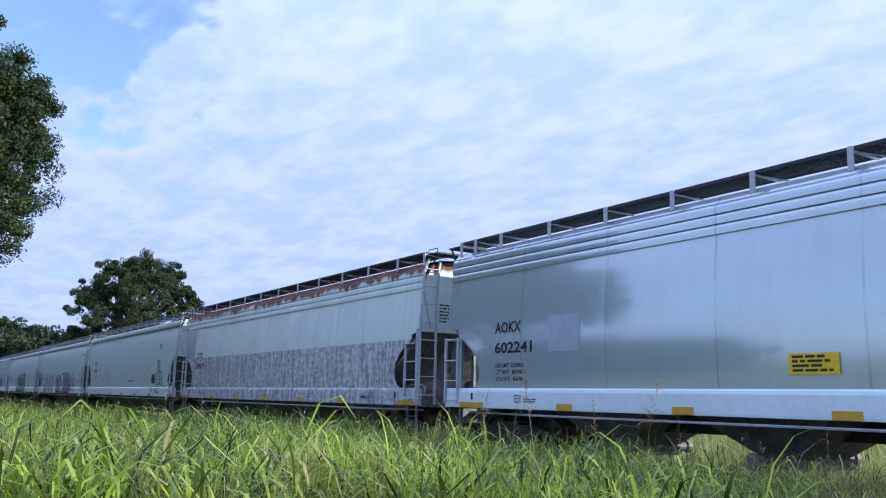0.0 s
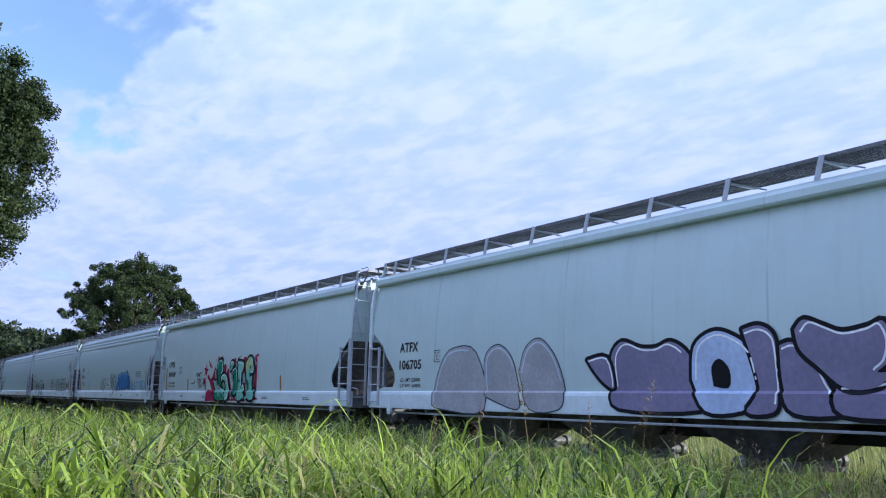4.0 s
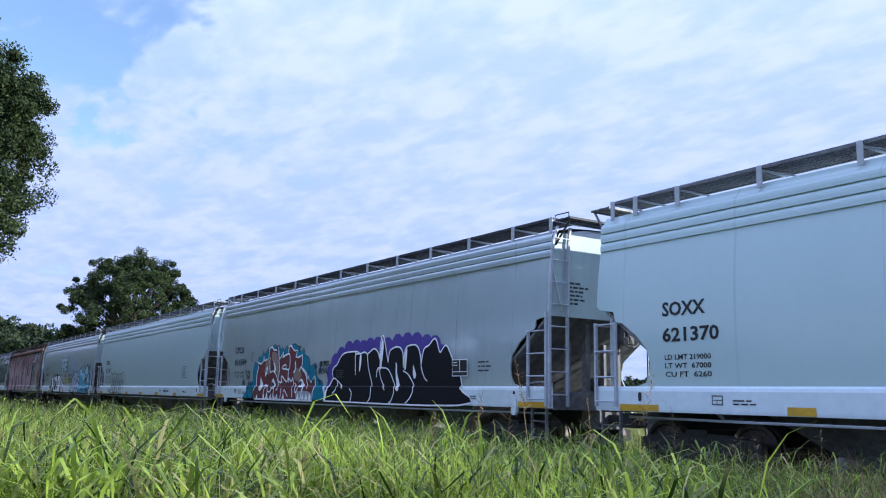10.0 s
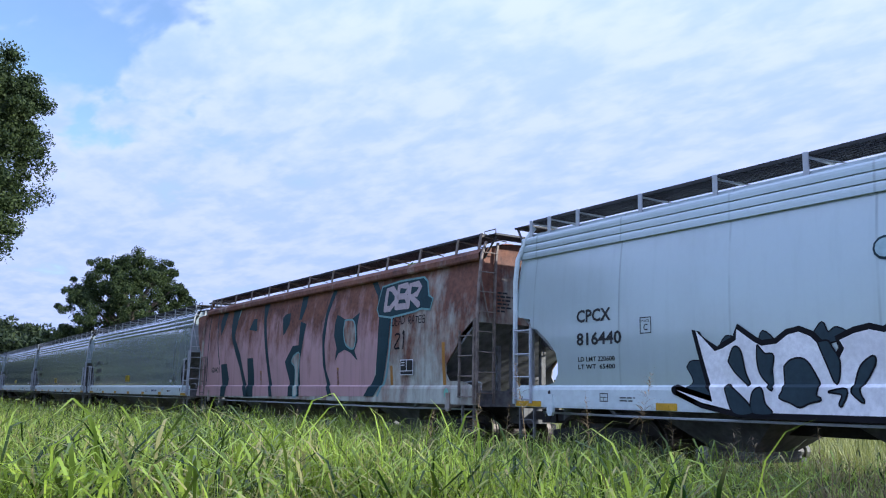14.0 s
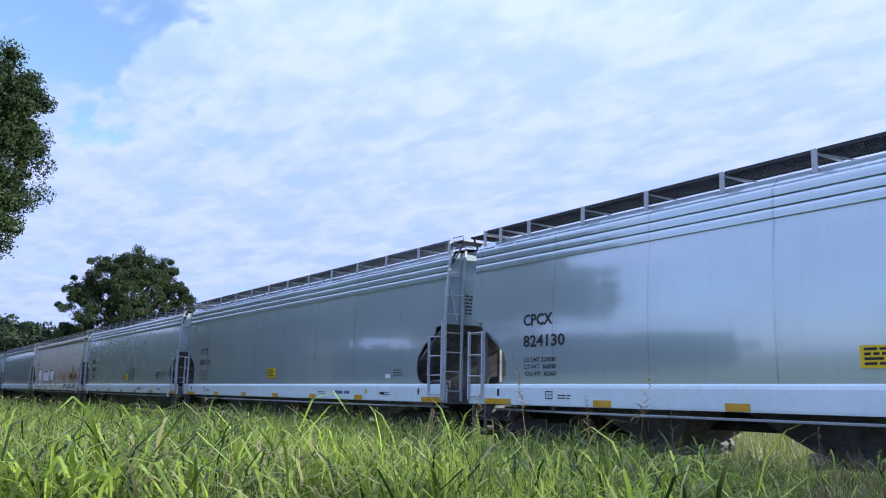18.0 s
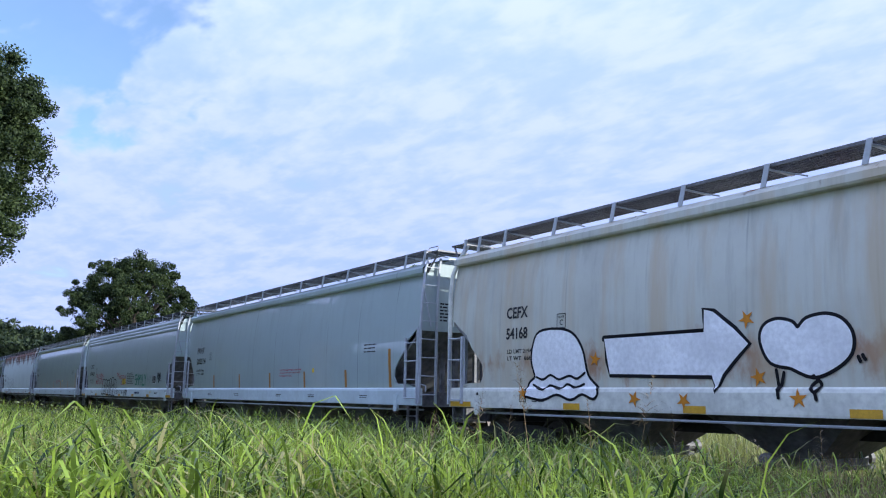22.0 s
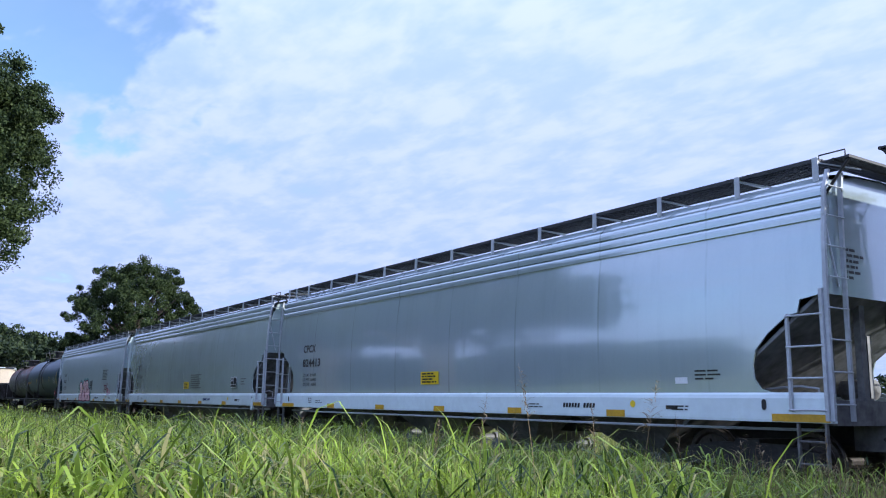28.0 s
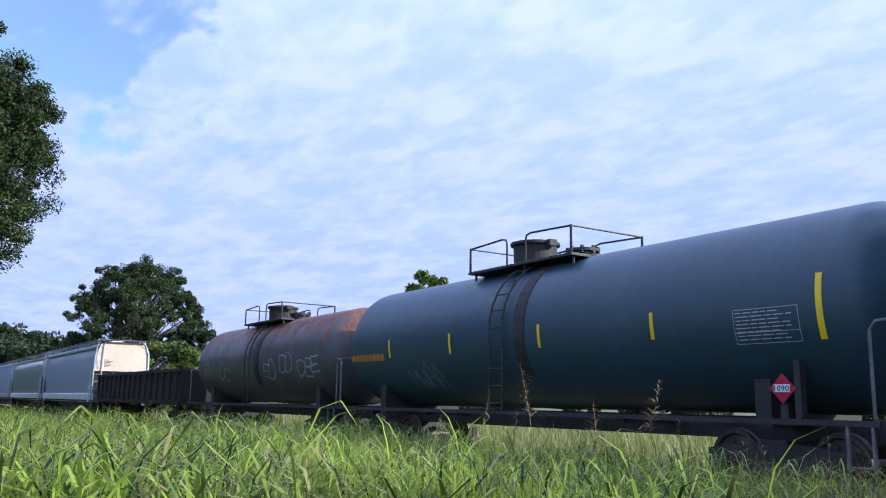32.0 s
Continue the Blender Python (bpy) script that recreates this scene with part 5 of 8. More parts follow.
    marks(C6, "PSPX", "2643", ("LD LMT 220000", "LT WT  66000"), z=2.45, x=-7.31, cw=0.68, nw=0.68)
    marks(C17, "PNWX", "202514", ("LD LMT 219000", "LT WT  67000"), z=2.79, x=-7.72, cw=0.85, nw=1.08)
    marks(C19, "PNWX", "201995", ("LD LMT 219000", "LT WT  67000"), z=2.72, x=-8.05, cw=0.9, nw=1.2)
    marks(C20, "SHPX", "462061", ("LD LMT 219800", "LT WT  67200"), z=2.52, x=-8.02, cw=0.84, nw=1.08)
    marks(C1, "CITX", "703171", (), z=2.60, x=-7.84, cw=0.82, nw=1.0)
    letters(C11, "620421", -7.98, 1.93, 0.2, 0.9, MAT["ink"], name="car_number")
    for car, seed in ((C1, 31), (C2, 32), (C16, 36), (C20, 40)):
        sill_marks(car, 9.5, seed=seed, flow=-5.4 if seed == 40 else None, material="yellow" if seed != 40 else "orange")
    for car, seed in ((C3, 33), (C4, 34), (C5, 35), (C6, 37), (C17, 38), (C19, 39)):
        for x in (-6.0, -3.2, 0.6, 3.0, 6.2):
            print_lines(car, x, 1.25, 0.5, 2, MAT["ink"], 0.02, 0.05, seed + int(x), name="sill_print")
    strips(C4, (-5.2, -2.95, 1.35, 4.4), (-8.25,))
    strips(C5, (-5.12, -1.92, 1.5, 5.07), (-7.72, 7.66))
    strips(C6, (-3.6, -1.2, 2.22, 5.0), (-7.45, 7.6))
    strips(C17, (-5.53, -2.83, -0.06, 2.62, 5.3), (7.7,))
    strips(C19, (-5.65, -2.9, -0.1, 2.6, 5.25), (7.7,))
    strips(C3, (1.93, 4.03, 5.85), (7.82,))
    strips(C11, (-3.0, 2.6, 5.52), (7.85,))
    for car in (C17, C19):
        for k, (line, w) in enumerate((("LINED CAR WEAR RUBBER SHOES WHEN", 1.62), ("ENTERING CAR. SHARP OBJECTS MUST", 1.58), ("NOT CONTACT LINING.", 0.95))):
            letters(car, line, 0.74, 1.98 - 0.09 * k, 0.05, w, S["red"], name="notice_line")
        print_lines(car, 6.3, 2.55, 0.7, 3, MAT["ink"], 0.03, 0.09, 6)
        spots(car, 3.2, 1.95, 3.21, 1.96, 1, 0.07, 0.07, MAT["lemon"], 1, 2, "round_sticker")
    for car in (C2, C16):
        print_lines(car, 6.58, 3.38, 0.55, 3, MAT["ink"], 0.045, 0.08, 7)
        print_lines(car, 6.52, 2.66, 0.66, 6, MAT["ink"], 0.04, 0.085, 8)
    print_lines(C2, 0.92, 1.80, 1.95, 2, S["red"], 0.03, 0.06, 9)
    # white-grey scribbles and tags
    marker(C2, "notice_panel", 5.65, 1.64, 6.19, 2.06, MAT["ink"], 1, "black notice panel")
    brush(C2, "AESEL", 6.2, 1.56, 7.75, 2.12, 0.035, K, 2, 3, 0.25, overlap=0.35, label="black sprayed tag")
    strokes(C2, [[(-5.11, 1.85), (-5.07, 2.16), (-4.97, 2.37), (-4.74, 2.34), (-4.69, 2.1), (-4.82, 1.9), (-4.94, 1.8)], [(-5.23, 1.79), (-4.7, 1.95), (-4.47, 2.18), (-4.27, 2.43), (-4.03, 2.46)], [(-4.4, 2.35), (-4.27, 2.5), (-4.08, 2.34), (-4.21, 2.04), (-4.27, 1.83)], [(-4.27, 1.94), (-4.04, 2.25), (-3.88, 2.38), (-3.8, 2.24), (-4.01, 1.87)], [(-3.91, 1.86), (-3.71, 2.15), (-3.58, 2.28), (-3.49, 2.14), (-3.61, 1.9)], [(-3.59, 2.23), (-3.44, 2.3), (-3.32, 2.13), (-3.46, 1.89), (-3.43, 1.69), (-3.27, 1.61)], [(-3.23, 1.91), (-3.12, 2.1), (-2.96, 2.11), (-2.93, 1.96), (-3.1, 1.84), (-3.07, 1.63)], [(-2.96, 1.88), (-2.78, 1.9), (-2.7, 1.67)], [(-4.57, 1.49), (-4.34, 1.28)], [(-4.01, 1.24), (-3.76, 1.2), (-3.52, 1.29)], [(-3.3, 1.57), (-3.18, 1.41), (-3.26, 1.25), (-3.43, 1.17)]], 0.012, S["slate"], 1, label="thin grey scribbled outline")
    brush(C2, "PAD SET", 5.4, 1.28, 7.2, 1.44, 0.02, S["slate"], 1, 6, 0.2)
    # purple pieces
    outlined(C3, [(-0.64, 1.52), (-0.67, 2.06), (-0.41, 2.3), (0.01, 2.18), (0.36, 2.17), (0.68, 2.25), (1.04, 2.02), (1.21, 1.52), (1.24, 1.18), (-0.48, 1.18)], S["lilac"], K, 0.13, 2, True, W_, "purple bubble graffiti with black outline")
    outlined(C3, [(-1.27, 2.01), (-0.77, 2.04), (-0.62, 1.52), (-0.94, 1.66)], S["lilac"], K, 0.13, 4, True, W_, "purple bubble graffiti with black outline")
    outlined(C3, [(1.08, 1.64), (1.15, 2.15), (1.49, 2.36), (1.82, 2.31), (2.19, 2.06), (2.31, 1.63), (2.32, 1.4), (2.01, 1.18), (1.35, 1.17)], S["pale_sky"], K, 0.13, 6, True, W_, "purple bubble graffiti with black outline")
    outlined(C3, [(2.06, 2.36), (2.31, 2.41), (2.52, 2.32), (2.61, 2.1), (2.63, 1.4), (2.53, 1.17), (2.1, 1.17), (2.3, 1.52)], S["lilac"], K, 0.13, 8, True, W_, "purple bubble graffiti with black outline")
    outlined(C3, [(2.67, 2.1), (2.87, 2.14), (3.16, 1.97), (3.39, 1.51), (3.59, 1.18), (2.87, 1.17), (2.69, 1.52)], S["lilac"], K, 0.13, 10, True, W_, "purple bubble graffiti with black outline")
    outlined(C3, [(3.48, 1.51), (3.97, 1.54), (4.5, 1.62), (4.98, 1.49), (4.72, 1.17), (3.59, 1.16)], S["lilac"], K, 0.13, 12, True, W_, "purple bubble graffiti with black outline")
    outlined(C3, [(2.93, 2.31), (3.08, 2.44), (3.35, 2.34), (3.63, 2.24), (4, 2.29), (4.19, 2.35), (4.29, 2.11), (4.22, 1.84), (4.07, 1.71), (4.24, 1.69), (4.02, 1.51), (3.61, 1.51), (3.25, 1.8), (3, 2.03)], S["lilac"], K, 0.13, 14, True, W_, "purple bubble graffiti with black outline")
    outlined(C3, [(1.49, 1.54), (1.47, 1.83), (1.63, 1.95), (1.8, 1.78), (1.77, 1.52)], K, None, layer=8, name="graffiti_shade")
    outlined(C3, [(-6.36, 1.16), (-6.32, 1.53), (-6.02, 2.1), (-5.58, 2.39), (-4.71, 2.28), (-4.35, 1.09), (-5.95, 1.07)], S["dust"], S["slate"], 0.05, 1, True, S["pale"], "faded grey bubble letters")
    outlined(C3, [(-4.37, 1.37), (-4.38, 2.15), (-3.94, 2.4), (-3.48, 2.13), (-3.27, 1.52), (-3.26, 1.11)], S["dust"], S["slate"], 0.05, 1, True, S["pale"], "faded grey bubble letters")
    outlined(C3, [(-3.24, 1.82), (-3.03, 2.3), (-2.6, 2.46), (-2.15, 2.1), (-1.91, 1.52), (-2.02, 1.14), (-2.88, 1.13)], S["dust"], S["slate"], 0.05, 1, True, S["pale"], "faded grey bubble letters")
    strokes(C3, [[(5.06, 1.51), (5.15, 2.03), (5.25, 2.29), (5.49, 2.39), (5.71, 2.3), (5.82, 2.01)], [(4.76, 1.94), (4.93, 2.06), (5.12, 2.03)], [(5.85, 2.06), (5.98, 2.19), (6.11, 2)], [(6.36, 1.51), (6.53, 1.37), (6.33, 1.18)], [(5.46, 1.29), (5.62, 1.36), (5.88, 1.29), (6.14, 1.37)]], 0.05, K, 2)
    brush(C3, "ONE", 5.3, 1.80, 6.2, 2.0, 0.028, K, 4, 4, 0.2, overlap=0.3)
    brush(C3, "KRS", 5.4, 1.50, 6.2, 1.70, 0.028, K, 4, 7, 0.2, overlap=0.3)
    print_lines(C3, 6.7, 1.85, 1.0, 2, MAT["ink"], 0.03, 0.07, 3)
    marker(C3, "worn_patch", 7.7, 3.48, 8.5, 3.60, MAT["straw_paint"], 1, slant=0.3)
    # green and crimson piece
    blob(C4, [(-2.78, 1.97), (-2.6, 2.08), (-2.4, 1.91), (-2.13, 2.05), (-1.92, 2.33), (-1.73, 2.22), (-1.51, 1.84), (-1.61, 1.39), (-2.11, 1.39), (-2.48, 1.77)], S["crimson"], 0, name="graffiti_shape", label="crimson background of the graffiti")
    blob(C4, [(-1.07, 2.24), (-0.95, 2.38), (-0.72, 2.42), (-0.65, 2.26), (-0.74, 2.05), (-0.96, 2.05)], S["crimson"], 0, name="graffiti_shape", label="crimson background of the graffiti")
    blob(C4, [(-0.61, 2.17), (-0.4, 2.25), (-0.26, 1.9), (-0.05, 1.4), (-0.26, 1.27), (-0.53, 1.82)], S["crimson"], 0, name="graffiti_shape", label="crimson background of the graffiti")
    blob(C4, [(-0.04, 2.15), (0.08, 2.56), (0.28, 2.59), (0.37, 2.29), (0.14, 1.89)], S["crimson"], 0, name="graffiti_shape", label="crimson background of the graffiti")
    blob(C4, [(1.03, 2.49), (1.12, 2.62), (1.38, 2.58), (1.43, 2.39), (1.3, 2.09), (1.41, 1.4), (1.55, 1.15), (1.14, 1.14), (1.16, 1.86)], S["crimson"], 0, name="graffiti_shape", label="crimson background of the graffiti")
    blob(C4, [(2.19, 2.19), (2.37, 2.4), (2.32, 1.41), (2.13, 1.55)], S["crimson"], 0, name="graffiti_shape", label="crimson background of the graffiti")
    blob(C4, [(-2.79, 1.065), (-2.7, 1.48), (-2.29, 1.48), (0.05, 1.4), (1.65, 1.4), (2.25, 1.27), (2.24, 1.15)], S["crimson"], 0, name="graffiti_shape", label="crimson background of the graffiti")
    outlined(C4, [(-1.61, 2.31), (-1.54, 2.49), (-1.38, 2.59), (-1.14, 2.6), (-1.03, 2.42), (-0.99, 2.15), (-1.13, 2.09), (-1.2, 1.93), (-1.19, 1.64), (-1.34, 1.66), (-1.5, 1.94)], S["green"], K, 0.17, 6, True, W_, "green graffiti letters with black outline")
    outlined(C4, [(-2.05, 1.86), (-1.63, 1.76), (-1.17, 1.55), (-0.63, 1.42), (-0.6, 1.15), (-1.61, 1.16), (-1.76, 1.48)], S["mint"], K, 0.17, 4, True, W_, "green graffiti letters with black outline")
    outlined(C4, [(-1.17, 1.91), (-1.06, 2.01), (-0.74, 2.07), (-0.49, 1.93), (-0.35, 1.67), (-0.19, 1.38), (-0.29, 1.16), (-0.58, 1.16), (-0.62, 1.67), (-0.75, 1.83), (-0.98, 1.85), (-1.04, 1.79)], S["mint"], K, 0.17, 8, True, W_, "green graffiti letters with black outline")
    outlined(C4, [(-0.16, 2.39), (-0.07, 2.48), (0.08, 2.5), (0.19, 2.42), (0.05, 2.27), (-0.13, 2.16)], S["mint"], K, 0.17, 10, True, W_, "green graffiti letters with black outline")
    outlined(C4, [(0.09, 2.19), (0.37, 2.29), (0.51, 2.2), (0.59, 1.96), (0.65, 1.38), (0.22, 1.38), (0.28, 1.8), (0.23, 2.05)], S["green"], K, 0.17, 11, True, W_, "green graffiti letters with black outline")
    outlined(C4, [(0.63, 2.5), (1.19, 2.43), (1.1, 2.17), (0.99, 2.14), (0.99, 1.79), (1.02, 1.54), (1.22, 1.65), (1.3, 1.39), (1.23, 1.19), (0.77, 1.18), (0.73, 1.87), (0.66, 2.2)], S["mint"], K, 0.17, 13, True, W_, "green graffiti letters with black outline")
    outlined(C4, [(1.41, 2.33), (1.54, 2.49), (1.71, 2.6), (1.95, 2.59), (2.09, 2.45), (2.17, 2.12), (1.97, 2.09), (1.87, 2.07), (1.84, 2.21), (1.76, 2.2), (1.79, 2.03), (1.9, 1.91), (2.03, 1.93), (2.05, 1.48), (2.16, 1.46), (2.28, 1.52), (2.29, 1.2), (1.79, 1.19), (1.62, 1.48), (1.57, 1.78), (1.47, 2.08)], S["mint"], K, 0.17, 15, True, W_, "green graffiti letters with black outline")
    blob(C4, [(0.24, 1.89), (0.53, 1.88), (0.61, 1.44), (0.3, 1.44)], S["green"], 19, name="graffiti_shade")
    blob(C4, [(-1.61, 1.39), (-0.74, 1.35), (-0.78, 1.16), (-1.49, 1.16)], S["green"], 19, name="graffiti_shade")
    blob(C4, [(1.49, 1.85), (1.73, 1.77), (1.74, 1.48), (1.64, 1.52)], S["green"], 19, name="graffiti_shade")
    blob(C4, [(1.45, 2.39), (1.71, 2.56), (1.95, 2.54), (2.08, 2.2), (1.81, 2.25), (1.59, 2.07)], S["lime"], 19, name="graffiti_shade")
    outlined(C4, [(-1.76, 2.2), (-1.63, 2.26), (-1.5, 1.94), (-1.63, 1.89)], S["grey"], K, 0.05, 20, False, name="graffiti_block")
    outlined(C4, [(-1.63, 1.85), (-1.51, 1.86), (-1.34, 1.64), (-1.49, 1.68)], S["grey"], K, 0.05, 20, False, name="graffiti_block")
    outlined(C4, [(0.06, 2.06), (0.2, 2.01), (0.28, 1.8), (0.15, 1.77)], S["grey"], K, 0.05, 20, False, name="graffiti_block")
    outlined(C4, [(0.01, 1.48), (0.19, 1.48), (0.22, 1.38), (0.03, 1.38)], S["grey"], K, 0.05, 20, False, name="graffiti_block")
    outlined(C4, [(1.28, 2.05), (1.41, 2.08), (1.5, 1.78), (1.38, 1.74)], S["grey"], K, 0.05, 20, False, name="graffiti_block")
    outlined(C4, [(1.44, 1.69), (1.56, 1.7), (1.64, 1.48), (1.51, 1.46)], S["grey"], K, 0.05, 20, False, name="graffiti_block")
    outlined(C4, [(0.47, 2.41), (0.6, 2.46), (0.63, 2.28), (0.51, 2.27)], S["grey"], K, 0.05, 20, False, name="graffiti_block")
    outlined(C4, [(-0.79, 1.78), (-0.66, 1.74), (-0.64, 1.48), (-0.77, 1.48)], S["grey"], K, 0.05, 20, False, name="graffiti_block")
    spots(C4, -1.5, 1.5, 2.1, 2.4, 22, 0.03, 0.09, S["green"], 22, 8)
    spots(C4, -1.5, 1.2, 2.1, 1.6, 18, 0.03, 0.09, S["mint"], 22, 9)
    spots(C4, -2.6, 2.2, 2.5, 2.7, 18, 0.03, 0.09, S["crimson"], 1, 5)
    star(C4, -2.92, 2.22, 0.30, S["crimson"], 0.15)
    star(C4, -3.12, 1.80, 0.26, S["crimson"], 0.5)
    brush(C4, "HONKY", -4.15, 1.98, -3.45, 2.16, 0.022, K, 2, 3, 0.2, lean=0.15)
    brush(C4, "TONK", -4.05, 1.78, -3.4, 1.95, 0.022, K, 2, 4, 0.2, lean=0.15)
    brush(C4, "MAN", -3.85, 1.56, -3.35, 1.74, 0.022, K, 2, 5, 0.2, lean=0.15)
    bm = bmesh.new()
    ribbon(bm, smooth_line([(-4.85, 1.76), (-4.6, 1.74), (-4.25, 1.80)]), 0.022)
    ribbon(bm, [(-4.4, 1.88), (-4.22, 1.80), (-4.36, 1.72)], 0.022, -0.001)
    part("painted_arrow", lay(bm, 2), K, C4)
    # blue bubbles and black tags
    outlined(C5, [(2.05, 2.19), (2.24, 2.31), (2.44, 2.16), (2.61, 2.31), (2.8, 2.34), (2.88, 1.97), (2.73, 1.59), (2.51, 1.49), (2.39, 1.69), (2.14, 1.89)], S["blue"], S["navy"], 0.085, 2, True, S["sky"], "blue bubble graffiti letter")
    outlined(C5, [(2.86, 2.24), (3.06, 2.37), (3.26, 2.24), (3.21, 1.96), (3.33, 1.77), (3.17, 1.54), (2.91, 1.51), (2.8, 1.78)], S["blue"], S["navy"], 0.085, 4, True, S["sky"], "blue bubble graffiti letter")
    outlined(C5, [(3.32, 2.25), (3.62, 2.39), (3.83, 2.21), (3.88, 1.85), (3.79, 1.62), (3.48, 1.53), (3.28, 1.69)], S["blue"], S["navy"], 0.085, 6, True, S["sky"], "blue bubble graffiti letter")
    outlined(C5, [(3.88, 2.28), (4.01, 2.44), (4.19, 2.37), (4.31, 2.15), (4.23, 1.75), (4.04, 1.57), (3.85, 1.67)], S["blue"], S["navy"], 0.085, 8, True, S["sky"], "blue bubble graffiti letter")
    outlined(C5, [(4.22, 2), (4.45, 2.17), (4.61, 2), (4.71, 1.7), (4.57, 1.55), (4.3, 1.58), (4.16, 1.75)], S["blue"], S["navy"], 0.085, 10, True, None, "blue bubble graffiti letter")
    outlined(C5, [(1.96, 1.67), (2.09, 1.87), (2.32, 1.79), (2.35, 1.59), (2.16, 1.47), (1.98, 1.53)], S["blue"], S["navy"], 0.085, 12, True, None, "blue bubble graffiti letter")
    strokes(C5, [[(4.29, 1.93), (4.41, 1.99), (4.44, 1.83), (4.3, 1.65), (4.47, 1.66)], [(4.51, 1.92), (4.62, 1.92), (4.55, 1.82), (4.65, 1.71), (4.51, 1.63)], [(2.62, 2.12), (2.56, 1.83)], [(3.06, 2.15), (3.12, 1.96), (3.01, 1.77)], [(3.56, 2.13), (3.65, 1.94), (3.52, 1.81)], [(4.06, 2.2), (4.12, 2.02)]], 0.045, S["navy"], 15)
    brush(C5, "COST", -1.78, 1.48, -0.82, 2.05, 0.036, K, 2, 8, 0.2, lean=0.2, overlap=0.3, label="black sprayed tag")
    brush(C5, "NICK", 0.45, 1.45, 1.85, 2.28, 0.05, K, 2, 6, 0.25, overlap=0.3)
    placard(C5, -0.42, 1.67, 0.38, 1.97, "white")
    brush(C5, "ESIT TOFU", 5.25, 1.50, 7.5, 1.90, 0.045, S["blue"], 2, 5, 0.2, overlap=0.25, label="blue sprayed tag")
    print_lines(C5, 5.7, 2.34, 1.15, 4, MAT["ink"], 0.035, 0.08, 9)
    loops(C6, -6.45, 1.47, -4.30, 2.10, 8, 0.035, K, 4, label="black outlined bubble letters")
    strokes(C6, [[(-3.58, 2.19), (-3.89, 2.22), (-4.18, 2), (-3.98, 1.7), (-3.78, 1.42)], [(-3.78, 1.75), (-3.45, 1.71), (-3.24, 1.44), (-3.48, 1.24), (-3.73, 1.36)], [(-3.58, 2.16), (-3.35, 2.26), (-2.99, 2.18), (-2.79, 1.93), (-2.91, 1.69), (-3.15, 1.68)], [(-3.14, 1.92), (-3.04, 2.02), (-2.96, 1.89), (-3.07, 1.82)], [(-3.15, 1.68), (-2.97, 1.34), (-3.05, 1.065)], [(-2.84, 1.54), (-2.7, 1.33), (-2.77, 1.065)], [(-3.36, 1.95), (-3.24, 1.54), (-3.01, 1.33)], [(-4.25, 1.13), (-4.01, 1.28), (-3.73, 1.36)], [(-4.25, 1.13), (-4.02, 1.065)]], 0.065, K, 3, label="black outlined graffiti letters")
    blob(C6, [(-2.74, 1.69), (-2.58, 1.93), (-2.33, 1.87), (-2.31, 1.65), (-2.53, 1.58)], S["slate"], 3, 0.04, K)
    placard(C6, -0.05, 1.50, 0.74, 1.79, "white")
    brush(C6, "LITY SHO", 0.5, 1.88, 1.95, 2.26, 0.032, K, 2, 4, 0.25, overlap=0.3)
    brush(C6, "SEER", 0.75, 1.52, 1.9, 1.92, 0.03, K, 3, 5, 0.2, overlap=0.3)
    loops(C6, 2.75, 1.45, 6.6, 2.28, 12, 0.034, K, 7, label="black outlined bubble graffiti")
    brush(C6, "CHRO", 7.15, 2.75, 8.05, 3.40, 0.036, K, 2, 9, 0.3, overlap=0.3)
    notice(C6, 7.0, 1.60)
    # teal and black pieces
    outlined(C8, [(-6.61, 1.065), (-6.32, 1.26), (-6.35, 1.57), (-6.02, 1.54), (-5.82, 1.65), (-5.85, 1.92), (-5.74, 2.25), (-5.48, 2.18), (-5.36, 2.45), (-5.19, 2.36), (-5.01, 2.57), (-4.87, 2.46), (-4.62, 2.66), (-4.43, 2.56), (-4.25, 2.7), (-4.06, 2.76), (-3.87, 2.68), (-3.73, 2.74), (-3.56, 2.56), (-3.42, 2.65), (-3.26, 2.54), (-3.08, 2.7), (-2.95, 2.6), (-2.76, 2.7), (-2.51, 2.73), (-2.2, 2.63), (-2.15, 2.5), (-1.97, 2.46), (-1.82, 2.59), (-1.69, 2.35), (-1.42, 2.29), (-1.3, 2.02), (-1.12, 2.05), (-0.98, 2.11), (-0.88, 1.77), (-0.7, 1.63), (-0.49, 1.58), (-0.35, 1.32), (-0.12, 1.065)], S["teal"], K, 0.05, 0, False, None, "teal spiky ground of the graffiti", "graffiti_shape")
    outlined(C8, [(-5.56, 1.065), (-5.66, 1.28), (-5.51, 1.41), (-5.47, 1.8), (-5.33, 2.07), (-5.44, 2.21), (-5.13, 2.15), (-4.95, 2.24), (-4.92, 2.41), (-4.85, 2.25), (-4.48, 2.32), (-4.45, 2.65), (-4.28, 2.68), (-4.1, 2.58), (-3.88, 2.57), (-3.74, 2.66), (-3.71, 2.45), (-3.6, 2.26), (-3.39, 2.4), (-3.34, 2.5), (-3.3, 2.35), (-2.91, 2.42), (-2.87, 2.66), (-2.73, 2.67), (-2.61, 2.56), (-2.44, 2.5), (-2.27, 2.52), (-2.36, 2.32), (-2.15, 2.29), (-1.88, 2.36), (-1.87, 2.17), (-1.91, 1.99), (-1.76, 1.93), (-1.57, 1.82), (-1.47, 1.65), (-1.41, 1.72), (-1.36, 1.6), (-1.2, 1.55), (-0.97, 1.73), (-0.93, 1.4), (-1.02, 1.31), (-1.02, 1.065)], S["brown_grey"], W_, 0.10, 3, False, None, "brown graffiti letters with white outline")
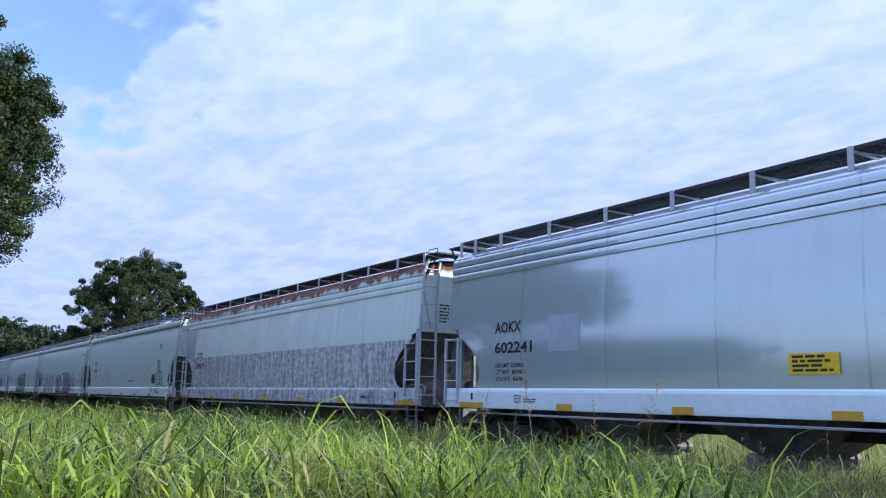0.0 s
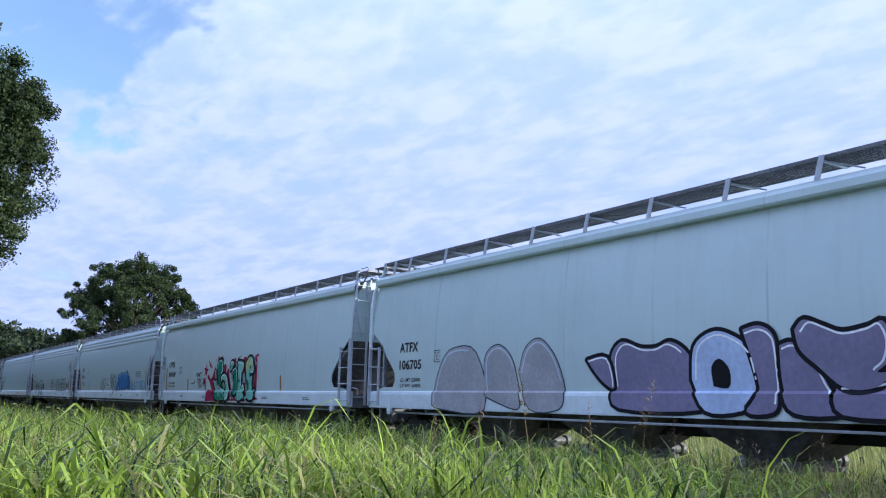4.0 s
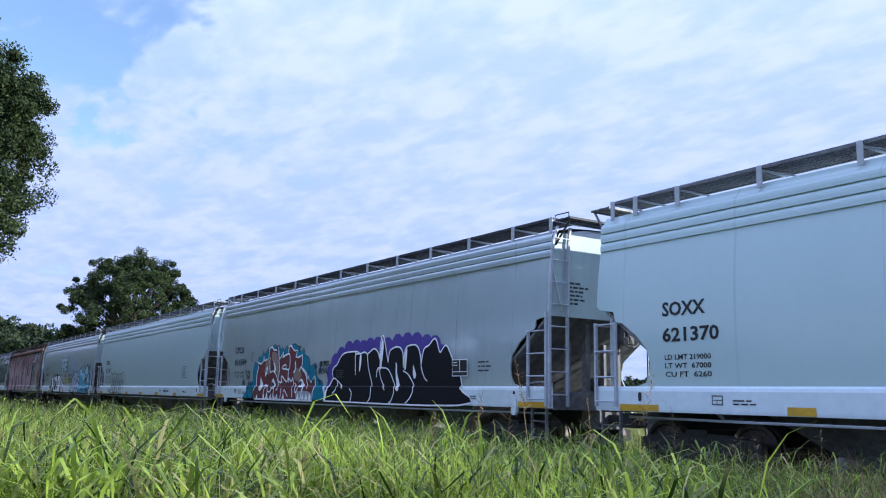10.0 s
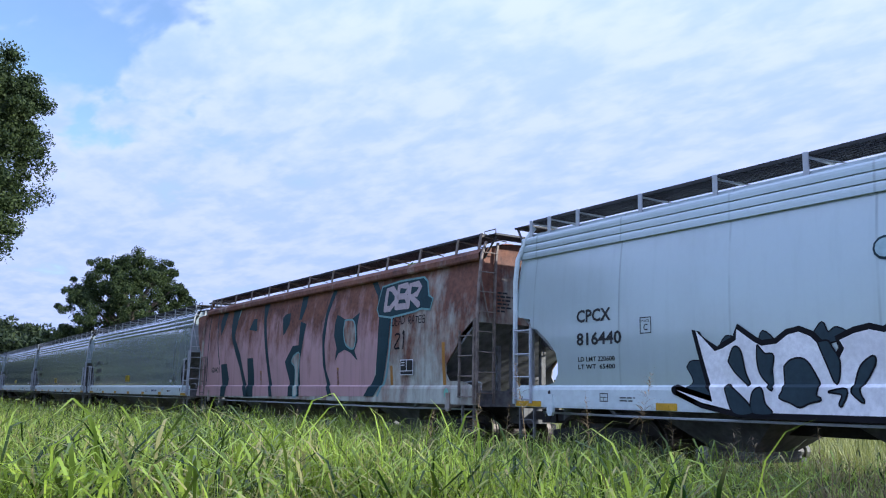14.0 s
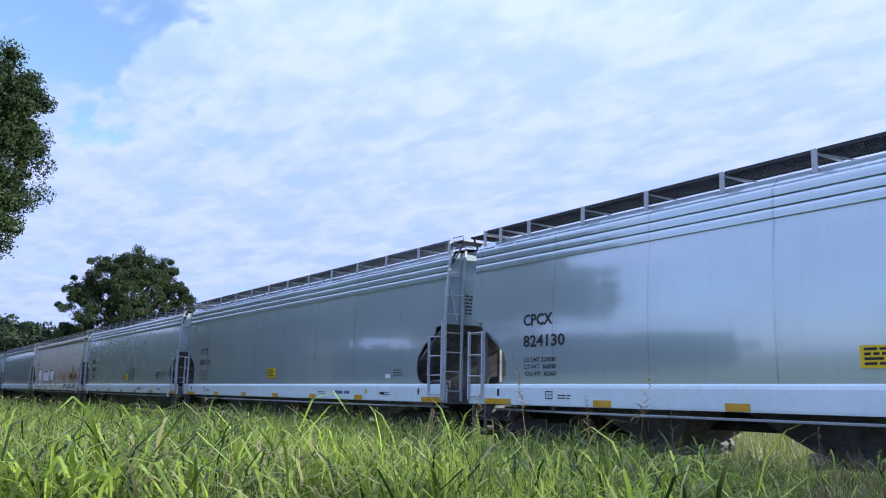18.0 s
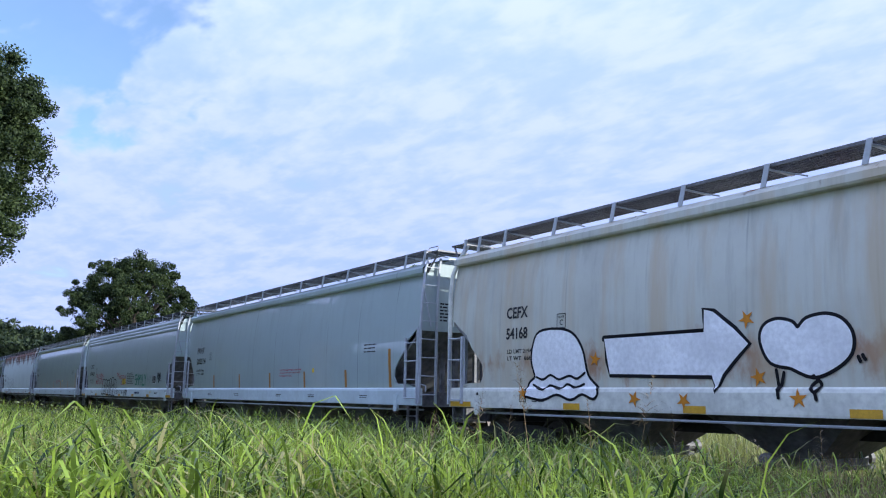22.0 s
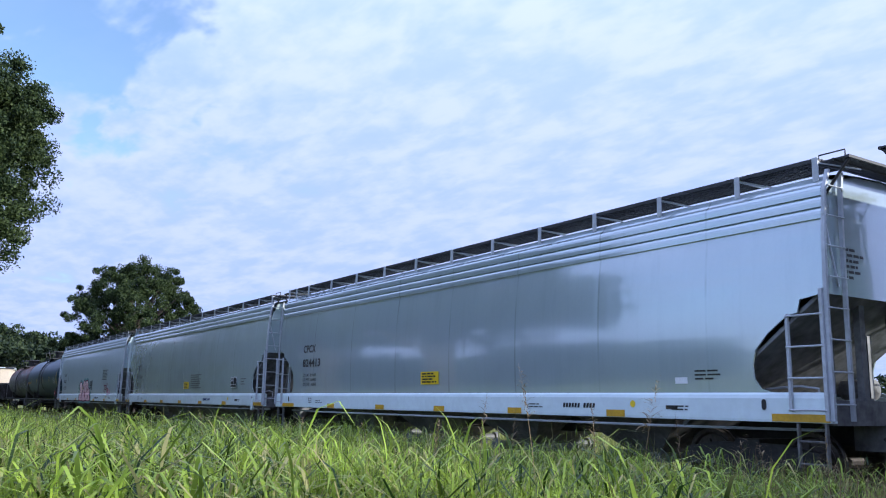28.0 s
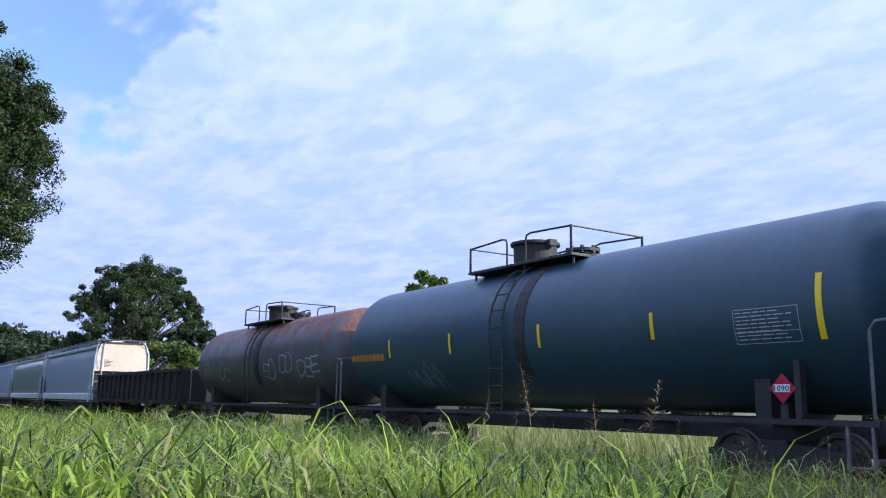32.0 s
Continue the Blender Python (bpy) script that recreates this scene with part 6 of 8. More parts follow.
    # lighter clouds of spray inside the letters
    blob(C8, [(-4.2, 2.55), (-3.81, 2.47), (-3.63, 1.97), (-3.72, 1.78), (-3.96, 2.18), (-4.22, 2.29)], S["tan"], 5, name="graffiti_shade")
    blob(C8, [(-4.66, 2.31), (-4.4, 2.3), (-4.35, 1.89), (-4.57, 1.84), (-4.75, 2.1)], S["tan"], 5, name="graffiti_shade")
    blob(C8, [(-2.48, 1.8), (-2.23, 2.02), (-1.89, 1.83), (-2.02, 1.61), (-2.37, 1.66)], S["tan"], 5, name="graffiti_shade")
    blob(C8, [(-2.16, 1.3), (-1.38, 1.31), (-1.06, 1.21), (-1.09, 1.065), (-2.06, 1.065)], S["dust"], 5, name="graffiti_shade")
    blob(C8, [(-5.31, 2.02), (-4.9, 2.11), (-4.83, 1.69), (-5.11, 1.38), (-5.38, 1.59)], S["maroon"], 5, name="graffiti_shade")
    blob(C8, [(-2.73, 2.55), (-2.45, 2.44), (-2.54, 1.85), (-2.7, 1.92)], S["maroon"], 5, name="graffiti_shade")
    blob(C8, [(-1.89, 1.83), (-1.62, 1.74), (-1.49, 1.39), (-1.73, 1.39)], S["maroon"], 5, name="graffiti_shade")
    blob(C8, [(-3.55, 1.29), (-3.15, 1.34), (-2.77, 1.11), (-3.29, 1.065)], S["maroon"], 5, name="graffiti_shade")
    blob(C8, [(-4.04, 2.26), (-3.82, 2.01), (-3.94, 1.87), (-4.05, 1.94)], W_, 8, name="graffiti_highlight")
    blob(C8, [(-4.75, 1.98), (-4.54, 2.08), (-4.57, 1.89), (-4.71, 1.76)], W_, 8, name="graffiti_highlight")
    blob(C8, [(-5.11, 1.78), (-4.85, 1.4), (-5.14, 1.33)], W_, 8, name="graffiti_highlight")
    blob(C8, [(-4.13, 1.38), (-4.15, 1.6), (-4.01, 1.69), (-3.8, 1.42)], W_, 8, name="graffiti_highlight")
    blob(C8, [(-2.04, 1.43), (-2.02, 1.6), (-1.84, 1.68), (-1.72, 1.58), (-1.62, 1.43)], W_, 8, name="graffiti_highlight")
    blob(C8, [(-2.3, 2.24), (-2.45, 2.05), (-2.44, 1.84), (-2.28, 1.97)], W_, 8, name="graffiti_highlight")
    blob(C8, [(-4.06, 2.23), (-3.95, 2.03), (-4, 1.94), (-4.07, 1.98)], S["slate"], 10, name="graffiti_shade")
    blob(C8, [(-4.72, 1.95), (-4.61, 2.02), (-4.64, 1.87)], S["slate"], 10, name="graffiti_shade")
    blob(C8, [(-4.11, 1.43), (-4.13, 1.58), (-3.96, 1.53), (-3.97, 1.44)], S["slate"], 10, name="graffiti_shade")
    blob(C8, [(-2.03, 1.5), (-1.99, 1.59), (-1.83, 1.59), (-1.92, 1.48)], S["slate"], 10, name="graffiti_shade")
    blob(C8, [(-2.37, 2.15), (-2.46, 1.98), (-2.41, 1.9), (-2.33, 2.04)], S["slate"], 10, name="graffiti_shade")
    strokes(C8, [[(-4.36, 2.38), (-4.29, 1.91), (-4.03, 1.94), (-3.79, 1.8), (-3.67, 1.63), (-3.57, 1.4), (-3.66, 1.34)], [(-3.62, 2.26), (-3.53, 1.97), (-3.64, 1.66), (-3.46, 1.57), (-3.31, 1.61)], [(-3.29, 2.35), (-2.79, 2.43), (-2.75, 2), (-3.01, 1.98), (-3.04, 2.11), (-3.28, 2.06), (-3.27, 1.99), (-3.01, 1.98)], [(-2.82, 1.97), (-2.93, 1.59), (-3.34, 1.77), (-3.37, 1.62)], [(-2.78, 1.56), (-2.79, 1.71), (-2.61, 1.6), (-2.48, 1.7), (-2.43, 1.39), (-2.4, 1.14)], [(-2, 1.91), (-1.91, 2.02), (-1.76, 1.93), (-1.55, 1.8), (-1.44, 1.55), (-1.34, 1.39)]], 0.045, W_, 9)
    strokes(C8, [[(-4.95, 1.36), (-4.7, 1.48), (-4.5, 1.46), (-4.65, 1.36), (-4.72, 1.17)], [(-4.41, 1.46), (-4.35, 1.3), (-4.17, 1.28), (-4.02, 1.38), (-3.85, 1.36), (-3.94, 1.065)], [(-3.26, 1.37), (-3.31, 1.065)], [(-3.04, 1.29), (-2.99, 1.34), (-2.74, 1.15)], [(-2.34, 1.55), (-2.2, 1.43), (-2.23, 1.32), (-2.14, 1.27), (-2.02, 1.39)], [(-1.62, 1.41), (-1.73, 1.31), (-1.76, 1.13), (-1.87, 1.065)]], 0.045, W_, 9)
    for x, h in zip([-5.27, -4.67, -4.41, -4.09, -3.8, -3.58, -3.08, -1.99, -1.63, -1.38, -1.14], (0.09, 0.12, 0.2, 0.14, 0.08, 0.13, 0.15, 0.16, 0.12, 0.15, 0.18)):      # white teeth along the lower edge
        outlined(C8, [(x - 0.1, 1.066), (x + 0.1, 1.066), (x + 0.02, 1.10 + h)], W_, None, layer=9, soft=False, name="graffiti_tooth")
    spots(C8, -6.3, 1.12, -5.75, 1.6, 12, 0.02, 0.06, S["slate"], 3, 3)
    spots(C8, -1.6, 1.5, -0.5, 2.2, 14, 0.03, 0.10, S["slate"], 3, 4)
    spots(C8, -4.3, 2.45, -2.0, 2.66, 16, 0.02, 0.06, S["slate"], 2, 5)
    for k, (x, z) in enumerate([(0.06, 1.38), (0.11, 1.79), (0.35, 2.07), (0.7, 2.24), (1.14, 2.39), (1.57, 2.4), (1.95, 2.37), (2.32, 2.42), (2.72, 2.42), (3.24, 2.39), (3.72, 2.45), (4.18, 2.46), (4.61, 2.44), (5.05, 2.37)]):      # the scalloped cloud behind the black letters
        spots(C8, x, z, x + 0.01, z + 0.01, 1, 0.29, 0.29, S["purple"], 1.2 + 0.02 * k, k, "graffiti_scallop")
    for k in range(4):
        spots(C8, 5.40 + 0.28 * k, 2.34 - 0.22 * k, 5.41 + 0.28 * k, 2.35 - 0.22 * k, 1, 0.28, 0.28, S["purple"], 1.6 + 0.02 * k, k, "graffiti_scallop")
    outlined(C8, [(-0.2, 1.065), (-0.1, 1.26), (-0.02, 1.42), (0.25, 1.66), (0.21, 1.84), (0.31, 1.96), (0.51, 2.04), (0.7, 2.23), (0.94, 2.33), (1.39, 2.35), (1.66, 2.34), (1.83, 2.28), (2.05, 2.32), (2.24, 2.27), (2.56, 2.39), (2.79, 2.28), (2.87, 2.12), (2.93, 2.56), (3.01, 2.71), (3.17, 2.38), (3.31, 2.03), (3.39, 2.29), (3.6, 2.38), (3.84, 2.38), (4.0, 2.24), (4.05, 1.87), (4.15, 2.33), (4.41, 2.41), (4.66, 2.38), (4.8, 2.17), (4.86, 1.93), (4.98, 2.29), (5.2, 2.38), (5.45, 2.52), (5.65, 2.2), (5.9, 2.35), (6.15, 2.05), (6.4, 1.8), (6.5, 1.4), (6.45, 1.066)], K, W_, 0.075, 5, True, None, "black graffiti letters with white outline")
    strokes(C8, [[(-0.16, 1.065), (-0, 1.38), (0.25, 1.66), (0.53, 1.61), (0.9, 1.4)], [(0.53, 1.58), (0.53, 1.38), (0.33, 1.26)], [(1.57, 2.33), (1.58, 1.76)], [(1.61, 2.3), (1.91, 2.3)], [(2.24, 2.27), (2.31, 1.91), (2.5, 1.49), (2.5, 1.18), (2.37, 1.065)]], 0.035, W_, 8)
    strokes(C8, [[(1.35, 1.38), (1.47, 1.27), (1.41, 1.065)], [(2.86, 1.9), (2.99, 1.59), (3.22, 1.37)], [(2.73, 1.7), (2.8, 1.9), (3.08, 1.91), (3.37, 1.84), (3.69, 1.39), (3.56, 1.1), (3.47, 1.065)], [(4.05, 1.82), (4.31, 1.72), (4.58, 1.4), (4.43, 1.17), (4.25, 1.065)], [(4.86, 1.93), (4.99, 1.67), (5.12, 1.58)]], 0.035, W_, 8)
    blob(C8, [(2.89, 1.9), (2.92, 2.31), (3.01, 2.66), (3.08, 2.4), (2.98, 1.9)], W_, 9, name="graffiti_highlight")
    blob(C8, [(1.79, 1.92), (1.83, 2.25), (1.91, 2.26), (1.91, 2.03), (1.82, 1.84)], W_, 9, name="graffiti_highlight")
    blob(C8, [(3.7, 2.03), (3.76, 1.99), (3.77, 1.78), (3.92, 1.39), (3.78, 1.37), (3.7, 1.68)], W_, 9, name="graffiti_highlight")
    blob(C8, [(4.52, 1.97), (4.58, 1.86), (4.65, 1.72), (4.56, 1.63), (4.5, 1.77)], W_, 9, name="graffiti_highlight")
    blob(C8, [(4.1, 1.87), (4.14, 2.25), (4.24, 2.34), (4.18, 1.87)], W_, 9, name="graffiti_highlight")
    blob(C8, [(-0.18, 1.26), (-0.02, 1.38), (-0.1, 1.065), (-0.2, 1.065)], W_, 9, name="graffiti_highlight")
    brush(C8, "STINK", -6.55, 1.84, -6.12, 1.97, 0.022, K, 2, 2, 0.2)
    brush(C8, "TEAM", -6.5, 1.68, -6.15, 1.80, 0.022, K, 2, 3, 0.2)
    brush(C8, "BHB", -6.85, 1.50, -6.6, 1.66, 0.025, K, 2, 4, 0.2)
    brush(C8, "FOF", -7.5, 1.22, -7.25, 1.34, 0.02, K, 2, 5, 0.2)
    brush(C8, "TOMEK", -0.55, 2.02, 0.0, 2.15, 0.025, K, 6, 3, 0.2)
    brush(C8, "OVAL", -0.5, 1.82, -0.05, 1.96, 0.025, K, 6, 4, 0.2)
    loops(C9, -6.6, 1.10, -3.6, 2.18, 7, 0.035, K, 3, label="black outlined graffiti letters")
    # white, blue and black pieces
    # a spiky white word: one jagged body with black edges and dark hollows
    outlined(C10, [(-5.14, 1.74), (-5.04, 1.83), (-4.78, 1.78), (-4.63, 1.48), (-4.64, 1.23), (-5.16, 1.34), (-5.03, 1.52)], S["slate"], K, 0.04, 1, True, name="graffiti_shade")
    outlined(C10, [(-4.57, 1.92), (-4.39, 2.18), (-4.2, 2.12), (-4.34, 2.02)], S["slate"], K, 0.04, 1, True, name="graffiti_shade")
    outlined(C10, [(-3.83, 2.02), (-3.74, 2.23), (-3.55, 2.06)], S["slate"], K, 0.04, 1, True, name="graffiti_shade")
    outlined(C10, [(-2.96, 2.13), (-2.81, 2.3), (-2.73, 2.16), (-2.61, 2.22), (-2.46, 2.13), (-2.7, 2.03)], S["slate"], K, 0.04, 1, True, name="graffiti_shade")
    outlined(C10, [(-5.35, 1.39), (-4.64, 1.21), (-4.71, 1.48), (-4.94, 2.3), (-4.59, 1.97), (-4.44, 2.01), (-4.2, 2.12), (-4.18, 2.28), (-3.89, 2.08), (-3.77, 2.02), (-3.52, 2.04), (-3.33, 2.16), (-3.16, 2.19), (-2.99, 2.12), (-2.87, 2.0), (-2.73, 1.7), (-2.65, 1.52), (-2.61, 1.77), (-2.51, 1.94), (-2.57, 2.05), (-2.36, 2.13), (-2.15, 2.17), (-1.95, 2.12), (-1.83, 2.23), (-1.49, 1.96), (-1.12, 2.12), (-0.93, 1.8), (-0.58, 1.61), (-0.11, 1.58), (-0.39, 1.38), (-0.08, 1.06), (-1.58, 1.07), (-4.15, 1.07), (-4.85, 1.2)], W_, K, 0.17, 3, False, None, "white jagged graffiti word with heavy black edges")
    outlined(C10, [(-4.34, 1.81), (-4.24, 2.01), (-4.13, 1.95), (-4.07, 1.64), (-4, 1.46), (-4.22, 1.64)], S["slate"], K, 0.05, 6, True, name="graffiti_shade")
    outlined(C10, [(-3.83, 2.02), (-3.72, 1.9), (-3.58, 1.86), (-3.68, 1.48), (-3.59, 1.4), (-3.79, 1.6), (-3.84, 1.8)], S["slate"], K, 0.05, 6, True, name="graffiti_shade")
    outlined(C10, [(-3.41, 1.71), (-3.32, 1.79), (-3.18, 1.82), (-3.06, 1.77), (-2.95, 1.59), (-2.9, 1.46), (-2.93, 1.32), (-2.86, 1.27), (-3.02, 1.23), (-3.18, 1.17), (-3.32, 1.23), (-3.48, 1.29), (-3.42, 1.4)], S["slate"], K, 0.05, 6, True, name="graffiti_shade")
    outlined(C10, [(-2.87, 2.03), (-2.74, 2.04), (-2.69, 1.96), (-2.59, 1.77), (-2.65, 1.48), (-2.76, 1.74)], S["slate"], K, 0.05, 6, True, name="graffiti_shade")
    outlined(C10, [(-4.39, 1.39), (-4.37, 1.46), (-4.24, 1.39), (-4.01, 1.19), (-3.95, 1.065), (-4.26, 1.065)], S["slate"], K, 0.05, 6, True, name="graffiti_shade")
    outlined(C10, [(-3.96, 1.19), (-3.91, 1.36), (-3.78, 1.41), (-3.73, 1.2), (-3.62, 1.065), (-3.93, 1.065)], S["slate"], K, 0.05, 6, True, name="graffiti_shade")
    outlined(C10, [(-2.41, 1.4), (-2.3, 1.69), (-2.13, 1.82), (-2.11, 1.74), (-2.2, 1.58), (-2.32, 1.4), (-2.26, 1.24), (-2.4, 1.35)], S["slate"], K, 0.05, 6, True, name="graffiti_shade")
    outlined(C10, [(-2.73, 1.37), (-2.49, 1.4), (-2.56, 1.21), (-2.59, 1.21), (-2.55, 1.34)], S["slate"], K, 0.05, 6, True, name="graffiti_shade")
    outlined(C10, [(-1.69, 2.03), (-1.43, 1.85), (-1.25, 1.29), (-1.45, 1.44)], S["slate"], K, 0.05, 6, True, name="graffiti_shade")
    outlined(C10, [(-1.06, 1.95), (-0.81, 1.58), (-0.52, 1.16), (-0.76, 1.3)], S["slate"], K, 0.05, 6, True, name="graffiti_shade")
    outlined(C10, [(-1.3, 1.15), (-1.13, 1.3), (-0.93, 1.065), (-1.23, 1.065)], S["slate"], K, 0.05, 6, True, name="graffiti_shade")
    piece(C10, "TIRE", -2.0, 2.36, 0.75, 3.38, 0.25, S["faded_mint"], S["slate"], 0.035, 5, overlap=0.42, soft=False, wild=0.06, label="faded mint block letters with dark edges")
    brush(C10, "LMH", 0.0, 1.95, 0.45, 2.2, 0.03, K, 2, 3, 0.3, overlap=0.4)
    outlined(C10, [(2.17, 1.16), (2.21, 1.44), (2.54, 1.67), (2.75, 1.88), (2.96, 2.02), (3.31, 2.1), (3.43, 2.38), (3.68, 2.32), (3.85, 2.37), (4.05, 2.2), (4.17, 2.33), (4.35, 2.28), (4.21, 1.79), (4.4, 1.73), (4.33, 1.91), (4.56, 2.02), (4.81, 1.94), (4.91, 1.73), (4.79, 1.63), (4.97, 1.49), (5.01, 1.31), (4.86, 1.13), (4.64, 1.065), (4.31, 1.16), (3.99, 1.3), (3.85, 1.15), (3.65, 1.065), (3.29, 1.11), (2.9, 1.065), (2.68, 1.17)], S["pale"], K, 0.09, 2, True, None, "pale tangled graffiti letters with black outline")
    strokes(C10, [[(3.09, 2.03), (2.99, 1.69), (2.9, 1.32)], [(3.3, 1.93), (3.29, 1.32), (3.55, 1.15)], [(3.64, 2.28), (3.51, 1.8), (3.67, 1.32)], [(3.89, 2.25), (3.88, 1.74), (4.27, 1.33), (4.54, 1.24)], [(4.21, 1.79), (4.54, 1.35), (4.77, 1.33), (4.84, 1.51)], [(2.32, 1.42), (2.78, 1.44), (3.01, 1.2)], [(3.39, 2.29), (3.43, 1.93), (3.68, 1.86)], [(2.89, 1.94), (2.59, 1.63), (2.81, 1.54)], [(4.4, 1.72), (4.82, 1.72)], [(4.48, 1.85), (4.71, 1.79)]], 0.05, K, 5)
    strokes(C10, [[(2.78, 1.82), (2.75, 2.19), (2.88, 2.49)], [(3.43, 2.41), (3.48, 2.05)]], 0.06, S["slate"], 1)
    outlined(C10, [(2.82, 1.81), (2.8, 2.19), (2.9, 2.46), (3.39, 2.41), (3.43, 2.07), (3.09, 2.03)], S["slate_blue"], None, layer=0, name="graffiti_shade")
    # a blue bubble piece with two domes
    outlined(C10, [(5.03, 1.065), (4.91, 1.67), (4.87, 2.18), (4.92, 2.39), (5.14, 2.53), (5.41, 2.56), (5.67, 2.48), (5.89, 2.33), (6.06, 2.27), (6.34, 2.25), (6.55, 2.28), (6.58, 2.47), (6.73, 2.6), (7.04, 2.69), (7.27, 2.68), (7.48, 2.59), (7.62, 2.38), (7.73, 2.26), (7.92, 2.19), (8.05, 2.1), (8.1, 1.64), (8.2, 1.43), (8.16, 1.065)], S["slate_blue"], K, 0.09, 1, True, None, "slate blue bubble graffiti with black edge", "graffiti_shape")
    outlined(C10, [(5.09, 2.09), (5.14, 2.32), (5.41, 2.46), (5.72, 2.41), (5.86, 2.19), (5.72, 2.12), (5.32, 2.09)], S["faded_sky"], S["sky"], 0.07, 3, name="graffiti_highlight")
    outlined(C10, [(6.73, 2.23), (6.81, 2.45), (7.11, 2.58), (7.41, 2.51), (7.59, 2.32), (7.53, 2.23), (7.04, 2.23)], S["faded_sky"], S["sky"], 0.07, 4, name="graffiti_highlight")
    outlined(C10, [(6.17, 1.9), (6.12, 2.11), (6.34, 2.22), (6.57, 2.14), (6.66, 1.93), (6.33, 1.86)], S["faded_sky"], S["sky"], 0.07, 5, name="graffiti_highlight")
    outlined(C10, [(7.46, 1.84), (7.63, 1.95), (7.82, 1.91), (7.87, 1.75), (7.7, 1.67), (7.51, 1.72)], S["faded_sky"], S["sky"], 0.07, 6, name="graffiti_highlight")
    outlined(C10, [(7.63, 1.43), (7.79, 1.52), (8.04, 1.45), (8.01, 1.29), (7.7, 1.29)], S["faded_sky"], S["sky"], 0.07, 7, name="graffiti_highlight")
    strokes(C10, [[(5.05, 1.89), (5.11, 1.67)], [(5.44, 2.1), (5.5, 1.77), (5.42, 1.34)], [(5.71, 1.66), (5.79, 1.98), (6.06, 2.06), (6.16, 1.76), (5.93, 1.55), (5.75, 1.88)], [(6.33, 1.86), (6.26, 1.34)], [(6.44, 1.86), (6.55, 1.65), (6.79, 1.34)], [(7.44, 2.19), (7.38, 1.74), (7.52, 1.35)], [(7.95, 2.1), (7.98, 1.73), (8.09, 1.35)]], 0.05, S["sky"], 8)
    strokes(C10, [[(6.91, 2.16), (6.96, 1.75)], [(7.18, 2.19), (7.08, 1.85)], [(6.21, 1.34), (6.4, 1.65), (6.54, 1.34)], [(5.45, 1.34), (5.8, 1.44), (6.13, 1.34)], [(6.83, 1.34), (7.01, 1.6), (7.35, 1.35)], [(7.51, 2.12), (7.81, 2.13), (7.88, 1.98)], [(5.93, 2.3), (6.06, 2.14), (6.22, 2.23)]], 0.05, S["faded_sky"], 8)
    strokes(C10, [[(5.2, 2.14), (5.45, 2.2), (5.75, 2.16)], [(5.2, 2.24), (5.45, 2.32), (5.72, 2.28)], [(6.8, 2.29), (7.1, 2.36), (7.5, 2.3)], [(6.86, 2.4), (7.12, 2.48), (7.42, 2.42)], [(6.22, 1.98), (6.4, 2.05), (6.58, 1.99)]], 0.03, S["slate_blue"], 9, name="graffiti_line")
    strokes(C10, [[(5.2, 1.9), (5.16, 1.55), (5.3, 1.40)], [(5.62, 2.02), (5.6, 1.7), (5.68, 1.44)], [(6.02, 1.80), (6.08, 1.6), (5.98, 1.42)], [(6.62, 1.84), (6.72, 1.66), (6.84, 1.5)], [(7.3, 2.15), (7.28, 1.9), (7.3, 1.62)], [(7.62, 1.62), (7.8, 1.58), (7.94, 1.64)], [(8.1, 2.05), (8.16, 1.7), (8.24, 1.42)], [(5.15, 1.22), (5.6, 1.26), (5.98, 1.2)], [(6.85, 1.2), (7.1, 1.26), (7.42, 1.2)]], 0.06, S["cyan"], 8, name="graffiti_streak")
    brush(C10, "DUSTY", 6.05, 1.14, 6.75, 1.30, 0.025, K, 17, 4, 0.15)
    brush(C10, "FREE", 7.5, 1.16, 8.05, 1.32, 0.025, K, 17, 5, 0.15)
    marker(C10, "painted_fade", 5.0, 1.30, 8.15, 1.42, S["sky"], 16)
    notice(C10, 6.92, 1.64)
    brush(C10, "VINER", 5.75, 2.52, 6.5, 2.74, 0.024, S["slate"], 2, 4, 0.2)
    brush(C10, "WISKE", 7.75, 2.38, 8.4, 2.70, 0.026, S["slate"], 2, 6, 0.25)
    brush(C10, "LUSA E", 1.2, 2.50, 4.4, 3.05, 0.10, S["haze"], 1, 8, 0.25, overlap=0.2)
    # the pink car
    outlined(C11, [(-9.54, 1.065), (-9.13, 1.91), (-8.96, 2.29), (-9.76, 3.1), (-10.43, 4.17), (-8.54, 4.28), (-3.8, 4.31), (0.29, 4.31), (2.47, 4.31), (4.09, 4.2), (4.6, 3.74), (4.82, 2.92), (4.79, 2.2), (4.61, 1.61), (4.17, 1.18)], S["blush"], None, layer=0, soft=False, label="faded pink sprayed ground of the graffiti", name="graffiti_ground")
    outlined(C11, [(-7.2, 3.29), (-6.93, 3.68), (-6.83, 4.26), (-7.33, 4.22), (-7.45, 3.75)], S["dark_teal"], None, layer=2, soft=False, name="graffiti_stroke")
    outlined(C11, [(-6.29, 4.21), (-5.62, 4.23), (-5.62, 3.63), (-5.73, 3.19), (-5.02, 2.54), (-4.44, 1.68), (-3.99, 1.09), (-4.39, 1.08), (-4.96, 2.03), (-6.04, 3.17), (-6.18, 3.58)], S["dark_teal"], None, layer=2, soft=False, name="graffiti_stroke")
    outlined(C11, [(-6.92, 2.22), (-6.31, 2.23), (-6.04, 1.69), (-6.3, 1.065), (-6.77, 1.065), (-6.73, 1.52)], S["dark_teal"], None, layer=2, soft=False, name="graffiti_stroke")
    outlined(C11, [(-4.37, 3.35), (-4.09, 3.7), (-3.77, 3.71), (-3.63, 3.27)], S["dark_teal"], None, layer=2, soft=False, name="graffiti_stroke")
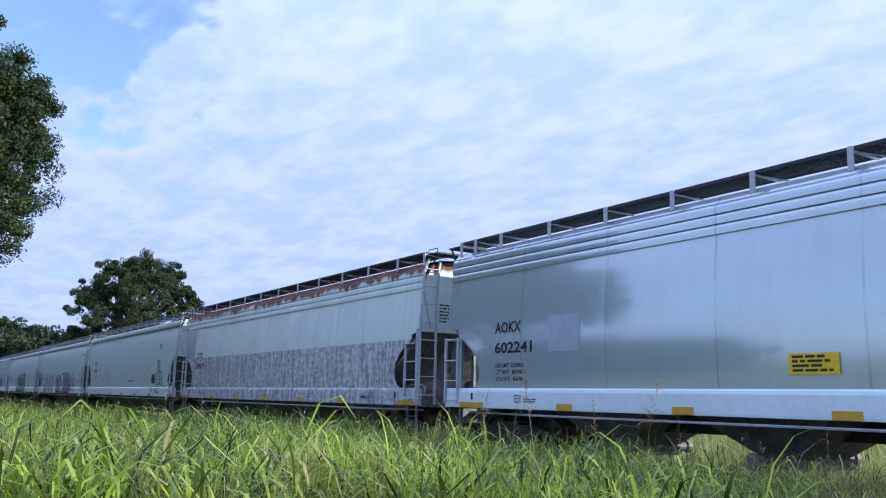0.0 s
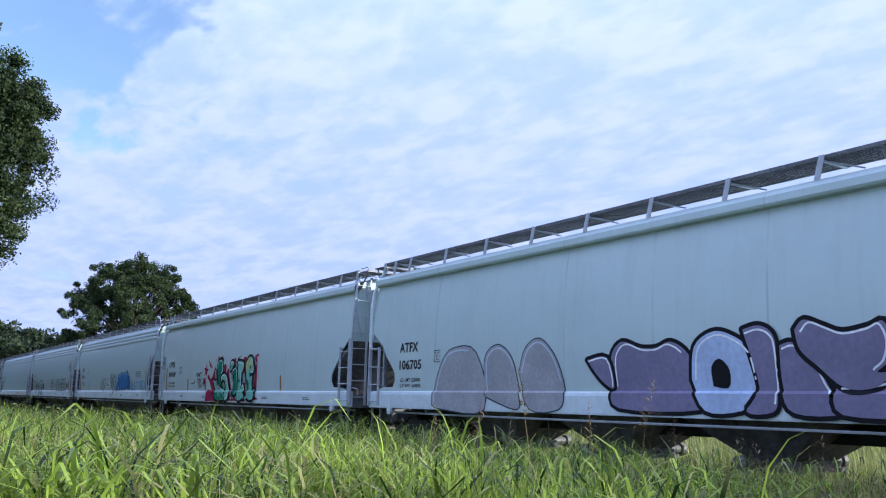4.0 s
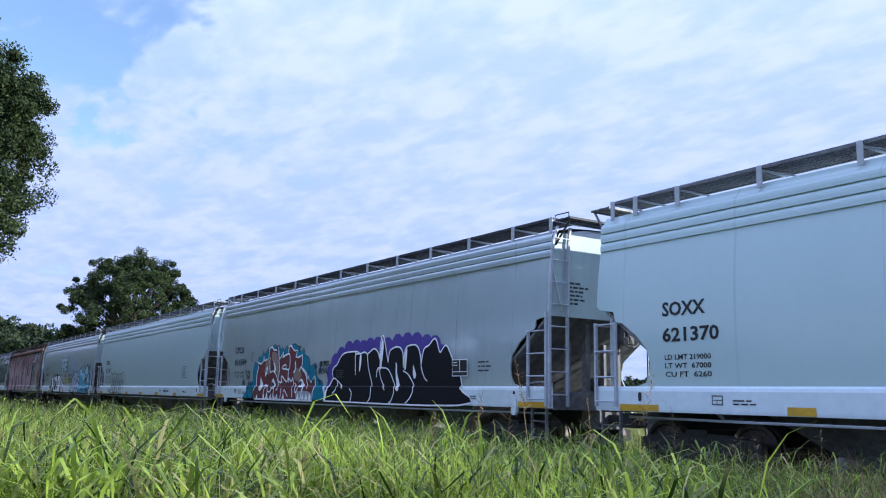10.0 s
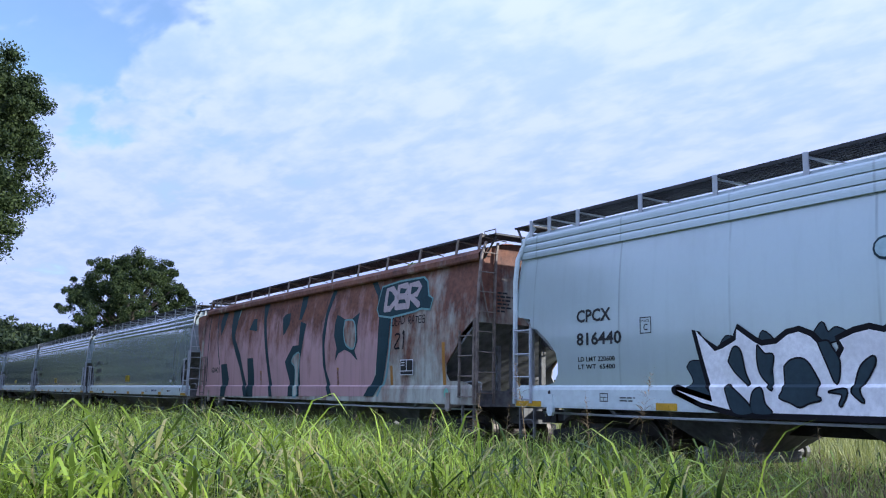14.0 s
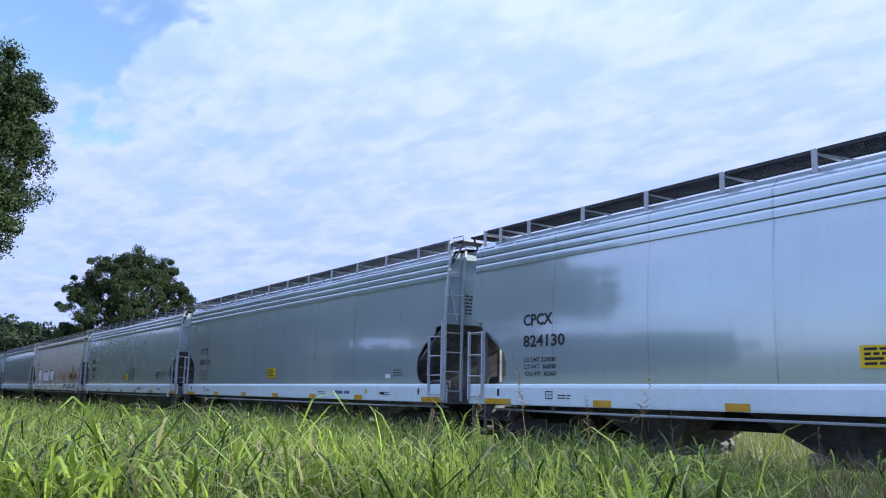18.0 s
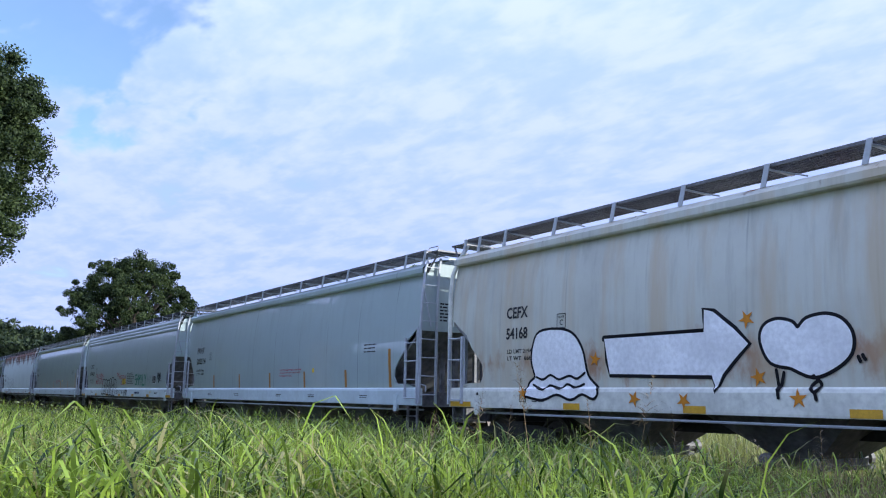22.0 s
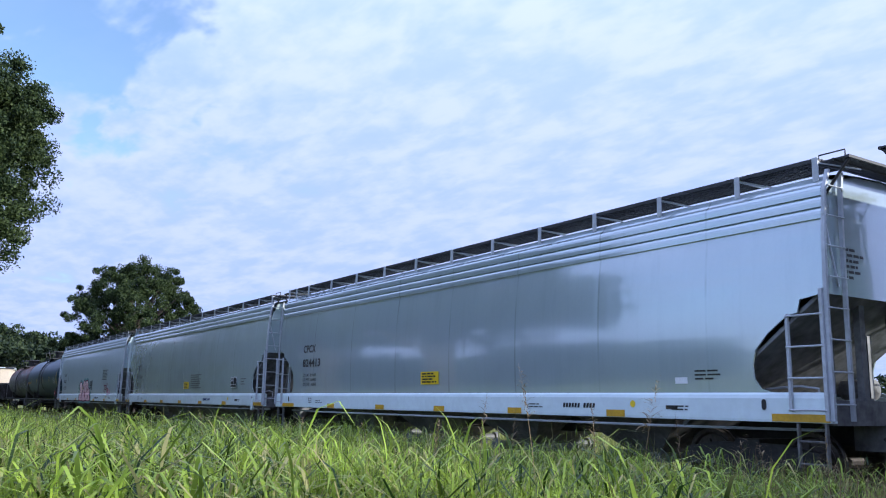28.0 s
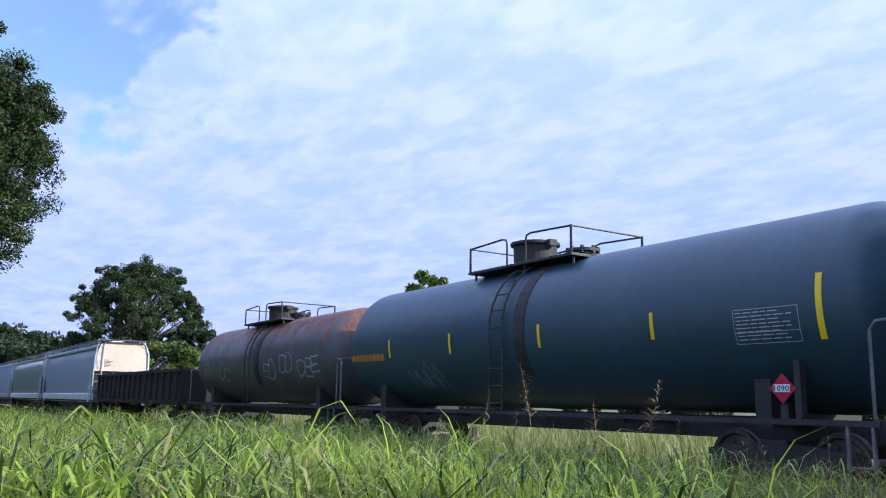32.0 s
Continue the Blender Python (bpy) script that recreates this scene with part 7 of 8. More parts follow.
    outlined(C11, [(-4.29, 2.38), (-3.77, 2.37), (-3.61, 1.84), (-3.56, 1.09), (-4.15, 1.08), (-4.21, 1.85)], S["dark_teal"], None, layer=2, soft=False, name="graffiti_stroke")
    outlined(C11, [(-3.36, 4.22), (-2.88, 4.24), (-2.9, 3.61), (-2.58, 2.78), (-2.25, 1.98), (-1.89, 1.11), (-2.16, 1.11), (-2.54, 2.14), (-2.94, 3.12)], S["dark_teal"], None, layer=2, soft=False, name="graffiti_stroke")
    outlined(C11, [(-1.54, 3.57), (-1.34, 3.68), (-0.95, 3.7), (-0.92, 3.37), (-1.18, 3.1), (-1.33, 3.01)], S["dark_teal"], None, layer=2, soft=False, name="graffiti_stroke")
    outlined(C11, [(-0.53, 2.65), (-1.07, 2.18), (-0.67, 1.58), (-0.67, 1.13), (0.16, 1.14), (0.03, 2.08), (0.34, 3.28), (-0.1, 3.37), (-0.1, 2.66)], S["dark_teal"], None, layer=2, soft=False, name="graffiti_stroke")
    outlined(C11, [(-0.25, 4.17), (0.13, 4.21), (0.16, 3.83), (-0.05, 3.43), (-0.24, 3.44)], S["dark_teal"], None, layer=2, soft=False, name="graffiti_stroke")
    outlined(C11, [(1.86, 4.21), (2.14, 4.23), (1.76, 3.4), (1.69, 2.58), (1.85, 1.9), (2.36, 1.16), (2.08, 1.16), (1.64, 2.04), (1.51, 2.87), (1.62, 3.55)], S["dark_teal"], None, layer=2, soft=False, name="graffiti_stroke")
    outlined(C11, [(2.35, 3.42), (2.88, 3.25), (3.24, 3.22), (3.69, 3.39), (3.61, 3), (3.69, 2.62), (3.54, 2.37), (3.73, 2.1), (3.32, 2.32), (2.96, 2.42), (2.6, 2.33), (2.39, 2.11), (2.47, 2.48), (2.27, 2.82), (2.27, 3.16)], S["dark_teal"], None, layer=2, soft=False, name="graffiti_stroke")
    outlined(C11, [(4.01, 4.24), (4.29, 4.26), (4.85, 3.71), (5.01, 3.27), (5.36, 3.24), (5.32, 2.42), (5.18, 1.84), (5.05, 1.5), (4.69, 1.19), (4.17, 1.18), (4.5, 1.5), (4.72, 1.73), (4.78, 2.44), (4.78, 3.16), (4.58, 3.74)], S["dark_teal"], None, layer=2, soft=False, name="graffiti_stroke")
    strokes(C11, [[(-8.76, 4.22), (-8.54, 3.05), (-8.49, 1.9), (-8.69, 1.14)], [(-7.9, 4.17), (-7.46, 3), (-7.11, 2.25)]], 0.07, S["dark_teal"], 2)
    blob(C11, [(-0.41, 2.35), (0.02, 2.4), (-0.05, 1.65), (0, 1.19), (-0.3, 1.19), (-0.27, 1.94), (-0.55, 2.17)], PAINT["rusty"], 4, 0.05, S["faded_teal"], name="graffiti_patch")
    blob(C11, [(2.88, 3.22), (3.36, 3.19), (3.56, 2.88), (3.5, 2.44), (3.03, 2.55), (2.85, 2.92)], PAINT["rusty"], 4, 0.05, S["faded_teal"], name="graffiti_patch")
    strokes(C11, [[(5.44, 3.21), (5.4, 2.41), (5.25, 1.72), (4.89, 1.22)], [(-5.79, 3.1), (-5.71, 3.64), (-5.54, 4.17)]], 0.09, S["faded_teal"], 1)
    outlined(C11, [(4.66, 3.39), (4.77, 3.95), (5.61, 4.01), (6.73, 4), (6.92, 3.88), (7.06, 3.53), (7.25, 3.45), (7.17, 3.23), (6.8, 3.28), (6.47, 3.23), (5.37, 3.16), (4.77, 3.24)], S["dark_teal"], S["faded_teal"], 0.10, 4, False)
    piece(C11, "DBR", 4.94, 3.25, 6.80, 4.00, 0.16, S["dusty_pink"], S["dark_teal"], 0.02, 4, overlap=0.12, wild=0.04, soft=False, label="dusty pink graffiti letters on a dark ground")
    brush(C11, "21", 5.6, 2.32, 6.2, 2.75, 0.05, K, 2, 3, 0.15)
    brush(C11, "DEAD RATES", 5.45, 2.92, 7.0, 3.12, 0.022, K, 2, 4, 0.15)
    notice(C11, 6.0, 1.72)
    blob(C11, cloud(7.9, 1.16, 8.1, 1.40, 8, 2), S["mint"], 2)
    # arrow, blot and heart
    outlined(C16, [(-6.87, 1.31), (-6.79, 1.53), (-6.61, 1.66), (-6.7, 1.96), (-6.64, 2.29), (-6.47, 2.5), (-5.98, 2.53), (-5.55, 2.43), (-5.29, 2.13), (-5.16, 1.67), (-4.9, 1.42), (-4.98, 1.28), (-5.27, 1.36), (-5.57, 1.26), (-5.95, 1.35), (-6.36, 1.25)], W_, K, 0.10, 1, True, None, "white painted blot with black outline", "painted_blot")
    strokes(C16, [[(-6.58, 1.66), (-6.38, 1.61), (-6.16, 1.69), (-5.93, 1.61), (-5.64, 1.67), (-5.43, 1.62), (-5.22, 1.72)], [(-6.67, 1.51), (-6.36, 1.42), (-6.18, 1.5), (-5.87, 1.44), (-5.7, 1.52), (-5.48, 1.46), (-5.25, 1.52)]], 0.045, K, 4)
    outlined(C16, [(-4.71, 2.3), (-2.54, 2.3), (-2.52, 2.65), (-2.35, 2.6), (-1.97, 2.31), (-1.74, 2.09), (-2.0, 1.87), (-2.22, 1.66), (-2.36, 1.42), (-2.43, 1.64), (-4.6, 1.69), (-4.64, 1.91)], W_, K, 0.12, 1, False, None, "white painted arrow with black outline", "painted_arrow")
    outlined(C16, [(-1.07, 1.74), (-1.38, 1.82), (-1.52, 2.11), (-1.46, 2.32), (-1.25, 2.4), (-1.02, 2.35), (-0.92, 2.26), (-0.78, 2.38), (-0.5, 2.42), (-0.27, 2.34), (-0.14, 2.14), (-0.18, 1.9), (-0.4, 1.72), (-0.73, 1.61)], W_, K, 0.10, 1, True, None, "white painted heart with black outline", "painted_heart")
    strokes(C16, [[(-0.73, 1.61), (-0.62, 1.5), (-0.7, 1.39), (-0.77, 1.47), (-0.66, 1.55)], [(-0.7, 1.39), (-0.68, 1.29)], [(-1.3, 1.7), (-1.26, 1.31)], [(-1.18, 1.66), (-1.25, 1.42)], [(-0.07, 1.85), (-0.05, 1.79)], [(-0.01, 1.87), (0.02, 1.81)]], 0.05, K, 3)
    for k, (x, z) in enumerate(((-6.95, 1.35), (-4.95, 1.95), (-4.0, 1.27), (-2.95, 1.25), (-1.75, 2.45), (-1.6, 1.6), (-0.95, 1.30), (0.45, 2.0), (0.75, 1.45))):
        star(C16, x, z, 0.15, S["orange"], 0.2 * k)
    brush(C16, "BETWO GWIZ DOIT", 4.1, 1.18, 8.2, 1.44, 0.05, K, 2, 3, 0.1, soft=False, label="black painted words on the sill")
    brush(C16, "BPAZ LINOK", 6.3, 1.78, 7.95, 2.06, 0.04, K, 2, 4, 0.15, soft=False)
    marker(C16, "notice_panel", 5.77, 1.83, 6.19, 2.10, MAT["ink"], 1, "black notice panel")
    # words on the lilac-grey car
    brush(C18, "FAILED*", -6.0, 2.00, -4.1, 2.26, 0.04, S["red"], 2, 3, 0.1, soft=False, label="red handwritten words")
    brush(C18, "*STATE", -6.0, 1.70, -4.1, 1.93, 0.04, S["red"], 2, 4, 0.1, soft=False)
    loops(C18, -4.15, 1.10, -1.0, 2.02, 6, 0.05, K, 5, label="black outlined bubble graffiti")
    brush(C18, "THE", -1.0, 2.06, -0.35, 2.24, 0.03, S["red"], 2, 3, 0.1, soft=False)
    brush(C18, "AMERICAN", -0.45, 1.92, 1.05, 2.12, 0.03, S["red"], 2, 4, 0.1, soft=False)
    brush(C18, "DREAM", 0.1, 1.62, 1.1, 1.80, 0.03, S["red"], 2, 6, 0.1, soft=False)
    brush(C18, "LET IT GO", -0.75, 1.16, 0.75, 1.36, 0.03, K, 2, 5, 0.12, soft=False)
    brush(C18, "GARM", 0.95, 1.10, 1.6, 1.38, 0.035, K, 2, 7, 0.2)
    brush(C18, "SHMILY", 2.9, 1.60, 4.98, 2.12, 0.06, S["green"], 2, 5, 0.1, label="green handwritten word")
    blob(C18, [(7.12, 1.68), (6.88, 1.92), (6.86, 2.10), (7.0, 2.16), (7.13, 2.05), (7.27, 2.17), (7.40, 2.08), (7.36, 1.90)], K, 2, label="black painted heart")
    strokes(C18, [[(6.95, 2.08), (6.98, 1.93), (7.06, 1.84)], [(7.05, 2.04), (7.08, 1.9), (7.12, 1.78)], [(7.2, 2.06), (7.17, 1.92), (7.16, 1.78)], [(7.3, 2.06), (7.28, 1.95), (7.22, 1.85)]], 0.014, PAINT["satin"], 4, name="scratched_line")
    brush(C18, "WX", 5.15, 1.65, 5.8, 2.1, 0.02, S["grey"], 2, 8, 0.3)
    piece(C20, "CETFAL", -6.0, 1.20, -0.6, 2.36, 0.30, PAINT["rust_top"], S["grey"], 0.022, 6, overlap=0.3, label="thin grey outlined graffiti")
    brush(C20, "XVWX", -7.1, 1.12, -6.1, 1.42, 0.02, S["grey"], 2, 3, 0.3)
    # pink bubble piece
    outlined(C23, [(-0.02, 1.5), (-0.07, 1.94), (0.02, 2.16), (0.32, 2.24), (0.69, 2.17), (0.8, 1.94), (0.91, 1.74), (1.02, 1.68), (1.21, 1.73), (1.26, 1.5), (1.49, 1.34), (1.67, 1.22), (1.67, 1.08), (0.56, 1.08), (0.27, 1.29)], S["peach"], S["faded_teal"], 0.34, 0, True, None, name="graffiti_glow")
    outlined(C23, [(-0.92, 1.4), (-0.76, 1.6), (-0.75, 2.01), (-0.58, 2.19), (-0.29, 2.22), (-0.07, 2.09), (0, 1.79), (0.04, 1.5), (0.3, 1.35), (0.37, 1.09), (-0.62, 1.07)], S["peach"], S["faded_teal"], 0.34, 0, True, None, name="graffiti_glow")
    outlined(C23, [(-1.74, 1.07), (-1.68, 1.45), (-1.82, 1.88), (-1.75, 2.09), (-1.42, 2.15), (-1.16, 2.04), (-0.97, 1.86), (-0.95, 1.5), (-0.77, 1.28), (-0.68, 1.07)], S["peach"], S["faded_teal"], 0.34, 0, True, None, name="graffiti_glow")
    outlined(C23, [(-1.74, 1.07), (-1.68, 1.45), (-1.82, 1.88), (-1.75, 2.09), (-1.42, 2.15), (-1.16, 2.04), (-0.97, 1.86), (-0.95, 1.5), (-0.77, 1.28), (-0.68, 1.07)], S["peach"], S["darkred"], 0.11, 3, True, W_, "peach pink bubble graffiti with dark red edge")
    outlined(C23, [(-0.92, 1.4), (-0.76, 1.6), (-0.75, 2.01), (-0.58, 2.19), (-0.29, 2.22), (-0.07, 2.09), (0, 1.79), (0.04, 1.5), (0.3, 1.35), (0.37, 1.09), (-0.62, 1.07)], S["peach"], S["darkred"], 0.11, 5, True, W_, "peach pink bubble graffiti with dark red edge")
    outlined(C23, [(-0.02, 1.5), (-0.07, 1.94), (0.02, 2.16), (0.32, 2.24), (0.69, 2.17), (0.8, 1.94), (0.91, 1.74), (1.02, 1.68), (1.21, 1.73), (1.26, 1.5), (1.49, 1.34), (1.67, 1.22), (1.67, 1.08), (0.56, 1.08), (0.27, 1.29)], S["peach"], S["darkred"], 0.11, 7, True, W_, "peach pink bubble graffiti with dark red edge")
    strokes(C23, [[(0.44, 1.59), (0.43, 1.83), (0.6, 1.92), (0.71, 1.68), (0.83, 1.66)], [(-0.38, 1.5), (0.04, 1.5), (0.03, 1.34), (0.27, 1.27)], [(-0.95, 1.48), (-0.77, 1.4), (-0.86, 1.24)]], 0.06, S["darkred"], 11)
    strokes(C23, [[(1.02, 1.22), (0.99, 1.34), (1.11, 1.37), (1.18, 1.26), (1.08, 1.17), (0.99, 1.21)], [(1.13, 1.3), (1.06, 1.3), (1.06, 1.24), (1.13, 1.24)]], 0.03, K, 12)
    placard(C23, -0.95, 1.70, -0.2, 1.96)
    brush(C23, "NEVER", 1.1, 1.95, 1.95, 2.22, 0.04, K, 2, 4, 0.15, lean=0.1)
    brush(C23, "EFEK", 1.2, 1.72, 1.9, 1.95, 0.04, K, 2, 6, 0.15)
    brush(C23, "BSX", 5.9, 1.45, 6.65, 1.68, 0.05, S["pink"], 2, 8, 0.3, overlap=0.5)
    brush(C23, "CAF", -2.3, 1.55, -1.9, 2.1, 0.03, S["green"], 2, 6, 0.2)
    brush(C23, "ZRXS", 5.15, 1.60, 6.1, 2.0, 0.04, S["darkred"], 2, 7, 0.35, overlap=0.5, label="pink sprayed tag")
    # tank cars
    def hull(z):
        return -math.sqrt(max(0.01, 1.56 ** 2 - (z - 2.72) ** 2)) - 0.004
    for x in (-4.85, -2.1, 1.05, 4.0):
        marker(C24, "reflective_strip", x - 0.04, 2.33, x + 0.04, 2.78, MAT["lemon"], 1, "yellow reflective strip", hull)
    marker(C24, "reflective_strip", 7.02, 2.18, 7.12, 3.10, MAT["lemon"], 1, "yellow reflective strip", hull)
    print_lines(C24, 5.68, 2.62, 0.98, 8, MAT["ladder"], 0.014, 0.056, 4, 1, "data_print", hull)
    bm = bmesh.new()
    for a in ((5.64, 2.17, 6.74, 2.178), (5.64, 2.672, 6.74, 2.68), (5.64, 2.17, 5.648, 2.68), (6.732, 2.17, 6.74, 2.68), (5.64, 2.33, 6.74, 2.338)):
        rect_bm(bm, *a)
    part("data_frame", lay(bm, 1, hull), MAT["ladder"], C24)
    print_lines(C24, -6.95, 2.28, 1.9, 1, MAT["orange"], 0.17, 0.3, 6, 1, "worn_owner_marks", hull)
    brush_on = random.Random(4)
    bm = bmesh.new()
    for k, pts in enumerate(brush_word("MWAA", -4.1, 1.55, -2.7, 2.15, brush_on, 0.3, True, -0.3, 0.3)):
        ribbon(bm, pts, 0.02, -0.0004 * k)
    part("graffiti_tag", lay(bm, 1, hull), S["grey"], C24, "faded white sprayed tag")

    def hull2(z):
        return -math.sqrt(max(0.01, 1.46 ** 2 - (z - 2.60) ** 2)) - 0.004
    for k, (x, z, text) in enumerate(((-5.2, 2.15, "PN"), (-3.4, 2.0, "DC"), (1.1, 2.0, "ED"), (2.5, 2.15, "OD"), (4.0, 2.1, "DBE"))):
        bm = bmesh.new()
        for j, pts in enumerate(brush_word(text, x, z - 0.1, x + 0.5 * len(text), z + 0.5, brush_on, 0.2, False, 0.1, 0.3)):
            ribbon(bm, pts, 0.05, -0.0004 * j)
        part("graffiti_tag", lay(bm, 1, hull2), S["grey"], C25, "faded grey sprayed letters")
    # diamond hazard sign on its bracket
    d = 0.215
    bm = bmesh.new()
    f = bm.faces.new([bm.verts.new((6.33 + a * d, 0, 1.52 + b * d)) for a, b in ((0, -1), (1, 0), (0, 1), (-1, 0))])
    lay(bm, 0, lambda z: -1.42)
    bmesh.ops.solidify(bm, geom=bm.faces[:], thickness=0.006)
    sign = part("hazard_sign", bm, S["red"], C24, "red diamond hazard sign")
    bm = bmesh.new()
    rect_bm(bm, 6.20, 1.47, 6.46, 1.58)
    part("sign_panel", lay(bm, 1, lambda z: -1.43), MAT["white"], sign)
    letters(sign, "1090", 6.21, 1.485, 0.08, 0.24, MAT["ink"], 3, "sign_number", lambda z: -1.43)
    bm = bmesh.new()
    box(bm, 6.27, 6.39, -1.40, -1.34, 1.06, 1.30)
    box(bm, 6.52, 6.62, -1.42, -1.30, 1.06, 1.92)
    part("sign_bracket", bm, MAT["steel_dark"], C24)


MAT["straw_paint"] = plain("bare_primer_patch", (0.45, 0.36, 0.24), 0.7, 0.0, 9, 0.2)
dress_train()


# ---- ground, track, grass, trees ----
def build_ground():
    bm = bmesh.new()
    ys = [-3000, -300, -60, -8, 0, 4, 8.6, 9.6, 10.6, 10.9, 13.5, 13.9, 15.0, 18, 60, 300, 3000]
    zs = {8.6: -0.55, 9.6: -0.62, 10.6: -0.30, 10.9: -0.22, 13.5: -0.22, 13.9: -0.30, 15.0: -0.62, 18: -0.5}
    xs = [-3000, -400, -120, -60, -40, -30, -20, -10, 0, 10, 40, 200, 3000]
    rows = [[bm.verts.new((x, y, zs.get(y, -0.45))) for y in ys] for x in xs]
    for a, b in zip(rows, rows[1:]):
        for k in range(len(ys) - 1):
            bm.faces.new((a[k], b[k], b[k + 1], a[k + 1]))
    g = part("ground", bm, MAT["ground"], None)
    tagged(g, "rough grassy ground with soil and thatch", "ground", kind="structure")


def stones(rng, n, x0, x1, y0, y1, z, size):
    """Many small crushed stones as one heap of uneven tetrahedra."""
    c = np.stack([rng.uniform(x0, x1, n), rng.uniform(y0, y1, n), z + rng.uniform(-0.02, 0.03, n)], 1)
    base = np.array([(1, 0, -0.5), (-0.6, 0.9, -0.5), (-0.6, -0.9, -0.5), (0.1, 0, 0.8), (0.7, 0.7, 0.3)])
    s = rng.uniform(0.5, 1.0, (n, 1, 1)) * size
    v = c[:, None, :] + (base[None] + rng.normal(0, 0.25, (n, 5, 3))) * s
    f = np.array([(0, 4, 3), (4, 1, 3), (1, 2, 3), (2, 0, 3), (0, 1, 4)])
    f = (np.arange(n)[:, None, None] * 5 + f[None]).reshape(-1, 3)
    return v.reshape(-1, 3), f


def raw_mesh(name, verts, faces, material, smooth=False):
    """A mesh of triangles or quads from arrays."""
    me = bpy.data.meshes.new(name)
    k = faces.shape[1]
    me.vertices.add(len(verts)); me.vertices.foreach_set("co", np.ascontiguousarray(verts, dtype=np.float32).ravel())
    me.loops.add(faces.size); me.loops.foreach_set("vertex_index", np.ascontiguousarray(faces, dtype=np.int32).ravel())
    me.polygons.add(len(faces)); me.polygons.foreach_set("loop_start", np.arange(0, faces.size, k, dtype=np.int32))
    me.update(calc_edges=True)
    me.materials.append(material)
    if smooth:
        me.shade_smooth()
    return new(name, me)


def build_track():
    rng = np.random.default_rng(3)
    v, f = stones(rng, 26000, -75, 9, 10.2, 14.1, -0.23, 0.055)
    tagged(raw_mesh("ballast", v, f, MAT["ballast"]), "grey crushed stone ballast of the track", "ballast", kind="stuff")
    for y in (MID_Y - 0.75, MID_Y + 0.75):
        bm = bmesh.new()
        loft(bm, [(-0.07, -0.17), (-0.07, -0.155), (-0.01, -0.135), (-0.01, -0.045), (-0.036, -0.03), (-0.036, 0), (0.036, 0), (0.036, -0.03), (0.01, -0.045), (0.01, -0.135), (0.07, -0.155), (0.07, -0.17)], [-400, 120], True)
        r = part("rail", bm, MAT["rail"], None)
        r.location = (0, y, 0)
        tagged(r, "rusty steel rail on wooden sleepers", "rail", "rails", "structure")
    bm = bmesh.new()
    box(bm, -0.115, 0.115, -1.28, 1.28, -0.33, -0.172)
    me = finish("sleeper", bm)
    row = tagged(new("sleeper_row"), "weathered wooden sleepers under the rails", "sleepers", kind="structure")
    for k in range(140):
        s = part("sleeper", me, MAT["tie"], row)
        s.location = (8 - k * 0.54, MID_Y, 0)
        s.rotation_euler = (0, 0, math.sin(k * 12.9) * 0.02)


def blades(rng, x, y, z, length, width, bend, segs=4, turn=None, stiff=1.6, lean=None):
    """Curved tapering grass blades as strips of quads."""
    n = len(x)
    a = rng.uniform(0, math.tau, n) if turn is None else turn
    d = np.stack([np.cos(a), np.sin(a)], 1)
    w = np.stack([-d[:, 1], d[:, 0]], 1)
    t = np.linspace(0, 1, segs + 1)
    out = np.empty((n, segs + 1, 2, 3))
    ang = (0 if lean is None else lean[:, None]) + bend[:, None] * t[None] ** stiff     # lean from upright along the blade
    step = length[:, None] / segs
    up = np.concatenate([np.zeros((n, 1)), np.cumsum(np.cos(ang[:, 1:]) * step, 1)], 1)
    fw = np.concatenate([np.zeros((n, 1)), np.cumsum(np.sin(ang[:, 1:]) * step, 1)], 1)
    wid = width[:, None] * np.array([0.7, *(1 - (np.linspace(0.15, 1, segs)) ** 2.2)])[None] * 0.5 + 0.0006
    for k, s in ((0, -1), (1, 1)):
        out[:, :, k, 0] = x[:, None] + d[:, None, 0] * fw + w[:, None, 0] * wid * s
        out[:, :, k, 1] = y[:, None] + d[:, None, 1] * fw + w[:, None, 1] * wid * s
        out[:, :, k, 2] = z[:, None] + up
    v = out.reshape(-1, 3)
    base = np.arange(n)[:, None, None] * (segs + 1) * 2
    q = np.array([(2 * i, 2 * i + 1, 2 * i + 3, 2 * i + 2) for i in range(segs)])[None]
    return v, (base + q).reshape(-1, 4)


def patch_noise(x, y, s, seed):
    return np.array([noise.noise((a * s + seed, b * s - seed, seed)) for a, b in zip(x, y)])


def scatter(rng, n, r0, r1, a0, a1, y_lo, y_hi):
    """Places spread about the camera, thinning with distance: angle is measured leftwards from +y."""
    r = r0 * (r1 / r0) ** rng.uniform(0, 1, n)
    a = np.radians(rng.uniform(a0, a1, n))
    x, y = -r * np.sin(a), r * np.cos(a)
    ok = (y > y_lo) & (y < y_hi)
    return x[ok], y[ok], r[ok]


def ray_place(turn_left, dist, z=-0.5):
    a = radians(turn_left)
    return (-dist * math.sin(a), dist * math.cos(a), z)


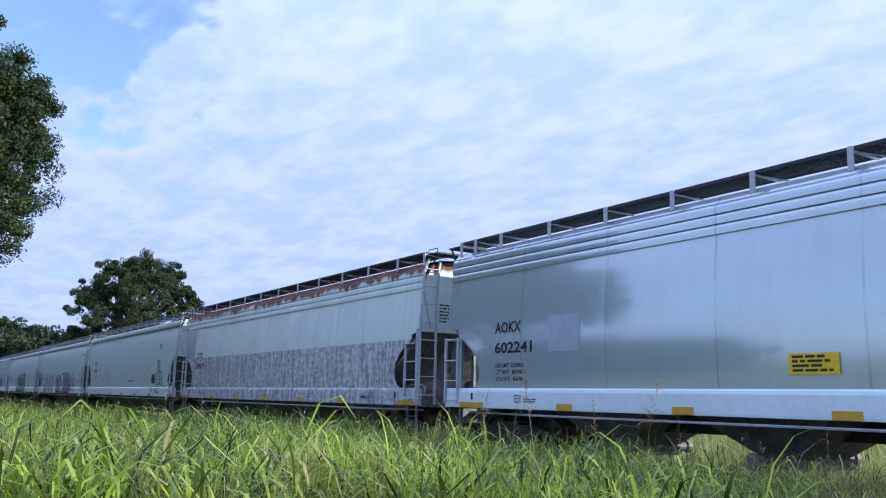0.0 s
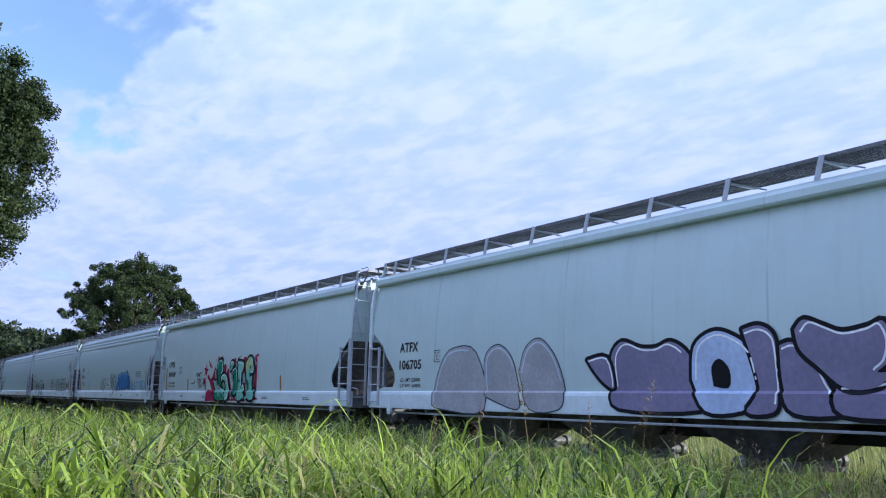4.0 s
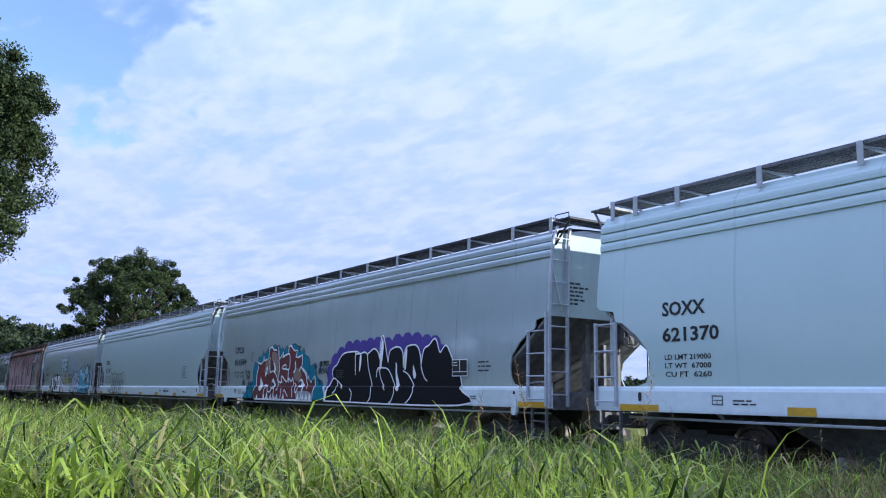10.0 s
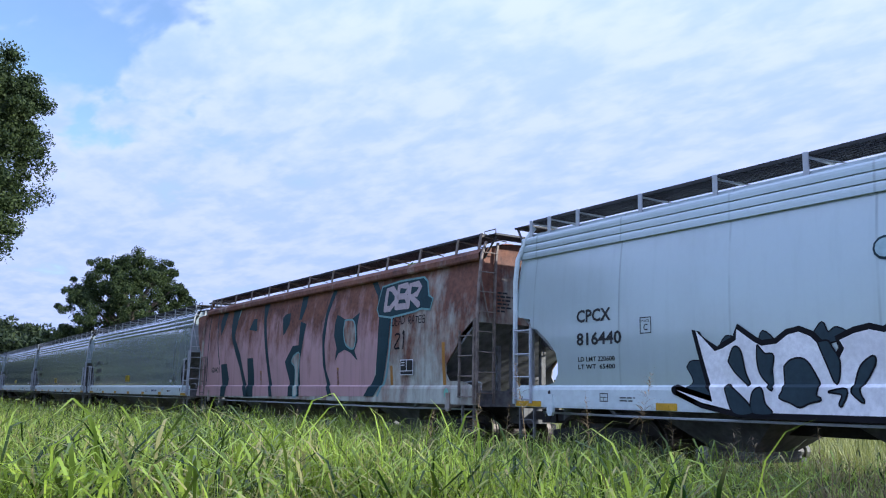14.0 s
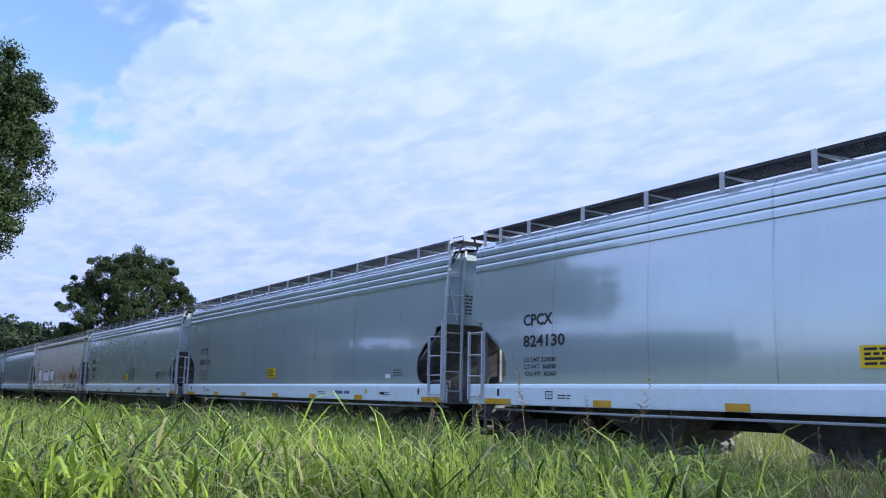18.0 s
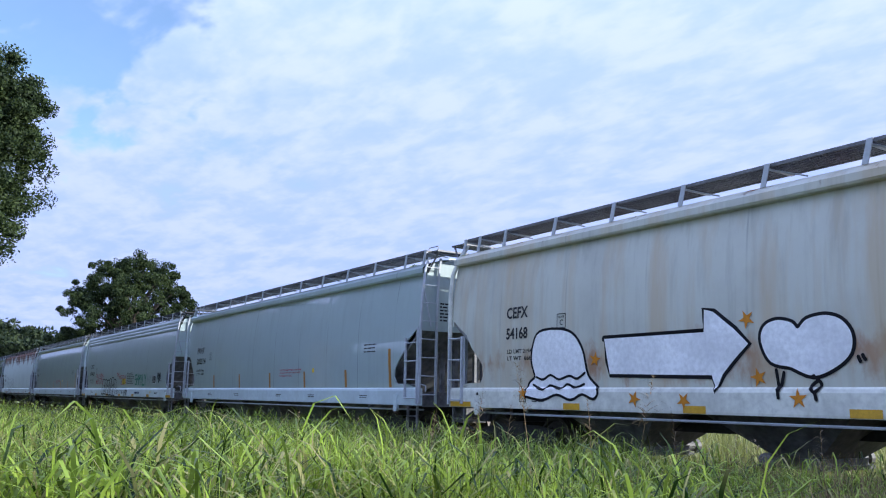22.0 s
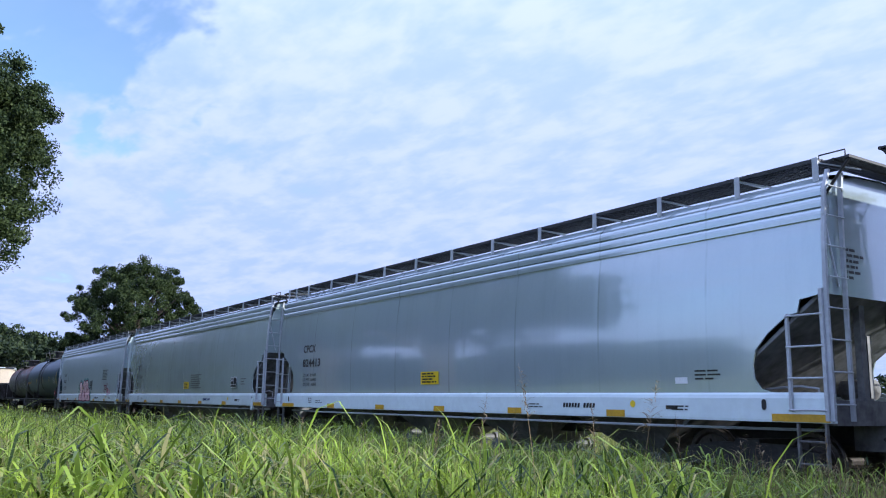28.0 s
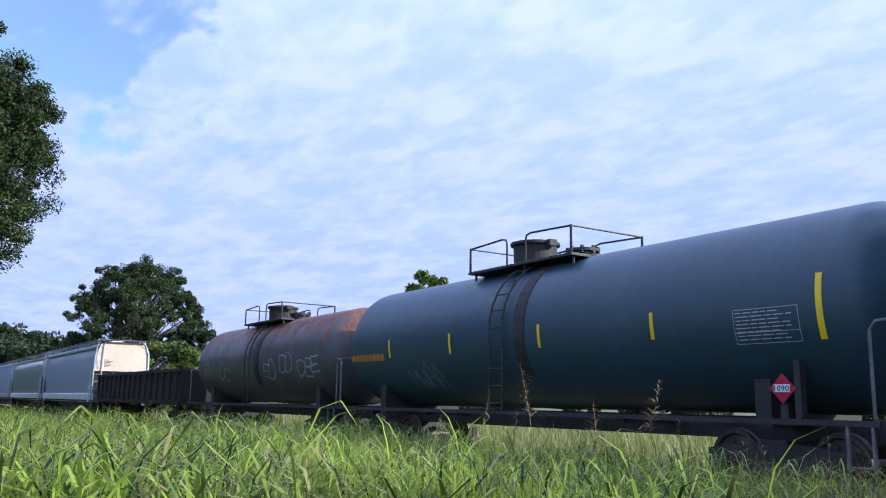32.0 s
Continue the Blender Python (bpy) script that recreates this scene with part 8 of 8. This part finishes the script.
def leafy_stems(rng, sx, sy, tall, per, long, wide, bend, first_at=0.22):
    """Stems with arching leaves one above the other, on alternate sides."""
    n, first = len(sx), rng.uniform(0, math.tau, len(sx))
    base_turn, base_bend = rng.uniform(0, math.tau, n), rng.uniform(0.05, 0.5, n)
    lx, ly, lz, turn = [], [], [], []
    for k in range(per):
        at = first_at + (0.95 - first_at) * (k + rng.uniform(0, 1, n)) / per
        slip = tall * at * np.sin(base_bend * at * 0.6)
        lx.append(sx + np.cos(base_turn) * slip); ly.append(sy + np.sin(base_turn) * slip)
        lz.append(-0.5 + tall * at * 0.97); turn.append(first + math.pi * k + rng.normal(0, 0.7, n))
    lx, ly, lz, turn = (np.concatenate(q) for q in (lx, ly, lz, turn))
    m = len(lx)
    v, f = blades(rng, lx, ly, lz, rng.uniform(*long, m), rng.uniform(*wide, m), rng.uniform(*bend, m), 3, turn, 1.4, rng.uniform(0.05, 0.6, m))
    sv, sf = blades(rng, sx, sy, np.full(n, -0.5), tall * 1.05, np.full(n, 0.008), base_bend, 3, base_turn)
    return np.concatenate([v, sv]), np.concatenate([f, sf + len(v)])


def build_grass():
    rng = np.random.default_rng(11)

    def drop(x, y):        # lower growth towards the open side of the verge
        az = np.degrees(np.arctan2(-x, y))
        return np.interp(az, (24, 34, 46, 58, 66, 90), (0.20, 0.13, 0.04, 0.02, -0.10, -0.14))

    def thin(x):
        return ((x + 8) * 0.06).clip(0, 0.35) + ((x + 4.6) * 0.25).clip(0, 0.6)
    # tussocks of leafy stems
    cx, cy, cr = scatter(rng, 16000, 4.3, 30, 24, 90, 0.3, 9.7)
    keep = rng.uniform(-0.75, 0.45, len(cx)) + thin(cx) < patch_noise(cx, cy, 0.6, 3.1)
    cx, cy = cx[keep], cy[keep]
    m = rng.integers(2, 5, len(cx))
    sx, sy = np.repeat(cx, m), np.repeat(cy, m)
    sx, sy = sx + rng.normal(0, 0.10, len(sx)), sy + rng.normal(0, 0.10, len(sx))
    near = np.hypot(sx, sy) > 4.0
    sx, sy = sx[near], sy[near]
    tall = (1.00 + 0.30 * patch_noise(sx, sy, 0.55, 3.1) + 0.30 * patch_noise(sx, sy, 1.4, 5.2) + rng.normal(0, 0.14, len(sx)) - drop(sx, sy)).clip(0.4, 1.5)
    v, f = leafy_stems(rng, sx, sy, tall, 7, (0.22, 0.56), (0.006, 0.0155), (0.9, 3.2))
    tagged(raw_mesh("broad_leaf_grass", v, f, MAT["leaf_grass"]), "leafy stems with broad arching green leaves", "grass", kind="stuff")
    # tall stems with long drooping leaves close by
    cx, cy, cr = (np.concatenate(q) for q in zip(scatter(rng, 170, 4.0, 9.0, 36, 88, 0.2, 7.0), scatter(rng, 110, 3.8, 8.0, 66, 89, 0.1, 5.0)))
    m = rng.integers(3, 11, len(cx))
    sx, sy = np.repeat(cx, m) + rng.normal(0, 0.10, m.sum()), np.repeat(cy, m) + rng.normal(0, 0.10, m.sum())
    tall = (np.repeat(rng.uniform(0.95, 1.38, len(cx)), m) + rng.normal(0, 0.09, len(sx)) - 0.7 * drop(sx, sy)).clip(0.7, 1.6)
    v, f = leafy_stems(rng, sx, sy, tall, 7, (0.36, 0.74), (0.010, 0.024), (1.0, 3.0), 0.3)
    tagged(raw_mesh("drooping_grass", v, f, MAT["leaf_grass"]), "tall grass stems with long drooping leaves", "grass", kind="stuff")
    # finer grass between and behind them
    x, y, r = scatter(rng, 170000, 4.2, 85, 24, 90, 0.3, 9.9)
    n = len(x)
    pn = patch_noise(x, y, 0.55, 3.1) + 0.6 * patch_noise(x, y, 1.7, 7.3)
    keep = rng.uniform(-0.7, 0.4, n) + np.where(r < 6, 0.4, 0.0) + thin(x) < pn
    x, y, r, pn = x[keep], y[keep], r[keep], pn[keep]
    n = len(x)
    length = (1.02 + 0.22 * pn + rng.normal(0, 0.17, n) - drop(x, y)).clip(0.35, 1.5)
    v, f = blades(rng, x, y, np.full(n, -0.5) + rng.uniform(0, 0.2, n), length, rng.uniform(0.003, 0.007, n) * (1 + 0.035 * r), rng.uniform(0.7, 3.0, n), 4, None, 1.6, rng.uniform(0, 0.35, n))
    tagged(raw_mesh("tall_grass", v, f, MAT["grass"]), "tall green unmown grass beside the track", "grass", kind="stuff")
    # a brown withered patch where the verge opens towards the track
    x, y, r = scatter(rng, 8000, 4.5, 12.0, 18, 35, 0.3, 9.9)
    keep = patch_noise(x, y, 0.7, 4.4) > -0.25
    x, y = x[keep], y[keep]
    n = len(x)
    v, f = blades(rng, x, y, np.full(n, -0.5), rng.uniform(0.7, 1.5, n), rng.uniform(0.004, 0.010, n), rng.uniform(0.4, 2.6, n), 5, None, 1.3, rng.uniform(0, 0.5, n))
    tagged(raw_mesh("withered_grass", v, f, MAT["withered"]), "withered red-brown tangled grass", "dry grass", kind="stuff")
    # the rest of the verge, round and behind the eye
    x, y, r = scatter(rng, 24000, 0.9, 45, 92, 382, -40, 9.6)
    n = len(x)
    v, f = blades(rng, x, y, np.full(n, -0.47), rng.uniform(0.35, 1.0, n), rng.uniform(0.008, 0.016, n) * (1 + 0.04 * r), rng.uniform(0.3, 2.0, n), 3)
    tagged(raw_mesh("verge_grass", v, f, MAT["grass"]), "tall green grass of the verge", "grass", kind="stuff")
    # flowering stalks with loose brown seed heads
    sv, sf, off = [], [], 0
    for az, d, top in ((50.3, 6.2, 1.50), (44.4, 6.0, 1.42), (46.6, 7.2, 1.25), (57.6, 7.5, 1.12), (54.6, 6.4, 1.30), (61.0, 8.0, 1.05), (38.8, 7.0, 1.05), (35.5, 6.6, 1.0), (32.8, 7.4, 1.05), (41.2, 8.2, 1.15), (52.5, 8.6, 1.18), (66.5, 11, 1.05), (72.0, 14, 1.05), (69.0, 9, 0.95)):
        px, py, _ = ray_place(az, d)
        a = rng.uniform(0, math.tau)
        q = blades(rng, np.array([px]), np.array([py]), np.array([-0.5]), np.array([top + 0.55]), np.array([0.008]), np.array([0.25]), 6, np.array([a]), 2.0)
        sv.append(q[0]); sf.append(q[1] + off); off += len(q[0])
        m = 44
        zz = np.linspace(top - 0.36, top - 0.02, m)
        k = (zz + 0.5) / (top + 0.5)
        fwd = 0.10 * (top + 0.5) * k ** 3
        q = blades(rng, px + math.cos(a) * fwd, py + math.sin(a) * fwd, zz, np.linspace(0.20, 0.05, m) * rng.uniform(0.6, 1.2, m), np.full(m, 0.006), rng.uniform(0.6, 1.3, m), 3, None, 0.8, rng.uniform(0.5, 1.1, m))
        sv.append(q[0]); sf.append(q[1] + off); off += len(q[0])
    tagged(raw_mesh("seeding_grass", np.concatenate(sv), np.concatenate(sf), MAT["straw"]), "flowering grass stalks with loose brown seed heads", "grass", kind="stuff")
    # dry stems among it, thick towards the track on the sunless side
    x, y, r = scatter(rng, 22000, 2.9, 60, 24, 80, 0.3, 10.2)
    keep = patch_noise(x, y, 0.5, 9.7) + (x + 7.0) * 0.13 > 0.0
    x, y = x[keep], y[keep]
    x2, y2, r2 = scatter(rng, 7000, 4.5, 13, 23, 40, 0.3, 10.2)
    x, y = np.concatenate([x, x2]), np.concatenate([y, y2])
    n = len(x)
    v, f = blades(rng, x, y, np.full(n, -0.5), rng.uniform(0.65, 1.25, n), rng.uniform(0.004, 0.010, n), rng.uniform(0.1, 1.3, n))
    tagged(raw_mesh("dry_grass", v, f, MAT["straw"]), "dry straw-coloured stems among the grass", "dry grass", kind="stuff")
    # the sunlit field beyond the track
    x, y, r = scatter(rng, 40000, 13, 140, 10, 85, 15.0, 90)
    n = len(x)
    v, f = blades(rng, x, y, np.full(n, -0.6), rng.uniform(0.5, 1.25, n), rng.uniform(0.015, 0.03, n) * (1 + 0.02 * r), rng.uniform(0.1, 1.2, n), 3)
    tagged(raw_mesh("field_grass", v, f, MAT["far_grass"]), "sunlit yellow-green field grass beyond the track", "grass", kind="stuff")


def leaf_cloud(rng, centres, radii, per, size, squash=0.8):
    """Leaf clusters: small bent quads on the outer part of many clumps."""
    C, R = np.repeat(centres, per, 0), np.repeat(radii, per)
    n = len(C)
    u = rng.normal(0, 1, (n, 3)); u /= np.linalg.norm(u, axis=1)[:, None]
    p = C + u * (R * rng.uniform(0, 1, n) ** 0.45 * 0.95)[:, None] * np.array([1, 1, squash])
    a = rng.normal(0, 1, (n, 3)); a /= np.linalg.norm(a, axis=1)[:, None]
    b = np.cross(a, rng.normal(0, 1, (n, 3))); b /= np.linalg.norm(b, axis=1)[:, None]
    s = (rng.uniform(0.6, 1.3, n) * size)[:, None]
    q = np.stack([p - a * s, p + b * s * 0.45, p + a * s, p - b * s * 0.45], 1).reshape(-1, 3)
    return q, np.arange(n * 4).reshape(n, 4)


def tree(name, label, base, height, spread, seed, leaves, clumps, per, size, crown_from=0.3, squash=0.8, lean=0.0, crown_shape=None, lobes=0, clump=(0.12, 0.24)):
    rng = np.random.default_rng(seed)
    t = thing(name, label, "tree", "trees round the field")
    bm = bmesh.new()
    H = height
    top = Vector((lean * H, 0, H * 0.75))
    tube(bm, [(0, 0, -0.6), (lean * H * 0.1, 0.05, H * 0.15), (lean * H * 0.4, -0.05, H * 0.4), top], [H * 0.045, H * 0.034, H * 0.024, H * 0.008], 9)
    cs, rs = [], []
    heads = []
    for k in range(lobes):      # boughs whose leaf masses stand apart
        z = crown_from + (1 - crown_from) * (k + rng.uniform(0, 1)) / lobes
        prof = crown_shape(z) if crown_shape else math.sqrt(max(0.05, 1 - ((z - 0.58) / 0.48) ** 2))
        a = k * 2.4 + rng.uniform(-0.5, 0.5)
        heads.append((spread * prof * 0.84 * math.cos(a) + lean * H * z, spread * prof * 0.84 * math.sin(a), z * H * 0.93))
    for k in range(clumps):
        if lobes and k % 6:
            hx, hy, hz = heads[rng.integers(lobes)]
            c = (hx + rng.normal(0, spread * 0.12), hy + rng.normal(0, spread * 0.12), hz + rng.normal(0, H * 0.03))
            cs.append(c); rs.append(spread * rng.uniform(*clump) * 0.8)
            continue
        z = rng.uniform(crown_from, 1.0)
        prof = crown_shape(z) if crown_shape else math.sqrt(max(0.05, 1 - ((z - 0.58) / 0.48) ** 2))
        rr, aa = spread * prof * math.sqrt(rng.uniform(0.08, 1.0)), rng.uniform(0, math.tau)
        c = (rr * math.cos(aa) + lean * H * z, rr * math.sin(aa), z * H * 0.93)
        cs.append(c); rs.append(spread * rng.uniform(*clump))
        if k % 3 == 0 and k < 420:
            s = Vector((lean * H * z * 0.6, 0, max(H * 0.2, (z - 0.25) * H * 0.8)))
            tube(bm, [s, s.lerp(Vector(c), 0.5) + Vector((0, 0, 0.03 * H)), c], [H * 0.012, H * 0.007, H * 0.002], 5)
    part("trunk", bm, MAT["bark"], t)
    v, f = leaf_cloud(rng, np.array(cs), np.array(rs), per, size, squash)
    c = raw_mesh("crown", v, f, leaves)
    c.parent = t
    t.location = base
    return t


def woods(name, label, spots, size, leaves, seed, per=90, clumps=26):
    """A belt of far trees, too many to count: trunks and crowns in one piece each."""
    rng = np.random.default_rng(seed)
    cs, rs = [], []
    bm = bmesh.new()
    for x, y, hgt, spread in spots:
        tube(bm, [(x, y, -0.6), (x + 0.2, y, hgt * 0.7)], [hgt * 0.03, hgt * 0.012], 5)
        for k in range(clumps):
            z = rng.uniform(0.12, 1.0)
            prof = math.sqrt(max(0.04, 1 - ((z - 0.5) / 0.56) ** 2))
            rr, aa = spread * prof * math.sqrt(rng.uniform(0, 1)), rng.uniform(0, math.tau)
            cs.append((x + rr * math.cos(aa), y + rr * math.sin(aa), z * hgt * 0.92)); rs.append(spread * rng.uniform(0.2, 0.42))
    t = tagged(new(name), label, "trees", kind="stuff")
    part("trunks", bm, MAT["bark"], t)
    v, f = leaf_cloud(rng, np.array(cs), np.array(rs), per, size)
    c = raw_mesh("foliage", v, f, leaves)
    c.parent = t
    return t


def build_trees():
    def near_crown(z):      # a crown with hanging outer boughs
        return max(0.03, 1 - ((z - 0.72) / 0.36) ** 2) ** 0.3
    tree("oak_tree", "tall dark green oak at the field edge", ray_place(91.7, 34), 14.2, 5.2, 5, MAT["oak"], 900, 330, 0.066, 0.51, crown_shape=near_crown, lobes=80, clump=(0.06, 0.17))
    def dome_crown(z):      # broad below, rounded above
        return math.sqrt(max(0.03, 1 - (max(0.0, z - 0.42) / 0.60) ** 2))
    tree("oak_tree", "round dark green oak standing behind the track", ray_place(76.75, 92), 16.0, 6.9, 8, MAT["oak"], 620, 270, 0.11, 0.18, crown_shape=dome_crown, lobes=120, clump=(0.06, 0.15))
    tree("tree", "leafy tree beside the round oak", ray_place(73.0, 84), 8.6, 3.0, 9, MAT["wood_leaf"], 70, 420, 0.2, 0.1)
    tree("tree", "light green tree rising over the train", ray_place(58.0, 66), 12.4, 2.8, 10, MAT["bush"], 70, 240, 0.2, 0.15)
    for k, (az, d, hgt, sp) in enumerate(((76.4, 78, 5.6, 3.4), (75.0, 74, 6.4, 3.2), (73.4, 76, 5.4, 3.0), (71.6, 80, 6.6, 3.4), (78.2, 80, 4.6, 3.0))):
        b = tree("bush", "light green bush beyond the track", ray_place(az, d), hgt, sp, 30 + k, MAT["bush"], 46, 240, 0.2, 0.05)
        tagged(b, category="bush", group="bushes beyond the track")
    # a row of tall oaks with bare lower trunks, behind the verge
    for k, (x, y, hgt, sp, low) in enumerate(((-41, -9, 16.5, 6.3, 0.54), (-48, -17, 17.0, 7.0, 0.56), (-53, -4, 15.0, 6.0, 0.50), (-63, -9, 15.5, 6.5, 0.50), (-74, -5, 15.0, 6.5, 0.48), (-87, -9, 16.0, 7.0, 0.48))):
        tree("oak_tree", "tall oak of the row behind the grass verge", (x, y, -0.5), hgt, sp, 50 + k, MAT["oak"], 130, 130, 0.24, low, crown_shape=near_crown, lobes=18)
    rng = np.random.default_rng(21)
    spots = []
    for k in range(40):
        x, y, _ = ray_place(rng.uniform(93, 126), rng.uniform(60, 150))
        spots.append((x, y, rng.uniform(4.5, 6.5), rng.uniform(4, 6)))
    woods("verge_woods", "dark wood along the near side of the track", spots, 0.8, MAT["wood_leaf"], 27, 50)
    spots = []
    for k in range(70):
        spots.append((-98 - 3.4 * k + rng.uniform(-3, 3), rng.uniform(-26, -9), rng.uniform(13, 18), rng.uniform(5, 7.5)))
    woods("trackside_woods", "long dark wood along the near side of the track", spots, 0.9, MAT["wood_leaf"], 28, 60, 22)
    spots = []
    for k in range(30):
        az, d = 77.0 + 13.0 * k / 29, rng.uniform(190, 290)
        x, y, _ = ray_place(az, d)
        spots.append((x, y, d * math.tan(radians(3.3 + 0.16 * (az - 77.0) + rng.uniform(-0.3, 0.3))), rng.uniform(6, 9)))
    woods("far_woods", "dark wooded rise in the distance", spots, 0.55, MAT["wood_leaf"], 22, 130)
    spots = []
    for k in range(34):
        x, y, _ = ray_place(rng.uniform(8, 72), rng.uniform(95, 150))
        spots.append((x, y, rng.uniform(4, 6.2), rng.uniform(3, 5)))
    woods("field_trees", "row of small trees across the field", spots, 0.34, MAT["wood_leaf"], 23, 110, 18)
    spots = []
    for k in range(40):
        x, y, _ = ray_place(rng.uniform(115, 330), rng.uniform(60, 95))
        spots.append((x, y, rng.uniform(4, 7), rng.uniform(3.5, 6)))
    woods("roadside_trees", "belt of trees across the grass from the track", spots, 0.6, MAT["wood_leaf"], 24, 60, 20)


build_ground()
build_track()
build_grass()
build_trees()


# ---- what moves: every car rolls along the track, its wheels turn with it ----
def motions():
    times = [0, 4, 8, 12, 16, 20, 24, 28, 32]
    for car, x0 in TRAIN:
        walk(car, [(t, pose(x0 + travelled(t), MID_Y, 0)) for t in times])
    steps = [k / FPS for k in range(32 * FPS + 1)]
    for side, dx in enumerate((-0.89, 0.89)):
        first = AXLES[0][side]
        walk(first, [(t, pose(dx, 0, WHEEL_R, 0, math.degrees(travelled(t) / WHEEL_R) % 360, 0)) for t in steps])
        for pair in AXLES[1:]:
            keys = pair[side].animation_data_create()
            pair[side].rotation_mode = "QUATERNION"
            keys.action = first.animation_data.action
            keys.action_slot = first.animation_data.action_slot


motions()
